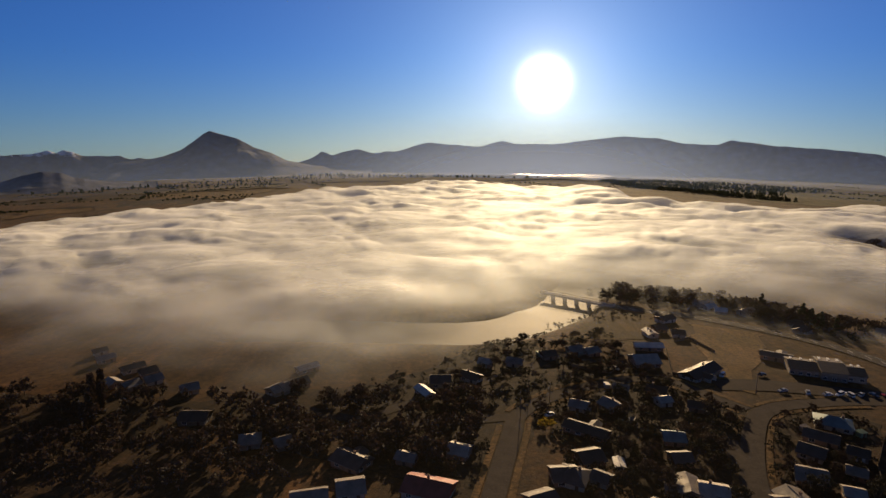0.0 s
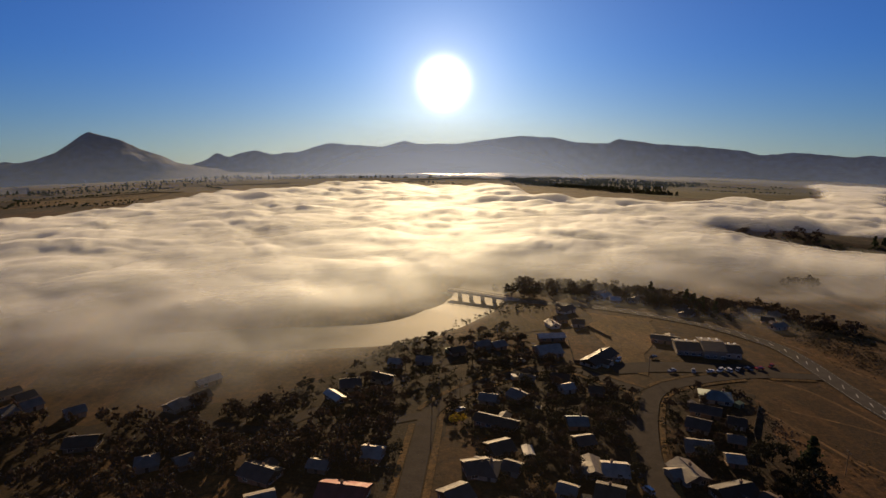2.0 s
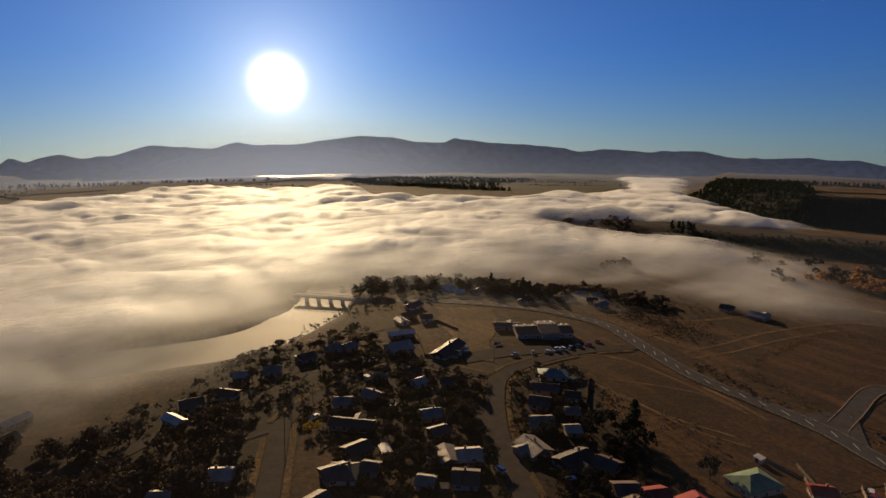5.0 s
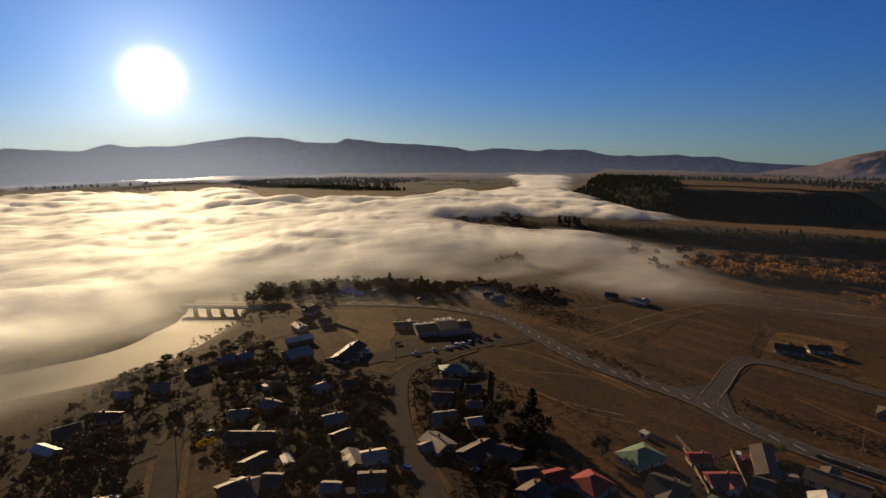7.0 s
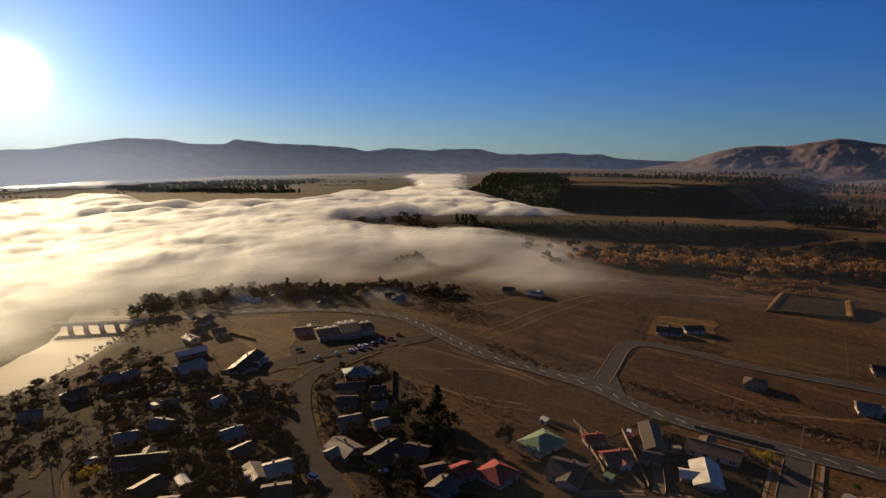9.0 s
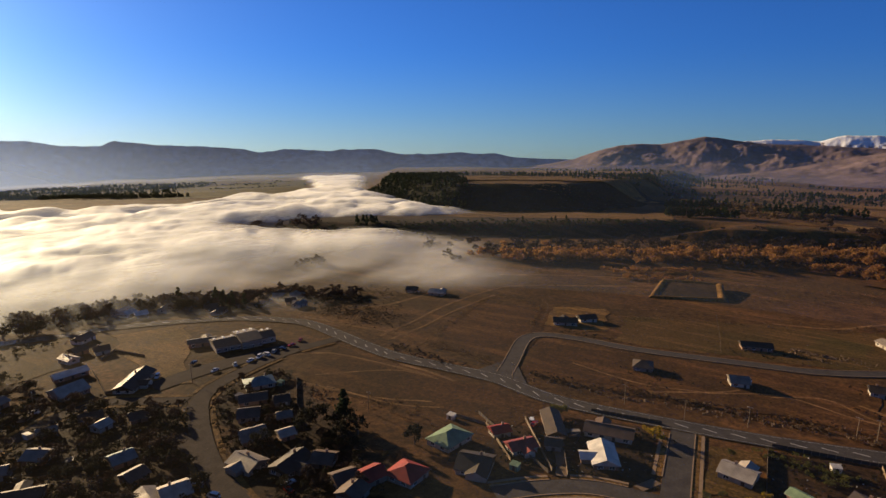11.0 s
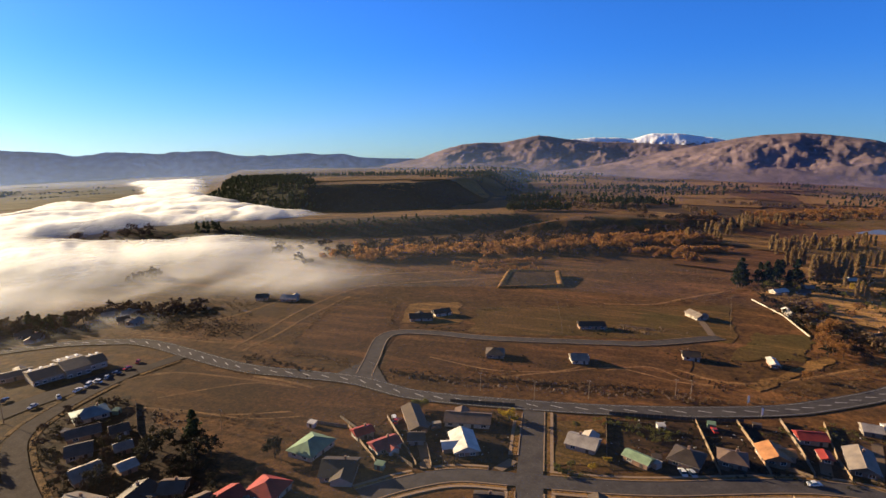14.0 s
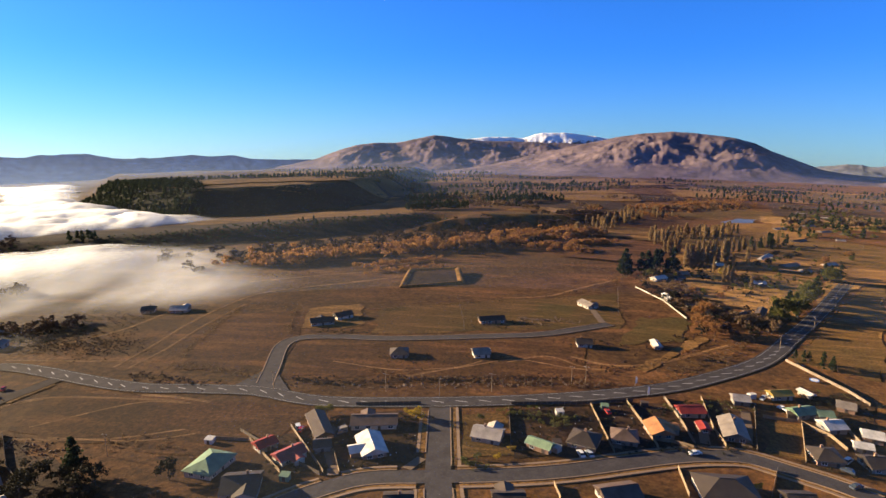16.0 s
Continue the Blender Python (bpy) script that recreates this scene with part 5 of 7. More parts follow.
STREETS["riverside"] = (
    (-7.9, 221.6, -57, 9.7, 5, "white"),
    (-1.6, 233.7, 1, 9.0, 10, "steel"),
    (11.8, 238.6, -36, 9.1, 7, "slate"),
    (19.4, 257.2, -19, 6.3, 7, "pale"),
    (33.1, 258.2, -19, 7.4, 7, "grey"),
    (50.7, 268.8, 13, 7.2, 8, "slate"),
    (65.4, 276.4, 12, 7.7, 8, "grey"),
    (73.1, 275.0, 19, 7.2, 8, "grey"),
    (105.1, 284.8, -4, 14.7, 7, "white"),
    (95.6, 262.9, 5, 12.6, 13, "pale"),
    (116.7, 249.4, 36, 22.3, 10, "charcoal"),
    (122.8, 318.4, 9, 7.2, 8, "slate"),
    (129.8, 308.4, -15, 7.2, 8, "slate"),
)
STREETS["mill_road"] = (
    (-92.9, 200.5, 0, 10.9, 9, "slate"),
    (-66.0, 180.7, 15, 7.2, 8, "grey"),
    (-53.9, 179.1, 31, 6.3, 7, "grey"),
    (-29.1, 166.1, -33, 11.6, 9, "steel"),
    (-26.9, 150.0, 13, 8.1, 9, "grey"),
    (-4.3, 149.7, -20, 14.4, 11, "maroon"),
    (4.9, 172.1, -22, 7.2, 8, "pale"),
    (27.0, 143.4, 23, 8.1, 9, "steel"),
    (36.0, 157.6, 4, 8.1, 9, "steel"),
)
STREETS["mist_row"] = (
    (-135.2, 234.4, 54, 7.2, 8, "grey"),
    (-128.6, 240.7, 44, 7.2, 8, "grey"),
    (-135.5, 250.3, 44, 7.2, 8, "slate"),
    (-107.4, 229.0, 31, 7.2, 8, "grey"),
    (-69.5, 225.6, 53, 7.2, 8, "grey"),
    (-65.8, 228.1, 45, 7.2, 8, "grey"),
    (-62.0, 233.0, 39, 7.2, 8, "slate"),
    (174.3, 370.3, 21, 8.4, 9, "white"),
    (211.2, 336.9, -30, 8.6, 9, "slate"),
)

STREETS["infill"] = (
    (114.1, 308.2, 99, 9.0, 6.5, "pale"),
    (74.0, 227.8, -23, 6.5, 5.5, "grey"),
    (-176.0, 281.9, 44, 6.5, 5.5, "steel"),
    (-145.6, 256.0, 44, 10.5, 6.5, "slate"),
    (-145.0, 238.2, 144, 6.5, 5.5, "pale"),
    (-166.6, 270.4, 44, 8.0, 6.5, "grey"),
    (-37.9, 145.9, 13, 10.5, 5.5, "grey"),
    (-62.7, 250.9, 39, 10.5, 5.5, "pale"),
    (-11.7, 167.4, -22, 6.5, 5.5, "grey"),
)


def shared_mesh(name, bm, material):
    me = bpy.data.meshes.new(name)
    bm.to_mesh(me)
    bm.free()
    me.materials.append(material)
    return me


def window_meshes():
    bm = bmesh.new()
    w, h = 0.8, 0.6
    for x0, x1, z0, z1 in ((-w - 0.08, w + 0.08, h, h + 0.1), (-w - 0.12, w + 0.12, -h - 0.1, -h), (-w - 0.08, -w, -h, h), (w, w + 0.08, -h, h), (-0.03, 0.03, -h, h)):
        box(bm, x0, x1, -0.06, 0.05, z0, z1)
    frame_mesh = shared_mesh("window_frame", bm, M["white_paint"])
    bm = bmesh.new()
    box(bm, -w, w, -0.02, 0.02, -h, h)
    return frame_mesh, shared_mesh("pane", bm, M["glass"])


def door_mesh():
    bm = bmesh.new()
    box(bm, -0.5, 0.5, -0.05, 0.05, 0, 2.05, bevel=0.02)
    box(bm, -0.35, 0.35, -0.08, -0.04, 1.15, 1.85)
    return shared_mesh("door", bm, M["dark_wood"])


def chimney_mesh():
    bm = bmesh.new()
    box(bm, -0.35, 0.35, -0.3, 0.3, -1.2, 0.75, bevel=0.03)
    box(bm, -0.42, 0.42, -0.37, 0.37, 0.75, 0.87)
    tube(bm, (0, 0, 0.87), (0, 0, 1.2), 0.12, 0.1, 8)
    return shared_mesh("chimney", bm, M["brickwall"])


FRAME, PANE = window_meshes()
DOOR, CHIMNEY = door_mesh(), chimney_mesh()


def house(x, y, rot, length, width, roof_key, seed, hip=False, eave=2.7, pitch=0.42, group="houses of the township"):
    rng = np.random.RandomState(seed)
    length, width = length * 0.92, width * 0.86
    wall_key = ["weather", "brickwall", "cream_wall", "weather", "brickwall"][rng.randint(5)]
    if roof_key == "rust":
        wall_key = "brickwall"
    word = {"weather": "weatherboard", "brickwall": "brick", "cream_wall": "cream-plastered"}[wall_key]
    root = tagged(new("house"), f"single-storey {word} house with a {ROOF_WORDS[roof_key]} {'hipped' if hip else 'gabled'} metal roof", "house", group)
    root.matrix_basis = pose(x, y, ground_z(x, y), 0, 0, rot)
    L, W = length / 2, width / 2
    rise = W * pitch
    bm = bmesh.new()
    base = -1.2
    if hip:
        box(bm, -L, L, -W, W, base, eave)
    else:
        solid(bm, [(-L, -W, base), (L, -W, base), (L, W, base), (-L, W, base), (-L, -W, eave), (L, -W, eave), (L, W, eave), (-L, W, eave), (-L, 0, eave + rise), (L, 0, eave + rise)],
              [(0, 1, 5, 4), (1, 2, 6, 9, 5), (2, 3, 7, 6), (3, 0, 4, 8, 7), (3, 2, 1, 0), (4, 5, 9, 8), (6, 7, 8, 9)])
    part("wall", bm, M[wall_key], root)
    bm = bmesh.new()
    o, t = 0.55, 0.16
    lo = eave - o * pitch + 0.06
    hi = eave + rise + 0.06
    run = min(W * 0.95, L * 0.8) if hip else -o
    lower = [(-L - o, -W - o, lo), (L + o, -W - o, lo), (L + o, W + o, lo), (-L - o, W + o, lo), (-L + run, 0, hi), (L - run, 0, hi)]
    upper = [(px, py, pz + t) for px, py, pz in lower]
    solid(bm, lower + upper, [(6, 7, 11, 10), (7, 8, 11), (8, 9, 10, 11), (9, 6, 10), (1, 0, 4, 5), (2, 1, 5), (3, 2, 5, 4), (0, 3, 4), (0, 1, 7, 6), (1, 2, 8, 7), (2, 3, 9, 8), (3, 0, 6, 9)])
    roof = part("roof", bm, M["roof_" + roof_key], root)
    bm = bmesh.new()
    tube(bm, (-L + max(run, 0), 0, hi + t), (L - max(run, 0), 0, hi + t), 0.13, 0.13, 6)
    part("ridge_cap", bm, M["roof_" + roof_key], root)
    for sgn in (-1, 1):
        bm = bmesh.new()
        box(bm, -L - o, L + o, sgn * (W + o) - 0.07, sgn * (W + o) + 0.07, lo - 0.08, lo + 0.07)
        part("gutter", bm, M["weather"], root)
    if rng.rand() < 0.45 and not length < 6:
        shared("chimney", CHIMNEY, root, pose(rng.uniform(-0.5, 0.5) * L, 0.22 * W, eave + rise, 0, 0, 0))
    n = max(1, int(length / 3.6))
    for sgn, turn in ((-1, 0), (1, 180)):
        for k in range(n):
            u = -L + (k + 0.5) * length / n
            if sgn == -1 and k == n // 2:
                shared("door", DOOR, root, pose(u, sgn * (W + 0.04), 0.1, 0, 0, turn))
                continue
            w = shared("window", FRAME, root, pose(u, sgn * (W + 0.05), 1.55, 0, 0, turn))
            shared("pane", PANE, w, Matrix.Identity(4))
    for sgn, turn in ((-1, -90), (1, 90)):
        for v in ((-0.45, 0.45) if width > 7 else (0,)):
            w = shared("window", FRAME, root, pose(sgn * (L + 0.05), v * W, 1.55, 0, 0, turn))
            shared("pane", PANE, w, Matrix.Identity(4))
    if not hip and length > 8 and rng.rand() < 0.5 and width > 6:
        # a lower wing across the front
        bm = bmesh.new()
        c, w2, d2, e2 = rng.uniform(-0.4, 0.4) * L, W * 0.62, W + rng.uniform(2.0, 3.6), eave - 0.1
        r2 = w2 * pitch
        s = -1 if rng.rand() < 0.6 else 1
        solid(bm, [(c - w2, 0, base), (c + w2, 0, base), (c + w2, s * d2, base), (c - w2, s * d2, base), (c - w2, 0, e2), (c + w2, 0, e2), (c + w2, s * d2, e2), (c - w2, s * d2, e2), (c, 0, e2 + r2), (c, s * d2, e2 + r2)],
              [(1, 2, 6, 5), (2, 3, 7, 9, 6), (3, 0, 4, 7), (4, 8, 9, 7), (8, 5, 6, 9)])
        bmesh.ops.recalc_face_normals(bm, faces=bm.faces)
        part("wing_wall", bm, M[wall_key], root)
        bm = bmesh.new()
        e3 = e2 - 0.4 * pitch + 0.05
        a = [(c - w2 - 0.4, 0, e3), (c, 0, e2 + r2 + 0.05), (c + w2 + 0.4, 0, e3), (c - w2 - 0.4, s * (d2 + 0.4), e3), (c, s * (d2 + 0.4), e2 + r2 + 0.05), (c + w2 + 0.4, s * (d2 + 0.4), e3)]
        solid(bm, a + [(p[0], p[1], p[2] + 0.14) for p in a], [(6, 7, 10, 9), (7, 8, 11, 10), (0, 3, 4, 1), (1, 4, 5, 2), (3, 9, 10, 4), (4, 10, 11, 5), (0, 6, 9, 3), (2, 5, 11, 8)])
        bmesh.ops.recalc_face_normals(bm, faces=bm.faces)
        part("wing_roof", bm, M["roof_" + roof_key], root)
    return root


HIPPED = {("east_street", 4), ("east_street", 10), ("south_row", 3), ("new_lots", 0), ("corner_block", 0), ("orchard_lane", 2), ("long_block", 2), ("mill_road", 1), ("cul_de_sac", 0), ("cul_de_sac", 12)}
for s, (street, rows) in enumerate(STREETS.items()):
    for i, (hx, hy, rot, length, width, key) in enumerate(rows):
        if street == "school":
            continue
        low = width <= 4
        house(hx, hy, rot, length, width, key, s * 40 + i, hip=(street, i) in HIPPED, eave=2.1 if low else 2.45, pitch=0.3 if low else 0.42)


def school(rows):
    (hx, hy, rot, length, width, _), (kx, ky, krot, klen, kwid, _) = rows
    root = tagged(new("school_building"), "long low school with a stepped blue-grey metal roof", "school")
    root.matrix_basis = pose(hx, hy, ground_z(hx, hy), 0, 0, rot)
    for k, (x0, x1, w, h) in enumerate(((-0.62, -0.12, 0.75, 3.6), (-0.12, 0.30, 1.0, 4.6), (0.30, 0.62, 0.7, 3.4))):
        bm = bmesh.new()
        box(bm, x0 * length, x1 * length, -w * width / 2, w * width / 2, -1.2, h)
        part("wall", bm, M["weather"], root)
        bm = bmesh.new()
        a, b, c = x0 * length - 0.4, x1 * length + 0.4, w * width / 2 + 0.6
        solid(bm, [(a, -c, h), (b, -c, h), (b, c, h), (a, c, h), (a, -c, h + 0.25), (b, -c, h + 0.25), (b, c, h + 0.25), (a, c, h + 0.25), (a, 0, h + 1.9), (b, 0, h + 1.9)],
              [(0, 1, 5, 4), (2, 3, 7, 6), (4, 5, 9, 8), (6, 7, 8, 9), (1, 2, 6, 9, 5), (3, 0, 4, 8, 7), (3, 2, 1, 0)])
        roof = part("roof", bm, M["roof_slate" if k != 1 else "roof_steel"], root)
        for q in range(3):
            bm = bmesh.new()
            u = a + (q + 0.5) * (b - a) / 3
            box(bm, u - 0.5, u + 0.5, c * 0.35, c * 0.65, h + 0.9, h + 1.55, bevel=0.05)
            part("skylight", bm, M["white_paint"], root)
        n = int((b - a) / 3)
        for q in range(n):
            w_ob = shared("window", FRAME, root, pose(a + (q + 0.5) * (b - a) / n, -w * width / 2 - 0.05, 1.7))
            shared("pane", PANE, w_ob, Matrix.Identity(4))
    house(kx, ky, krot, klen, kwid, "steel", 901, pitch=0.25)


school(STREETS["school"])


# ---- the road bridge ----
def bridge(a, b):
    a, b = Vector(a), Vector(b)
    mid, ln = (a + b) / 2, (b - a).length + 6
    root = tagged(new("road_bridge"), "long concrete girder bridge on wall piers over the river", "bridge")
    z = max(ground_z(*a), ground_z(*b)) + 1.2
    root.matrix_basis = Matrix.Translation((mid.x, mid.y, z)) @ Matrix.Rotation(math.atan2(b.y - a.y, b.x - a.x), 4, "Z")
    bm = bmesh.new()
    box(bm, -ln / 2, ln / 2, -2.6, 2.6, -0.45, 0.0, bevel=0.06)
    part("deck", bm, M["concrete"], root)
    for s in (-1, 1):
        bm = bmesh.new()
        box(bm, -ln / 2, ln / 2, s * 1.7 - 0.3, s * 1.7 + 0.3, -1.5, -0.45)
        part("girder", bm, M["concrete"], root)
        bm = bmesh.new()
        for k in range(int(ln / 2.5) + 1):
            u = -ln / 2 + k * 2.5
            box(bm, u - 0.08, u + 0.08, s * 2.5 - 0.08, s * 2.5 + 0.08, 0, 1.05)
        for h in (0.55, 1.0):
            box(bm, -ln / 2, ln / 2, s * 2.5 - 0.06, s * 2.5 + 0.06, h, h + 0.12)
        part("railing", bm, M["timber"], root)
    n = 6
    for k in range(1, n):
        bm = bmesh.new()
        u = -ln / 2 + k * ln / n
        box(bm, u - 0.55, u + 0.55, -2.3, 2.3, -7.5, -1.5, bevel=0.2)
        box(bm, u - 0.75, u + 0.75, -2.7, 2.7, -2.0, -1.5)
        part("pier", bm, M["concrete"], root)
    return root


bridge((72.4, 402.5), (110.1, 372.4))


# ---- the settling pond ----
def settling_pond(corners):
    pts = [Vector(p) for p in corners]
    c = sum(pts, Vector((0, 0))) / 4
    root = tagged(new("settling_pond"), "drained square settling pond with grassy banks", "pond")
    z0 = max(ground_z(*p) for p in pts)
    verts, faces = [], []
    for k, (grow, dz) in enumerate(((1.22, -1.2), (1.1, 1.5), (1.04, 1.5), (0.9, 0.25))):
        for p in pts:
            q = c + (p - c) * grow
            verts.append((q.x, q.y, z0 + dz))
    for k in range(3):
        for i in range(4):
            j = (i + 1) % 4
            faces.append((k * 4 + i, k * 4 + j, k * 4 + 4 + j, k * 4 + 4 + i))
    pydata("bank", verts, faces, M["gold_field"], root)
    pydata("floor", [(*(c + (p - c) * 0.93), z0 + 0.5) for p in pts], [(0, 1, 2, 3)], M["dark_field"], root)
    return root


settling_pond(((414.5, 110.1), (435.4, 70.7), (474.2, 79.7), (461.0, 115.2)))


def far_lake(points):
    pts = [Vector(p) for p in points]
    z = max(ground_z(*p) for p in pts) + 1.0
    bm = bmesh.new()
    c = sum(pts, Vector((0, 0))) / len(pts)
    vs = []
    for k in range(40):
        u = k / 40 * len(pts)
        i = int(u)
        p = pts[i].lerp(pts[(i + 1) % len(pts)], u - i)
        p = c + (p - c) * (0.94 + 0.05 * math.sin(k * 0.9) + 0.03 * math.sin(k * 2.1))
        vs.append(bm.verts.new((p.x, p.y, z)))
    bm.faces.new(vs)
    ob = link_mesh("lake", bm, M["lake"])
    tagged(ob, "small pale blue pond among willows", "pond", kind="structure")


far_lake(((984.5, -255.9), (1028.1, -295.5), (1023.8, -322.7), (987.6, -306.7), (965.8, -267.6)))


# ---- fences ----
def fence_meshes():
    bm = bmesh.new()
    box(bm, -0.07, 0.07, -0.07, 0.07, -0.5, 1.75, bevel=0.015)
    post = shared_mesh("post", bm, M["timber"])
    out = {}
    for key, mat in (("timber", "timber"), ("pale", "pale_timber"), ("white", "cream_wall"), ("dark", "dark_wood")):
        # one run of palings: a grooved sheet with front, back and a stepped top
        bm = bmesh.new()
        front, back = [], []
        for k in range(9):
            for u, dy in ((k * 0.3, 0.015), (k * 0.3 + 0.02, -0.015), (k * 0.3 + 0.28, -0.015)):
                if u <= 2.4:
                    top = 1.65 + 0.03 * (k % 3)
                    front.append((bm.verts.new((u, dy, 0.06)), bm.verts.new((u, dy, top))))
                    back.append((bm.verts.new((u, 0.05, 0.06)), bm.verts.new((u, 0.05, top))))
        for (a0, a1), (b0, b1), (c0, c1), (d0, d1) in zip(front, front[1:], back, back[1:]):
            bm.faces.new((a0, b0, b1, a1))
            bm.faces.new((c1, d1, d0, c0))
            bm.faces.new((a1, b1, d1, c1))
        out[key] = shared_mesh("panel", bm, M[mat])
    return post, out


POST, PANELS = fence_meshes()
FENCE_WORDS = {"timber": "weathered grey paling fence", "pale": "pale new timber paling fence", "white": "cream-painted boundary wall fence", "dark": "dark-stained paling fence"}


def fence(points, key="timber", tall=0.85):
    pts = [Vector(p) for p in points]
    root = tagged(new("paling_fence"), FENCE_WORDS[key] + " between gardens", "fence")
    o = pts[0]
    z0 = ground_z(o.x, o.y)
    root.matrix_basis = pose(o.x, o.y, z0)
    for a, b in zip(pts, pts[1:]):
        n = max(1, round((b - a).length / 2.4))
        ang = math.degrees(math.atan2(b.y - a.y, b.x - a.x))
        stretch = (b - a).length / n / 2.4
        for k in range(n):
            p = a.lerp(b, k / n)
            e = a.lerp(b, (k + 1) / n)
            z = ground_z(p.x, p.y) - z0
            dz = ground_z(e.x, e.y) - ground_z(p.x, p.y)
            m = pose(p.x - o.x, p.y - o.y, z, 0, -math.degrees(math.atan2(dz, (e - p).length)), ang)
            shared("panel", PANELS[key], root, m @ Matrix.Diagonal((stretch, 1, tall, 1)))
            shared("post", POST, root, pose(p.x - o.x, p.y - o.y, z, 0, 0, ang) @ Matrix.Diagonal((1, 1, tall, 1)))
    return root


for pts, key in (
    (((168.4, 100.6), (149.6, 80.1)), "pale"),
    (((180.4, 90.9), (151.7, 66.7)), "timber"),
    (((165.2, 68.7), (152.5, 61.9)), "timber"),
    (((167.2, 115.0), (167.4, 101.5), (167.6, 100.5)), "timber"),
    (((211.2, 14.6), (176.0, 10.9)), "dark"),
    (((220.4, -16.9), (181.6, -22.6)), "pale"),
    (((227.2, -31.2), (205.9, -35.2), (189.1, -37.5)), "pale"),
    (((195.2, -37.1), (194.2, -44.7), (192.1, -49.4)), "pale"),
    (((235.2, -47.0), (209.5, -49.6), (194.3, -50.3)), "timber"),
    (((239.1, -62.1), (209.8, -59.8), (196.2, -60.7)), "pale"),
    (((232.8, -80.7), (195.5, -70.3)), "dark"),
    (((225.1, -81.4), (223.7, -94.4), (191.4, -83.8)), "pale"),
    (((222.8, -94.4), (213.9, -100.4), (203.8, -101.5)), "pale"),
    (((230.2, -109.1), (205.7, -108.5)), "timber"),
    (((298.9, -115.0), (284.7, -119.9), (263.1, -127.3), (249.0, -129.5)), "timber"),
    (((176.9, -41.4), (160.7, -41.4)), "pale"),
    (((183.0, -72.3), (166.1, -65.1)), "pale"),
    (((158.4, -3.0), (150.5, -4.9)), "pale"),
    (((214.1, 13.7), (220.8, -13.7), (227.9, -33.9)), "dark"),
    (((202.2, 73.8), (207.7, 48.8)), "dark"),
    (((452.0, -62.7), (412.8, -76.4), (367.1, -82.4)), "white"),
    (((174.2, 107.3), (157.6, 80.6), (150.3, 67.3)), "dark"),
    (((160.9, 194.8), (141.6, 172.2), (132.7, 158.5)), "dark"),
    (((114.2, 283.9), (104.0, 249.4), (119.0, 240.2)), "dark"),
    (((124.2, 297.3), (134.2, 304.2), (138.3, 282.0)), "dark"),
    (((58.3, 258.2), (75.1, 248.9), (85.3, 259.8)), "timber"),
):
    fence(pts, key, 0.6 if key == "white" else 0.85)


# ---- poles, signs ----
def pole_meshes():
    bm = bmesh.new()
    tube(bm, (0, 0, -0.8), (0, 0, 8.6), 0.15, 0.1, 8)
    pole = shared_mesh("pole", bm, M["pale_timber"])
    bm = bmesh.new()
    box(bm, -1.1, 1.1, -0.06, 0.06, 7.9, 8.05)
    arm = shared_mesh("crossarm", bm, M["timber"])
    bm = bmesh.new()
    for u in (-0.95, -0.4, 0.4, 0.95):
        tube(bm, (u, 0, 8.05), (u, 0, 8.25), 0.05, 0.035, 6)
    ins = shared_mesh("insulators", bm, M["white_paint"])
    return pole, arm, ins


POLE, ARM, INSULATORS = pole_meshes()


def power_pole(x, y, rot):
    root = tagged(new("power_pole"), "timber power pole with one crossarm", "pole", "power poles along the highway")
    root.matrix_basis = pose(x, y, ground_z(x, y), 0, 0, rot)
    for n, me in (("pole", POLE), ("crossarm", ARM), ("insulators", INSULATORS)):
        shared(n, me, root, Matrix.Identity(4))


for p in ((212.3, 113.7), (217.4, 66.0), (216.2, 43.0), (225.6, 22.8), (243.2, -16.0), (317.5, -118.7), (364.0, -153.0), (430.0, -192.0), (742.8, -351.6), (241.5, -10.0), (151.7, 142.9), (131.5, 229.2), (80.6, 257.6), (28.5, 201.3), (34.1, 219.7), (42.1, 215.9)):
    power_pole(p[0], p[1], 80)


def banner_sign(x, y, rot):
    root = tagged(new("roadside_banner"), "tall white feather banner beside the highway", "sign", "roadside banners")
    root.matrix_basis = pose(x, y, ground_z(x, y), 0, 0, rot)
    bm = bmesh.new()
    tube(bm, (0, 0, -0.3), (0, 0, 4.4), 0.05, 0.03, 6)
    part("mast", bm, M["steel"], root)
    bm = bmesh.new()
    solid(bm, [(0.03, -0.02, 1.0), (0.85, -0.02, 1.2), (0.95, -0.02, 3.4), (0.45, -0.02, 4.2), (0.03, -0.02, 4.3), (0.03, 0.02, 1.0), (0.85, 0.02, 1.2), (0.95, 0.02, 3.4), (0.45, 0.02, 4.2), (0.03, 0.02, 4.3)],
          [(0, 1, 2, 3, 4), (9, 8, 7, 6, 5), (0, 5, 6, 1), (1, 6, 7, 2), (2, 7, 8, 3), (3, 8, 9, 4)])
    part("cloth", bm, M["white_paint"], root)


for p in ((246.3, -37.1), (235.4, -40.6)):
    banner_sign(p[0], p[1], -60)


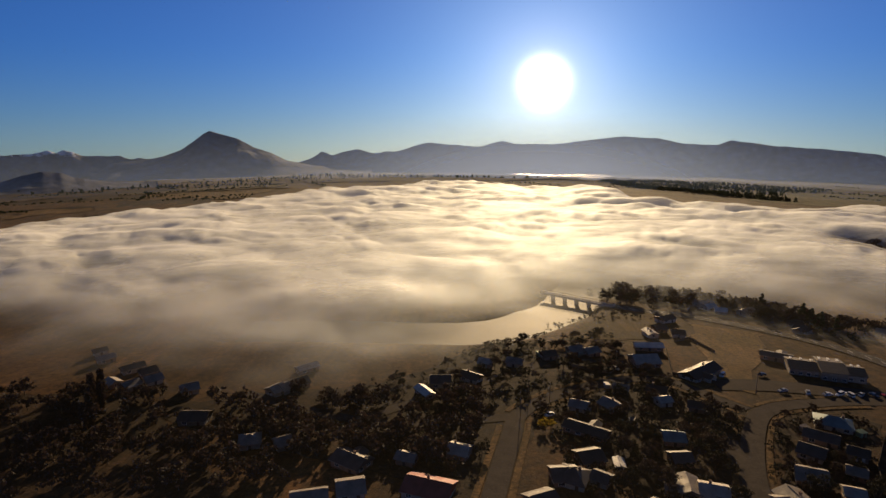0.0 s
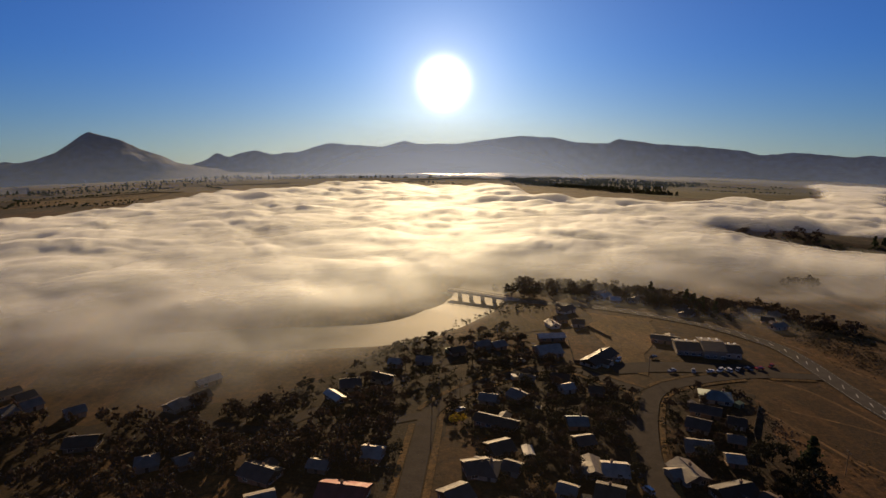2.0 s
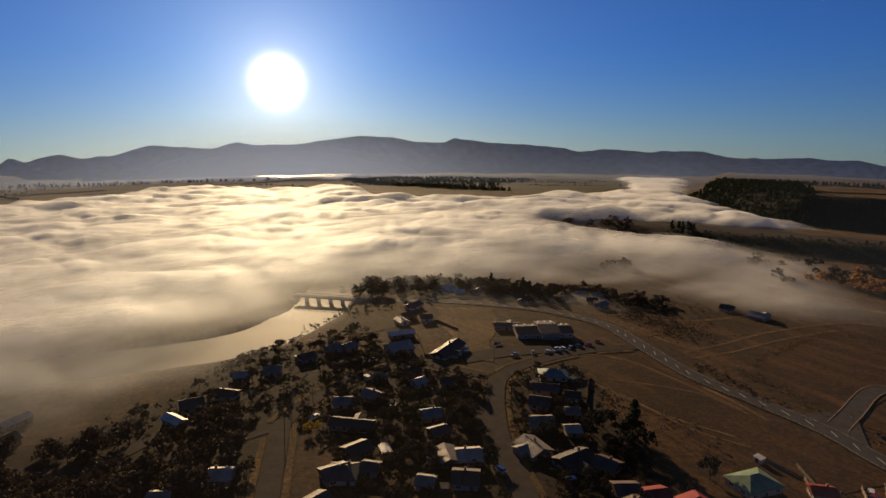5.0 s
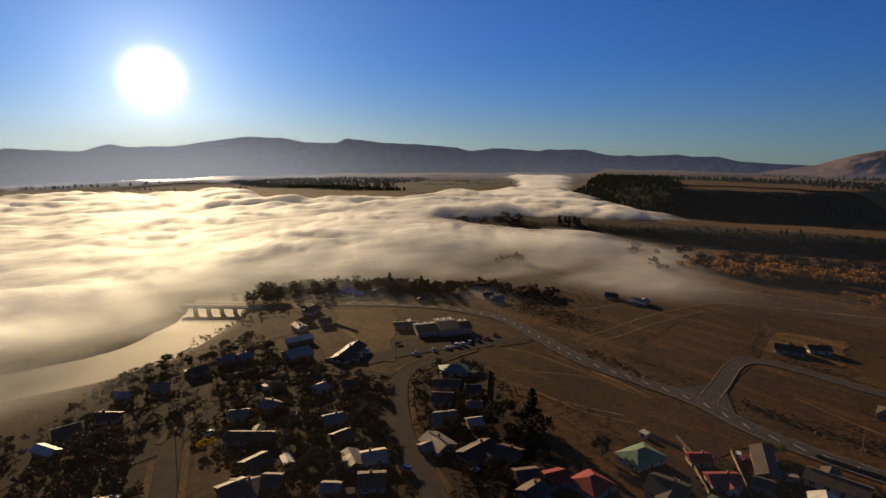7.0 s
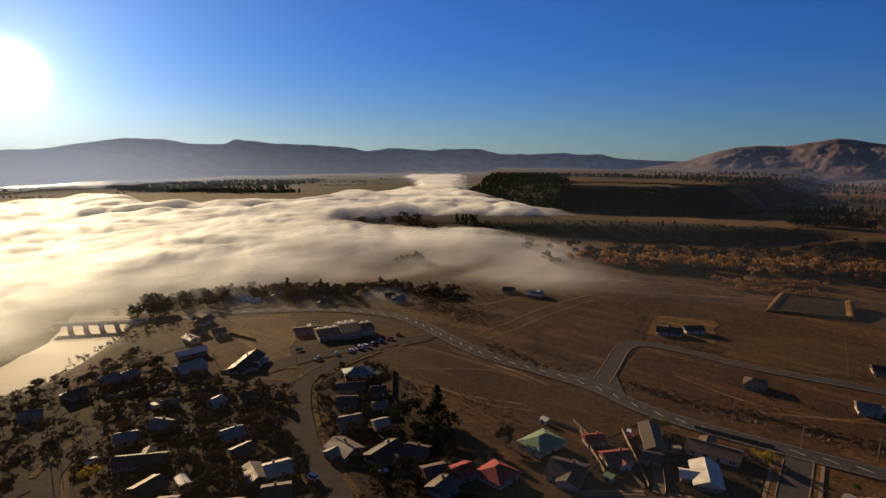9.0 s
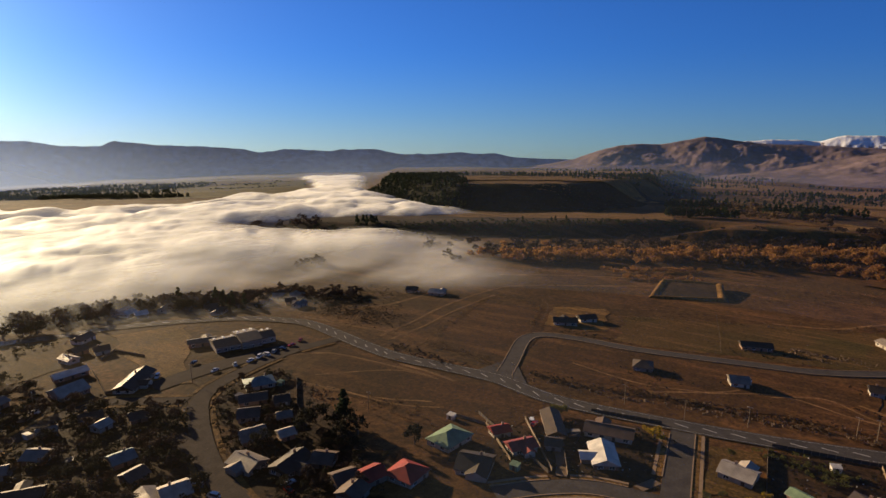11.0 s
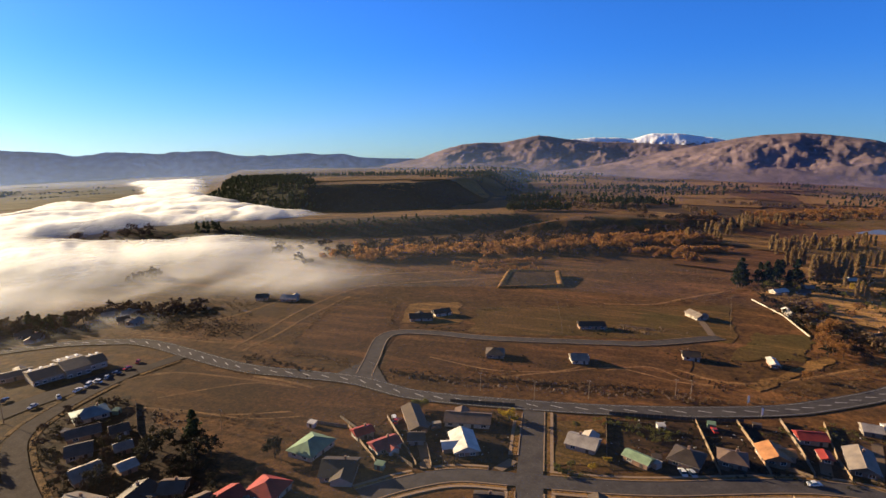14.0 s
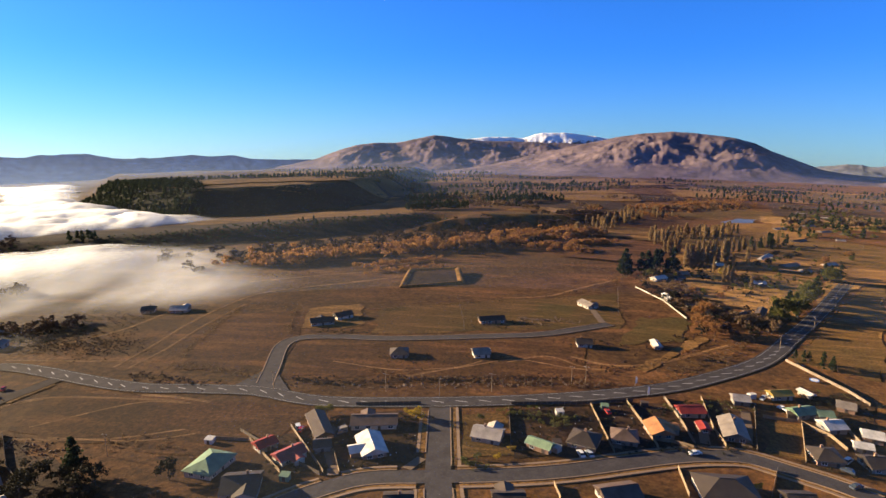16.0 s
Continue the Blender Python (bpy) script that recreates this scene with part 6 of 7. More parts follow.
# ---- vehicles ----
def car_model(name, colour, label, van=False):
    root = tagged(new(name), label, "car", "parked cars")
    paint = surface(name + "_paint", colour, 0.25, scale=1.0, vary=0.06, bump=0, specular=0.6)
    bm = bmesh.new()
    top = 1.1 if not van else 1.25
    solid(bm, [(-2.15, -0.86, 0.35), (2.15, -0.86, 0.35), (2.15, 0.86, 0.35), (-2.15, 0.86, 0.35), (-2.1, -0.84, 0.95), (2.1, -0.82, 0.8), (2.1, 0.82, 0.8), (-2.1, 0.84, 0.95), (0.9, -0.84, 0.98), (0.9, 0.84, 0.98)],
          [(3, 2, 1, 0), (0, 1, 5, 8, 4), (2, 3, 7, 9, 6), (1, 2, 6, 5), (3, 0, 4, 7), (4, 8, 9, 7), (8, 5, 6, 9)])
    bmesh.ops.bevel(bm, geom=list(bm.edges), offset=0.07, segments=2, affect="EDGES")
    part("body", bm, paint, root)
    bm = bmesh.new()
    r = 0.3 if van else 0.0
    solid(bm, [(-1.95 + (0 if van else 0.25), -0.8, 0.93), (1.0, -0.8, 0.93), (1.0, 0.8, 0.93), (-1.95 + (0 if van else 0.25), 0.8, 0.93), (-1.85 + (0 if van else 0.75), -0.62, 1.42 + r), (0.35 + r, -0.62, 1.42 + r), (0.35 + r, 0.62, 1.42 + r), (-1.85 + (0 if van else 0.75), 0.62, 1.42 + r)],
          [(0, 1, 5, 4), (1, 2, 6, 5), (2, 3, 7, 6), (3, 0, 4, 7)])
    part("cabin_glass", bm, M["glass"], root)
    bm = bmesh.new()
    box(bm, -1.87 + (0 if van else 0.75), 0.37 + r, -0.64, 0.64, 1.41 + r, 1.47 + r, bevel=0.02)
    part("cabin_roof", bm, paint, root)
    for u in (-1.35, 1.35):
        for v in (-0.8, 0.8):
            bm = bmesh.new()
            tube(bm, (u, v - 0.1, 0.32), (u, v + 0.1, 0.32), 0.32, 0.32, 12)
            part("tyre", bm, M["rubber"], root)
    return root


CARS = [car_model("hatchback", (0.7, 0.7, 0.7), "white hatchback parked by a house"), car_model("sedan", (0.05, 0.06, 0.08), "dark sedan parked on the asphalt"),
        car_model("van", (0.75, 0.76, 0.78), "white van parked in a driveway", True), car_model("red_car", (0.35, 0.03, 0.02), "red car parked on the asphalt"),
        car_model("silver_car", (0.4, 0.42, 0.45), "silver car parked on the asphalt")]
first = {0: (178.6, -11.6), 1: (178.2, -92.7), 2: (179.9, 87.8), 3: (214.9, -23.0), 4: (179.2, -14.3)}
for k, p in first.items():
    CARS[k].matrix_basis = pose(p[0], p[1], ground_z(*p) + (0.35 if k == 1 else 0.05), 0, 0, {0: 20, 1: -60, 2: 30, 3: 15, 4: 25}[k])
rng_cars = np.random.RandomState(8)
for k, p in enumerate(((177.5, 85.7), (177.7, 70.5), (187.6, -48.8), (234.7, -91.7), (244.1, -87.4), (195.1, -97.8), (187.9, -94.6), (274.8, 30.4), (146.0, 88.6), (99.7, 127.2), (97.2, 124.5), (83.2, 140.0), (85.2, 149.0), (145.8, 250.9), (144.7, 232.3), (154.6, 230.8), (162.5, 229.8), (167.8, 230.3), (171.9, 230.1), (177.4, 230.9), (182.7, 230.6), (188.8, 231.2), (197.0, 233.7),
                       (84.4, 151.5), (39.6, 202.6), (113.0, 252.8), (126.3, 248.3), (79.4, 253.8))):
    copy_thing(CARS[rng_cars.randint(5)], pose(p[0], p[1], ground_z(*p) + 0.3, 0, 0, rng_cars.uniform(0, 360)))


def trampoline(x, y):
    root = tagged(new("trampoline"), "round blue trampoline in a back garden", "trampoline")
    root.matrix_basis = pose(x, y, ground_z(x, y))
    blue = surface("blue_padding", (0.03, 0.2, 0.6), 0.5, scale=1.0, vary=0.1)
    bm = bmesh.new()
    tube(bm, (0, 0, 0.8), (0, 0, 0.9), 2.0, 2.0, 24)
    part("padding", bm, blue, root)
    bm = bmesh.new()
    tube(bm, (0, 0, 0.9), (0, 0, 0.92), 1.6, 1.6, 24)
    part("mat", bm, M["white_paint"], root)
    for k in range(6):
        bm = bmesh.new()
        a = k * math.pi / 3
        tube(bm, (1.8 * math.cos(a), 1.8 * math.sin(a), -0.1), (1.8 * math.cos(a), 1.8 * math.sin(a), 0.82), 0.04, 0.04, 6)
        part("leg", bm, M["steel"], root)


trampoline(*(272.7, -117.9))


# ---- planting ----
T_ROUND = [("bare_tree", tree_model("bare_tree", "round", 8.0, "bare", 1, "bare brown winter tree in the township"), 8.0),
           ("bare_tree", tree_model("bare_tree", "round", 7.0, "bare", 2, "bare twiggy winter tree among houses"), 7.0),
           ("evergreen_tree", tree_model("evergreen_tree", "round", 7.0, "shrub", 3, "dark evergreen tree in a garden"), 7.0),
           ("evergreen_tree", tree_model("evergreen_tree", "round", 8.0, "shrub", 4, "spreading dark evergreen tree by houses"), 8.0)]
T_PINE = [("pine_tree", tree_model("pine_tree", "conifer", 14.0, "pine", 5, "tall dark green conifer tree"), 14.0),
          ("pine_tree", tree_model("pine_tree", "conifer", 12.0, "pine", 6, "dark green conifer with pointed top"), 12.0)]
T_POPLAR = [("poplar_tree", tree_model("poplar_tree", "poplar", 18.0, "poplar", 7, "tall narrow leafless poplar tree"), 18.0)]
T_GOLD = [("golden_tree", tree_model("golden_tree", "round", 6.0, "gold", 9, "small yellow-leaved tree in a garden"), 6.0)]
T_WILLOW = [("willow_tree", tree_model("willow_tree", "round", 9.0, "willow", 10, "spreading willow with orange twigs"), 9.0)]
T_GREEN = [("roadside_tree", tree_model("roadside_tree", "round", 7.0, "green_shrub", 11, "olive-green tree beside the highway"), 7.0)]
for models, spots in ((T_ROUND, ((102.3, 207.3), (62.7, 160.9), (131.3, 153.4), (110.5, 153.5))), (T_PINE, ((138.5, 142.8), (209.4, 371.4))), (T_POPLAR, ((567.2, -123.0),)), (T_GOLD, ((194.2, 47.9),)), (T_WILLOW, ((336.4, -86.9),)), (T_GREEN, ((394.5, -149.9),))):
    for (n, model, h), p in zip(models, spots):
        first_place(model, *p)

TOWN_WEST = ((37.6, 175.5), (29.3, 216.8), (83.2, 265.3), (120.0, 214.5), (96.1, 166.3), (82.2, 119.4), (40.0, 128.1))
TOWN_BANK = ((-59.2, 222.9), (-14.6, 245.3), (46.2, 309.6), (99.4, 310.4), (80.3, 250.6), (22.2, 214.3), (8.6, 155.6), (-27.5, 165.2))
CORNER = ((131.0, 215.5), (164.8, 206.0), (134.2, 163.8), (128.5, 143.9), (129.9, 106.1), (109.1, 98.0), (84.8, 117.6), (102.6, 173.2))
plant(T_ROUND, scatter(TOWN_WEST, 95, 3.2, 7, 101, 0.8), 1)
plant(T_ROUND, scatter(TOWN_BANK, 75, 3.5, 7.5, 102, 0.8), 2)
plant(T_ROUND, scatter(CORNER, 45, 2.5, 6, 103, 0.7), 3)
plant(T_ROUND[2:], [(*p, h) for p, h in zip(((135.3, 132.9), (141.1, 112.1), (129.2, 134.2), (126.4, 150.9), (133.0, 152.2), (137.8, 140.5), (134.4, 144.4)), (9, 8, 8, 9, 10, 8, 7))], 4)
plant(T_PINE, along(((222.4, 354.3), (226.2, 324.8)), 8, 3, 8, 13, 104), 5)
plant(T_PINE, along(((492.8, -55.8), (521.1, -83.4), (516.4, -101.3)), 12, 5, 13, 24, 105), 6)
plant(T_PINE[:1] + T_GREEN + T_GREEN, along(((375.6, -135.1), (417.6, -163.0), (483.2, -201.8), (557.8, -246.0)), 40, 3, 9, 15, 106), 7)
plant(T_PINE, along(((301.4, -123.6), (289.5, -136.3)), 8, 2, 5, 8, 107), 8)
plant(T_POPLAR, along(((562.7, -119.5), (598.3, -164.1)), 26, 3, 17, 24, 108), 9)
plant(T_POPLAR, along(((627.9, -115.1), (641.8, -131.7)), 9, 3, 15, 20, 109), 10)
plant(T_POPLAR, along(((643.5, -161.8), (679.1, -210.3)), 18, 5, 13, 19, 1091), 101)
plant(T_POPLAR + T_PINE[:1], along(((710.3, -227.5), (736.4, -257.1)), 12, 5, 12, 18, 1092), 102)
plant(T_POPLAR, along(((491.2, -136.9), (497.3, -141.8)), 4, 2, 12, 16, 1093), 103)
plant(T_GOLD, [(*p, h) for p, h in zip(((193.2, 45.5), (197.1, 51.4), (169.4, 14.9), (176.0, 10.9), (169.0, -62.1), (35.5, 192.2), (38.8, 192.8)), (4, 3.5, 3, 3, 3.5, 5, 4))], 11)
plant(T_WILLOW, [(*p, h) for p, h in zip(((343.8, -85.5), (332.0, -90.3), (497.8, -146.0), (291.1, -66.3)), (12, 10, 9, 5))], 12)
plant(T_GREEN, [(*p, h) for p, h in zip(((191.5, 84.6), (192.0, 81.4), (163.0, 23.1), (164.8, 25.2), (168.1, 21.1), (197.4, 23.9)), (5, 5, 3, 3, 3, 3.5))], 13)
plant(T_ROUND, along(((114.8, 385.2), (141.8, 377.3), (186.5, 369.0), (209.7, 345.8), (248.1, 329.1)), 46, 4, 6, 11, 110), 14)
plant(T_ROUND, along(((426.3, -82.0), (396.0, -95.8), (338.0, -93.9), (370.0, -118.6)), 24, 7, 4, 9, 111), 15)

FOLDED = ((-93.0, 218.3), (-69.4, 226.8), (-15.7, 216.7), (14.7, 228.6), (8.9, 158.7), (-48.2, 172.8))
wood("garden_shrubs", "shrub", "dark garden shrubs among the houses", scatter(TOWN_WEST, 420, 1.2, 3.6, 120, 0.3) + scatter(CORNER, 220, 1, 3, 121, 0.3) + scatter(TOWN_BANK, 300, 1.2, 3.5, 122, 0.3), "round", 20, 4, 0.8)
wood("mill_trees", "bare", "dark bare trees in the misty gardens", scatter(FOLDED, 150, 4, 9, 123, 1.0), "round", 21, 8, 0.7)
wood("garden_bushes", "green_shrub", "low bushes in the gardens", along(((204.7, 13.0), (203.3, -3.8), (196.9, -6.8)), 60, 3, 1.2, 2.6, 124) + along(((214.0, -28.1), (259.6, -125.7)), 40, 5, 1, 2.2, 125) + along(((166.7, 28.2), (163.4, 17.8)), 18, 2, 1, 2, 126), "round", 22, 5, 0.8)
wood("willow_belt", "willow", "belt of orange and brown willows along the stream", along(((482.2, 272.9), (538.3, 213.3), (591.9, 141.5), (681.3, 41.3), (777.0, -41.9)), 430, 17, 6, 14, 130) + along(((628.4, 22.1), (612.2, -39.8)), 46, 8, 6, 11, 131) + along(((463.4, 152.6), (500.0, 99.3)), 40, 5, 3, 5, 132), "round", 23, 15, 0.6)
wood("willow_shade", "bare", "brown bare willows behind the belt", along(((493.6, 326.0), (580.2, 230.1), (684.6, 131.8), (812.4, 18.3), (976.5, -91.6)), 330, 26, 6, 13, 133) + along(((589.9, 85.6), (667.7, 24.0)), 60, 15, 5, 10, 134), "round", 24, 14, 0.6)
wood("valley_poplars", "poplar", "pale poplars scattered in the valley", along(((767.3, -30.3), (963.0, -116.9), (1099.9, -180.2)), 60, 16, 10, 18, 135) + along(((713.9, -111.7), (821.5, -185.3)), 30, 14, 10, 18, 136) + along(((760.9, -172.2), (879.8, -250.6)), 30, 12, 10, 18, 137), "poplar", 25, 6, 0.9)


def on_bluff(count, b0, b1, q0, q1, h0, h1, seed):
    """Spots on the bluff's face, between two bearings."""
    rng = np.random.RandomState(seed)
    x, y = rng.uniform(830, 2060, count * 40), rng.uniform(300, 1060, count * 40)
    q, way = depth_in(x, y, BLUFF), np.degrees(np.arctan2(x, y))
    k = np.flatnonzero((q > q0) & (q < q1) & (way > b0) & (way < b1))[:count]
    return list(zip(x[k].tolist(), y[k].tolist(), rng.uniform(h0, h1, len(k)).tolist()))


wood("bluff_scrub", "pine", "dense dark scrub on the bluff's face", on_bluff(1900, 40, 80, -5, 70, 2, 4.5, 140), "round", 26, 3, 1.1)
wood("bluff_end_pines", "pine", "tall pines on the bluff's steep end", on_bluff(420, 42, 57, 0, 130, 8, 15, 1401), "conifer", 261, 5, 1.1)
wood("bluff_pines", "pine", "dark pine wood on the bluff's rim", scatter(((948.0, 853.2), (1351.5, 1177.5), (1569.4, 1096.0), (1001.9, 658.6), (737.8, 581.0), (667.7, 589.0)), 420, 9, 16, 141) + along(((1542.4, 1211.6), (1657.7, 854.6), (1737.1, 512.8)), 240, 40, 8, 14, 139), "conifer", 38, 5, 1.2)
wood("scarp_scrub", "pine", "dark scrub on the terrace scarp", along(((489.1, 608.7), (578.4, 458.0), (670.5, 345.4), (798.6, 232.5), (871.8, 177.6)), 1000, 15, 1.5, 4.5, 142), "round", 27, 4, 1.0)
wood("scarp_pines", "pine", "dark conifers on the terrace edge", along(((563.2, 532.5), (568.5, 518.2)), 8, 6, 9, 14, 143) + along(((660.4, 373.5), (754.2, 267.1)), 9, 9, 5, 12, 144), "conifer", 39, 6, 1.0)
wood("shelter_belts", "pine", "dark pine shelter belts between fields", along(((972.0, 245.2), (1053.1, 158.3)), 60, 8, 12, 18, 145) + along(((1258.0, 318.9), (1373.4, 233.0)), 50, 8, 12, 20, 146) + along(((1242.6, 134.2), (1358.4, 15.7)), 80, 22, 10, 20, 147) + along(((1917.6, 766.3), (2439.2, 270.8)), 90, 50, 12, 20, 148) + along(((1913.5, 116.2), (2305.9, -184.8)), 90, 50, 10, 20, 149) + along(((2832.5, 1040.9), (3580.2, 401.2)), 110, 80, 12, 22, 150), "conifer", 28, 4, 1.1)
wood("plain_woods", "pine", "dark plantations on the hazy plain", along(((722, 2615), (697, 2005), (790, 1720), (905, 1525)), 760, 14, 9, 13, 151) + scatter(((722, 2615), (697, 2005), (898, 1540), (1120, 1930), (1500, 2250), (1000, 2750)), 1100, 8, 12, 158) + along(((-726.7, 3282.0), (-128.8, 3017.2), (333.6, 2795.5)), 200, 90, 10, 18, 152) + along(((-1305.1, 1968.0), (-884.6, 2261.7), (-698.6, 3082.3)), 160, 90, 8, 16, 153), "conifer", 29, 3, 1.4)
wood("fog_trees", "bare", "treetops standing out of the fog", along(((336.2, 397.6), (357.5, 390.8)), 6, 4, 8, 13, 154) + along(((396.0, 609.3), (529.5, 590.9)), 50, 20, 9, 14, 155) + along(((-128.5, 607.3), (-65.3, 577.5)), 26, 14, 11, 16, 156), "round", 30, 8, 0.7)
wood("roadside_scrub", "bare", "scrub along the paddock edges", along(((222.7, 118.3), (228.8, 71.7), (240.1, 24.1), (251.3, -22.2)), 150, 1.6, 0.6, 1.6, 157) + along(((220.6, 186.9), (212.4, 142.5)), 70, 2, 0.6, 1.6, 158) + along(((257.2, 283.7), (257.5, 250.2), (253.9, 220.2)), 620, 9, 0.4, 1.3, 159) + along(((251.3, -22.2), (300.8, -50.9), (332.8, -82.3)), 60, 3, 0.6, 1.8, 160), "round", 31, 3, 1.1)


def hedgerows(b0, b1, d0, d1, count, seed):
    """Lines of trees between the far fields."""
    rng = np.random.RandomState(seed)
    out = []
    for k in range(count):
        b, d = radians(rng.uniform(b0, b1)), d0 * (d1 / d0) ** rng.uniform(0, 1)
        c = Vector((d * math.sin(b), d * math.cos(b)))
        turn = rng.uniform(-0.5, 0.5) + (1.57 if rng.rand() < 0.2 else 0)
        r = Vector((math.cos(b + turn), -math.sin(b + turn)))
        n = rng.randint(8, 26)
        for j in range(n):
            p = c + r * (j - n / 2) * 11 + Vector((rng.normal(0, 3), rng.normal(0, 3)))
            out.append((p.x, p.y, rng.uniform(7, 16)))
    return out


wood("far_hedgerows", "pine", "dark hedgerows between far fields", hedgerows(62, 122, 1500, 3200, 60, 171), "conifer", 41, 3, 1.5)
wood("far_bare_hedges", "tan_twigs", "brown bare hedges between far fields", hedgerows(80, 122, 1100, 2800, 30, 172), "round", 42, 4, 1.3)
wood("plain_hedgerows", "pine", "dark hedgerows on the misty plain", [(x, y, h * 0.55) for x, y, h in hedgerows(-46, 46, 2150, 3300, 60, 173) + hedgerows(-46, -16, 1500, 2300, 14, 174)], "round", 43, 3, 1.6)

VILLAGE = ((473.3, -67.8), (564.5, -115.0), (712.7, -229.0), (753.9, -328.3), (634.1, -303.6), (380.2, -146.5), (345.4, -110.3), (377.1, -93.0))
plant(T_ROUND + T_GREEN + T_WILLOW, scatter(VILLAGE, 45, 4, 9, 180, 1.5), 30)
wood("village_shrubs", "shrub", "shrubs round the village houses", scatter(VILLAGE, 240, 1.2, 4, 181, 0.5) + along(((462.8, -68.5), (418.9, -79.8), (378.5, -88.2)), 60, 4, 2, 6, 182), "round", 50, 5, 0.8)
HILLSIDE = ((803.5, -276.9), (1169.7, -427.0), (1412.3, -581.6), (1096.7, -547.8), (877.7, -441.2), (838.8, -357.1))
wood("hillside_trees", "green_shrub", "green garden trees on the village slope", scatter(HILLSIDE, 150, 4, 10, 183, 1.0), "round", 51, 6, 0.8)
wood("hillside_pines", "pine", "dark conifers on the village slope", scatter(HILLSIDE, 45, 8, 15, 184, 1.0), "conifer", 52, 5, 1.0)
wood("stream_willows", "willow", "orange willows along the far stream", along(((1014.9, -92.0), (1184.6, -232.6), (2060.1, -743.4)), 200, 34, 6, 12, 185) + along(((1174.5, -167.9), (1274.6, -257.2), (1439.1, -383.8)), 160, 22, 7, 13, 187) + along(((1625.6, -615.3), (2396.7, -1180.6)), 90, 60, 6, 12, 186), "round", 53, 7, 0.9)
wood("paddock_edges", "tan_twigs", "brown scrub on the paddock boundaries", along(((227.9, 175.9), (334.9, 199.5), (341.8, 165.1)), 90, 1.2, 0.6, 1.5, 190) + along(((339.1, 163.9), (289.8, 142.5)), 30, 1.0, 0.8, 1.8, 191) + along(((340.0, 118.1), (408.3, -9.5), (458.4, -53.2)), 120, 2.2, 0.5, 1.6, 192)
     + along(((435.5, 249.3), (474.6, 133.0), (540.4, -36.6)), 160, 7, 0.8, 2.6, 193) + along(((182.5, 219.6), (201.2, 204.9), (201.7, 147.7)), 50, 3, 0.4, 1.0, 194) + along(((160.9, 154.9), (160.6, 129.5), (150.1, 105.9)), 60, 4, 0.5, 1.4, 195)
     + along(((266.4, -53.5), (310.5, -94.7), (350.3, -126.9)), 110, 4, 0.6, 2.0, 196), "round", 54, 3, 1.1)
wood("yard_bushes", "shrub", "low bushes and clutter in back yards", along(((188.3, 73.3), (193.2, 45.5)), 30, 3, 0.8, 2, 200) + along(((211.5, -17.5), (184.1, -25.0)), 30, 4, 0.8, 2, 201) + along(((191.0, -36.8), (199.3, -69.7)), 40, 3, 0.6, 1.6, 202) + along(((251.9, -98.7), (242.8, -126.6)), 60, 5, 0.8, 2.2, 203) + along(((152.3, 80.5), (153.9, 69.9)), 40, 3, 0.8, 1.8, 204), "round", 55, 4, 1.0)


# ---- rubble and yard clutter ----
def rubble(name, label, spots, seed, material="concrete"):
    """Heaps of stones and timber: lumpy pieces in one sheet of stuff."""
    rng = np.random.RandomState(seed)
    bm = bmesh.new()
    for x, y, k in spots:
        r = bmesh.ops.create_icosphere(bm, subdivisions=1, radius=k * rng.uniform(0.35, 0.8))
        m = pose(x, y, ground_z(x, y) + 0.2, *rng.uniform(0, 360, 3)) @ Matrix.Diagonal((rng.uniform(0.6, 1.6), rng.uniform(0.5, 1.1), rng.uniform(0.3, 0.7), 1))
        bmesh.ops.transform(bm, matrix=m, verts=r["verts"])
    tagged(link_mesh(name, bm, M[material]), label, "rubble", kind="stuff")


rubble("rubble_heap", "pale rubble and stones dumped at the field's edge", along(((155.3, 186.6), (152.6, 172.4), (149.5, 162.9)), 110, 2.2, 0.4, 1.0, 210) + along(((129.5, 139.7), (129.7, 134.7)), 20, 2, 0.4, 0.9, 211), 212, "gravel")
rubble("spoil_heaps", "low earth and stone heaps along the road edge", along(((219.1, 110.9), (224.1, 65.2), (233.6, 23.3), (242.9, -17.3)), 150, 1.8, 0.5, 1.1, 213) + along(((215.2, 182.5), (207.6, 139.3)), 60, 1.6, 0.4, 0.9, 214), 215, "gravel")


def garden_shed(x, y, rot, key):
    root = tagged(new("garden_shed"), f"small {ROOF_WORDS[key]} metal garden shed", "shed", "garden sheds")
    root.matrix_basis = pose(x, y, ground_z(x, y), 0, 0, rot)
    bm = bmesh.new()
    box(bm, -1.4, 1.4, -1.1, 1.1, -0.4, 1.9)
    part("wall", bm, M["roof_" + key], root)
    bm = bmesh.new()
    solid(bm, [(-1.55, -1.25, 1.86), (1.55, -1.25, 1.86), (1.55, 1.25, 2.2), (-1.55, 1.25, 2.2), (-1.55, -1.25, 1.94), (1.55, -1.25, 1.94), (1.55, 1.25, 2.28), (-1.55, 1.25, 2.28)],
          [(3, 2, 1, 0), (4, 5, 6, 7), (0, 1, 5, 4), (1, 2, 6, 5), (2, 3, 7, 6), (3, 0, 4, 7)])
    part("roof", bm, M["roof_" + key], root)
    shared("door", DOOR, root, pose(0, -1.14, 0.0) @ Matrix.Diagonal((1, 1, 0.86, 1)))


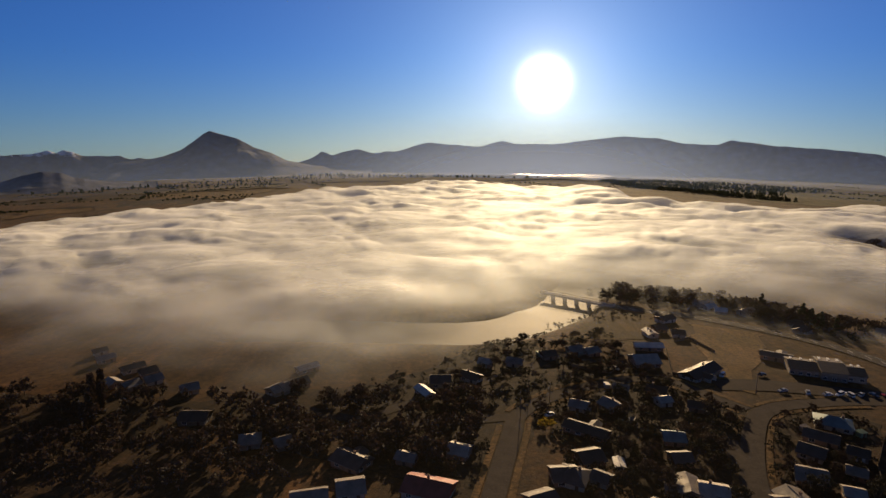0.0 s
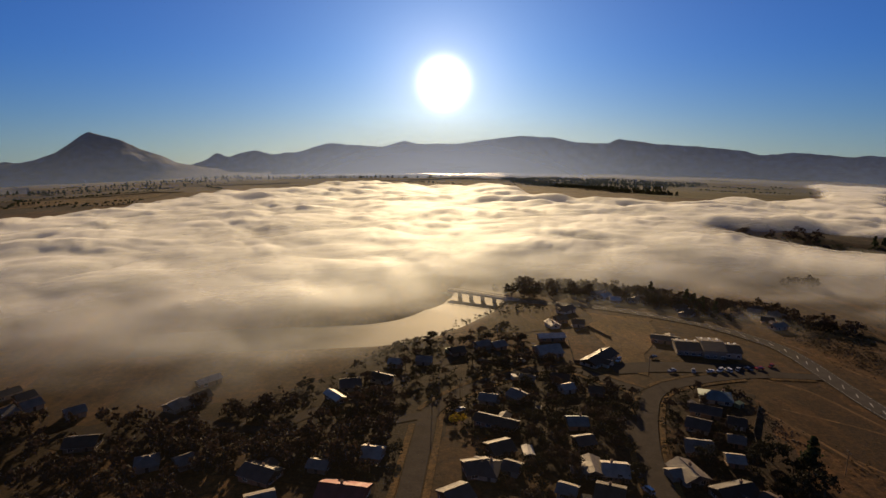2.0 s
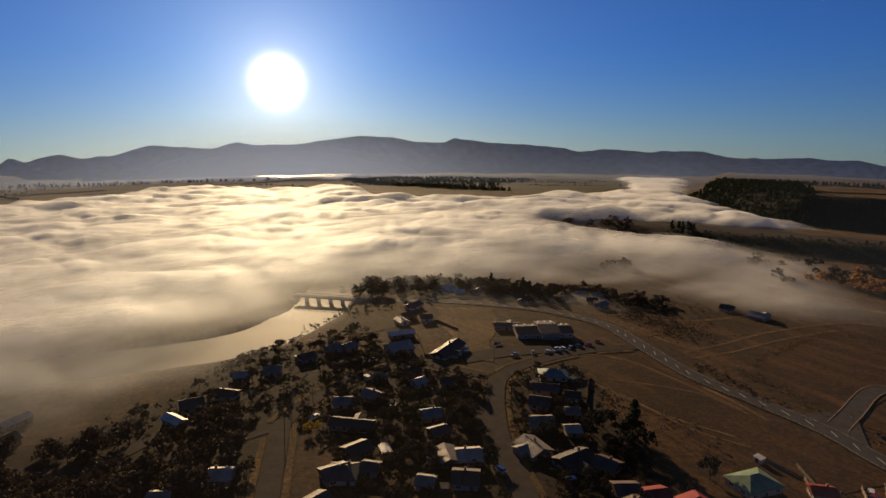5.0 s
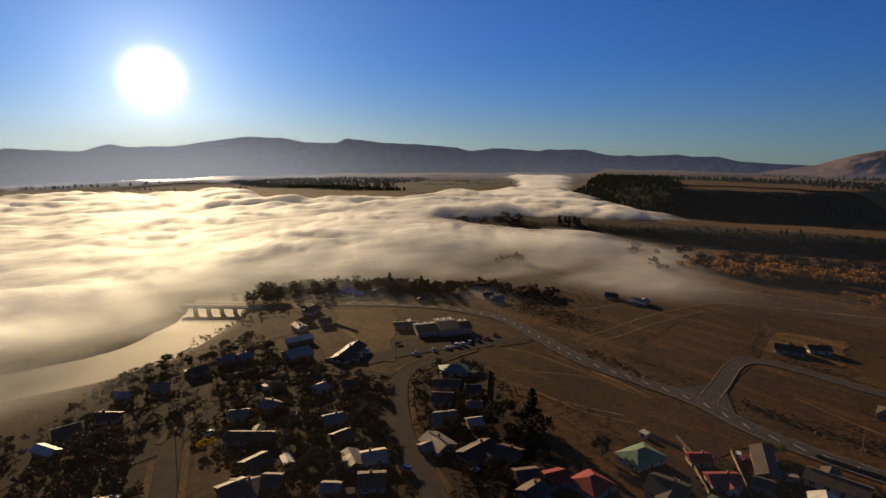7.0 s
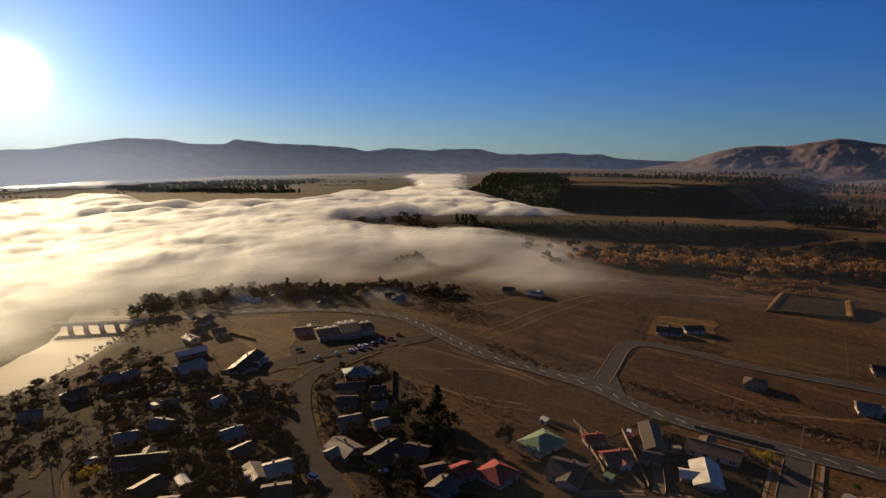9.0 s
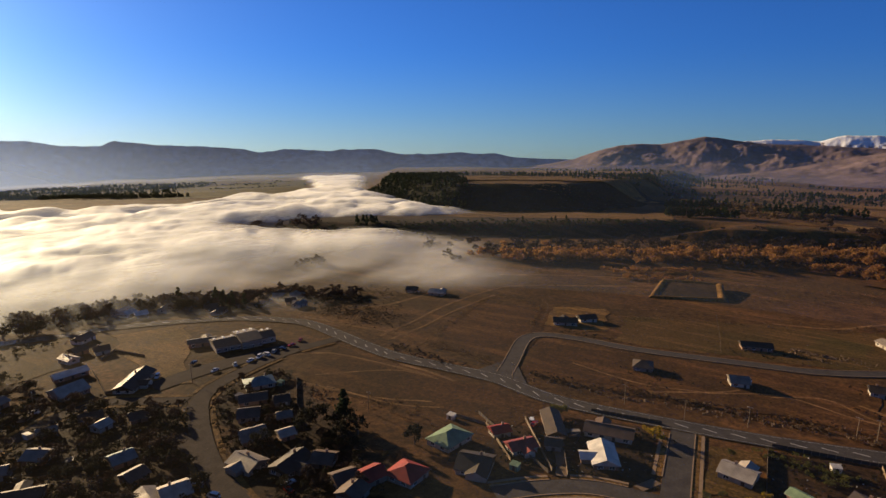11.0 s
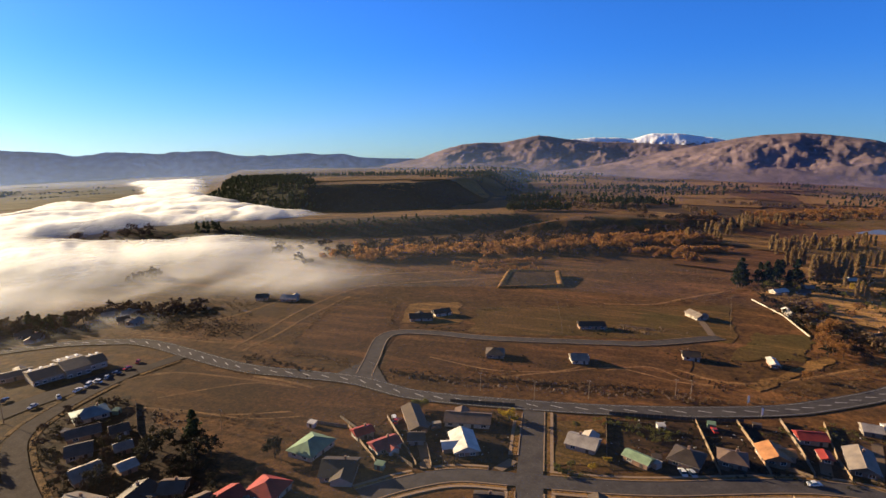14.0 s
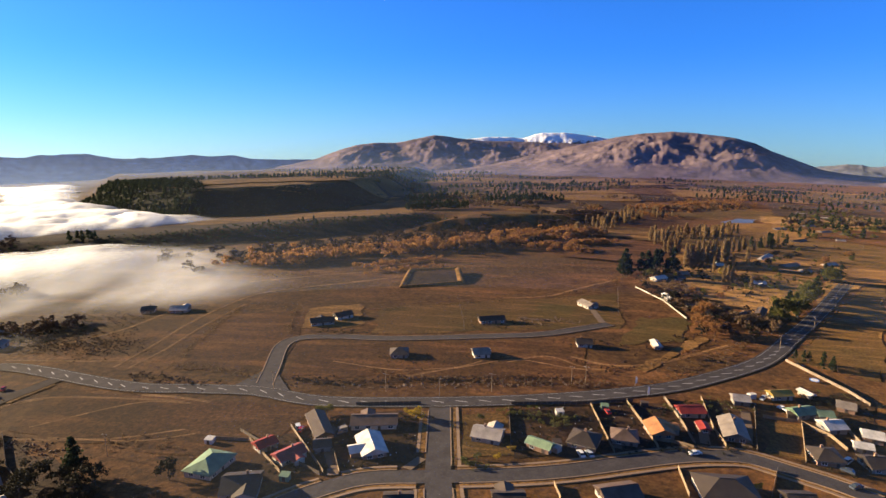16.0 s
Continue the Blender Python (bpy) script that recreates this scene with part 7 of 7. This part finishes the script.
rng_sheds = np.random.RandomState(77)
SHED_SPOTS = ((176.8, 73.3), (179.5, 70.7), (208.6, -4.8), (183.2, -3.8), (217.8, -22.1), (224.4, -37.8), (179.2, -3.8), (146.2, 76.6), (244.7, -83.2), (227.7, -100.2), (228.1, -92.4), (164.6, 113.3), (204.7, 363.1), (150.7, 193.1), (131.7, 195.6), (137.4, 175.1), (125.8, 174.8), (62.8, 136.8), (69.1, 197.8), (69.5, 231.9), (54.6, 205.8), (-2.3, 170.7), (-9.5, 172.9), (18.7, 255.0), (46.9, 271.9))
for p in SHED_SPOTS:
    garden_shed(p[0], p[1], rng_sheds.uniform(0, 360), ("grey", "white", "pale", "green", "slate")[rng_sheds.randint(5)])

MILL = ((-222.9, 241.4), (-114.7, 226.2), (-62.3, 192.6), (-43.0, 148.6), (-146.8, 151.8))
wood("mill_paddock_trees", "bare", "dark bare trees round the mill paddock", scatter(MILL, 190, 3, 9, 220, 1.0), "round", 60, 8, 0.8)
wood("mill_poplars", "bare", "bare poplars by the mill paddock", along(((-132.4, 196.8), (-144.5, 228.4)), 12, 2, 9, 15, 221) + along(((-148.4, 181.4), (-146.0, 189.2)), 10, 3, 5, 8, 222), "poplar", 61, 8, 0.8)
rubble("lot_debris", "building debris and soil on the new lots", along(((328.1, 44.0), (321.9, 29.6)), 40, 3, 0.4, 1.0, 230) + along(((337.3, 19.3), (333.6, 1.7)), 50, 2, 0.4, 1.0, 231) + along(((347.3, -3.7), (340.7, -12.2)), 40, 3, 0.4, 1.1, 232), 233, "gravel")


def clear_of(spots, gap):
    return [s for s in spots if is_free(s[0], s[1], gap)]


# the dark belt between highway and river
wood("riverside_trees", "bare", "dark bare trees between highway and fog", clear_of(along(((124.2, 414.4), (158.0, 402.8), (194.3, 384.7), (217.3, 362.7), (235.3, 331.7)), 170, 7, 4.5, 9, 240), 1.0) + clear_of(along(((254.9, 336.2), (272.3, 311.4), (284.0, 280.9)), 90, 8, 3, 8, 241), 1.0), "round", 70, 9, 0.7)
wood("riverside_shrubs", "shrub", "dark shrubs under the riverside trees", clear_of(along(((123.1, 410.6), (155.9, 397.3), (190.2, 376.3), (212.0, 353.6), (232.1, 321.2)), 200, 9, 1.5, 5, 242), 0.8) + clear_of(along(((252.9, 333.5), (268.3, 306.6), (276.4, 273.0)), 110, 9, 1, 3.5, 243), 0.8) + clear_of(along(((60.8, 339.2), (91.7, 348.3), (123.0, 351.4)), 40, 6, 1, 3, 244), 0.8), "round", 71, 6, 0.8)
wood("bank_scrub", "bare", "scrub on the river bank", clear_of(along(((10, 274), (28, 292), (62, 332), (94, 364)), 140, 2.2, 0.8, 2.6, 245), 0.6), "round", 72, 5, 0.9)
wood("field_tussocks", "bare", "dark tussocks and scrub on the wet flat", clear_of(scatter(((241.9, 274.8), (330.7, 304.2), (313.0, 252.4), (246.0, 210.2), (237.9, 239.3)), 420, 0.3, 1.2, 246), 0.6), "round", 73, 3, 1.1)
wood("village_belt", "tan_twigs", "brown trees along the village edge", clear_of(along(((388.2, -97.9), (367.3, -111.7), (361.4, -128.1)), 60, 7, 3, 9, 247), 1.0) + clear_of(along(((485.1, -73.9), (468.8, -88.1), (387.0, -94.3)), 50, 6, 2, 7, 248), 1.0), "round", 74, 8, 0.8)
wood("village_gardens", "green_shrub", "green garden trees round the village houses", clear_of(along(((495.5, -70.9), (518.5, -101.0), (501.9, -119.5)), 46, 6, 2, 7, 249), 1.0) + clear_of(along(((465.0, -130.9), (486.0, -160.4), (532.1, -195.9)), 30, 8, 2, 5, 250), 1.0), "round", 75, 7, 0.8)

# planting and loose heaps on the new lots and in the back yards
wood("lot_shrubs", "shrub", "young shrubs round the new houses", clear_of(along(((288.3, 128.3), (296.2, 101.1)), 40, 5, 0.5, 1.8, 260), 0.6) + clear_of(along(((256.0, 74.7), (256.9, 56.7)), 30, 5, 0.5, 1.5, 261), 0.6) + clear_of(along(((319.0, 43.8), (331.7, 6.0)), 50, 6, 0.4, 1.5, 262), 0.6)
     + clear_of(along(((299.5, -9.5), (300.6, -32.2)), 40, 5, 0.5, 1.6, 263), 0.6) + clear_of(along(((262.1, 35.7), (265.6, 22.5)), 26, 4, 0.5, 1.6, 264), 0.6), "round", 80, 4, 1.0)
wood("lot_edges", "tan_twigs", "brown scrub along the lot boundaries", clear_of(along(((239.9, 79.5), (235.3, 46.8), (239.9, 3.1), (247.0, -39.1), (271.1, -68.9)), 260, 2.4, 0.5, 1.7, 265), 0.5) + clear_of(along(((399.8, 8.1), (424.7, -15.3), (464.6, -46.1), (506.4, -67.8)), 90, 2.5, 0.6, 2.2, 266), 0.5)
     + clear_of(along(((402.5, 196.3), (429.7, 113.2), (468.8, 32.8), (524.6, -46.5)), 200, 6, 0.5, 1.8, 267), 0.5) + clear_of(along(((234.1, 169.8), (229.9, 148.8), (226.1, 129.2)), 90, 2.5, 0.4, 1.2, 268), 0.5), "round", 81, 4, 1.0)
wood("yard_shrubs", "shrub", "dark shrubs and plots in the back yards", clear_of(scatter(((211.4, 13.5), (240.3, -81.9), (197.1, -69.0), (179.8, -6.5), (174.1, 10.7)), 260, 0.4, 1.8, 269), 0.4) + clear_of(scatter(((168.9, 97.0), (202.8, 48.8), (164.7, 38.9), (153.4, 62.3)), 160, 0.4, 1.8, 270), 0.4) + clear_of(scatter(((187.6, -83.0), (254.0, -106.0), (262.4, -135.8), (182.8, -102.6)), 150, 0.4, 1.8, 271), 0.4), "round", 82, 4, 1.0)
rubble("yard_clutter", "stacked timber, pots and clutter in back yards", clear_of([(x, y, k) for x, y, k in scatter(((211.4, 13.5), (240.3, -81.9), (197.1, -69.0), (174.1, 10.7)), 70, 0.3, 0.8, 272)], 0.5) + clear_of(scatter(((168.9, 97.0), (202.8, 48.8), (164.7, 38.9), (153.4, 62.3)), 50, 0.3, 0.8, 273), 0.5), 274)

wood("orange_osiers", "willow", "bright orange osiers beside the wet flat", along(((481.6, 164.6), (510.8, 139.5), (535.4, 108.8)), 60, 4, 3, 6, 280) + along(((647.9, -15.6), (675.1, -63.1)), 46, 5, 6, 10, 281), "round", 83, 9, 0.7)
plant(T_WILLOW + T_GOLD, [(377.7, -94.8, 12), (374.0, -90.5, 9), (492.1, -161.3, 9), (520.5, -143.2, 10), (455, -128, 7), (430, -118, 6)], 31)
plant(T_POPLAR, [(549.1, -65.1, 15), (540, -140, 14), (556, -160, 15), (572, -178, 14), (600, -185, 16), (470, -150, 12)], 32)


# ---- wire fences round the paddocks ----
def wire_fence_meshes():
    bm = bmesh.new()
    tube(bm, (0, 0, -0.4), (0, 0, 1.2), 0.08, 0.07, 6)
    return shared_mesh("post", bm, M["timber"])


WIRE_POST = wire_fence_meshes()


def wire_fence(points, label):
    pts = smooth_line(points, 5.0)
    o = pts[0]
    z0 = ground_z(o.x, o.y)
    root = tagged(new("wire_fence"), label, "fence")
    root.matrix_basis = pose(o.x, o.y, z0)
    spots = [(p.x - o.x, p.y - o.y, ground_z(p.x, p.y) - z0) for p in pts]
    for q in spots:
        shared("post", WIRE_POST, root, pose(*q))
    for h in (0.45, 0.8, 1.1):
        bm = bmesh.new()
        for a, b in zip(spots, spots[1:]):
            tube(bm, (a[0], a[1], a[2] + h), (b[0], b[1], b[2] + h), 0.012, 0.012, 3)
        part("wire", bm, M["dark_wood"], root)
    return root


for points, label in (
    (((229, 186), (284, 193), (340.4, 200.8), (351.2, 166.6), (318, 149), (290, 143)), "timber post and wire fence round the mown paddock"),
    (((224, 136), (230, 160), (229, 186)), "timber post and wire fence above the rubble row"),
    (((218, 100), (219.5, 72.3), (233, 29.6), (250, -11.4), (275, -48)), "timber post and wire fence beside the highway"),
    (((387.4, 64.1), (350, 55.5), (312.0, 47.5)), "timber post and wire fence between grass lots"),
    (((401.9, 60), (401.9, 24.4), (400.2, -12.7)), "timber post and wire fence behind the new houses"),
    (((455, -50), (363.0, -41.5)), "timber post and wire fence at the lot's end"),
):
    wire_fence(points, label)

rubble("spoil_bank", "long pale bank of dug earth beside the access road", along(((343.4, 17.9), (341.6, 8.0), (340.1, -1.8)), 130, 1.1, 0.6, 1.3, 290), 291, "gravel")
wood("drain_scrub", "bare", "dark rushes along the drain", clear_of(along(((272.6, -10.3), (269.1, -22.7), (266.5, -34.7), (287.1, -59.3), (324.7, -90.2)), 150, 1.0, 0.4, 1.1, 292), 0.4), "round", 84, 4, 1.0)
wood("hedge_row", "bare", "dark scrub row below the lots", clear_of(along(((223.8, 112.3), (223.2, 85.0), (231.0, 61.6), (238.5, 28.0), (246.2, 2.0)), 220, 1.5, 0.4, 1.3, 293), 0.4), "round", 85, 4, 1.0)
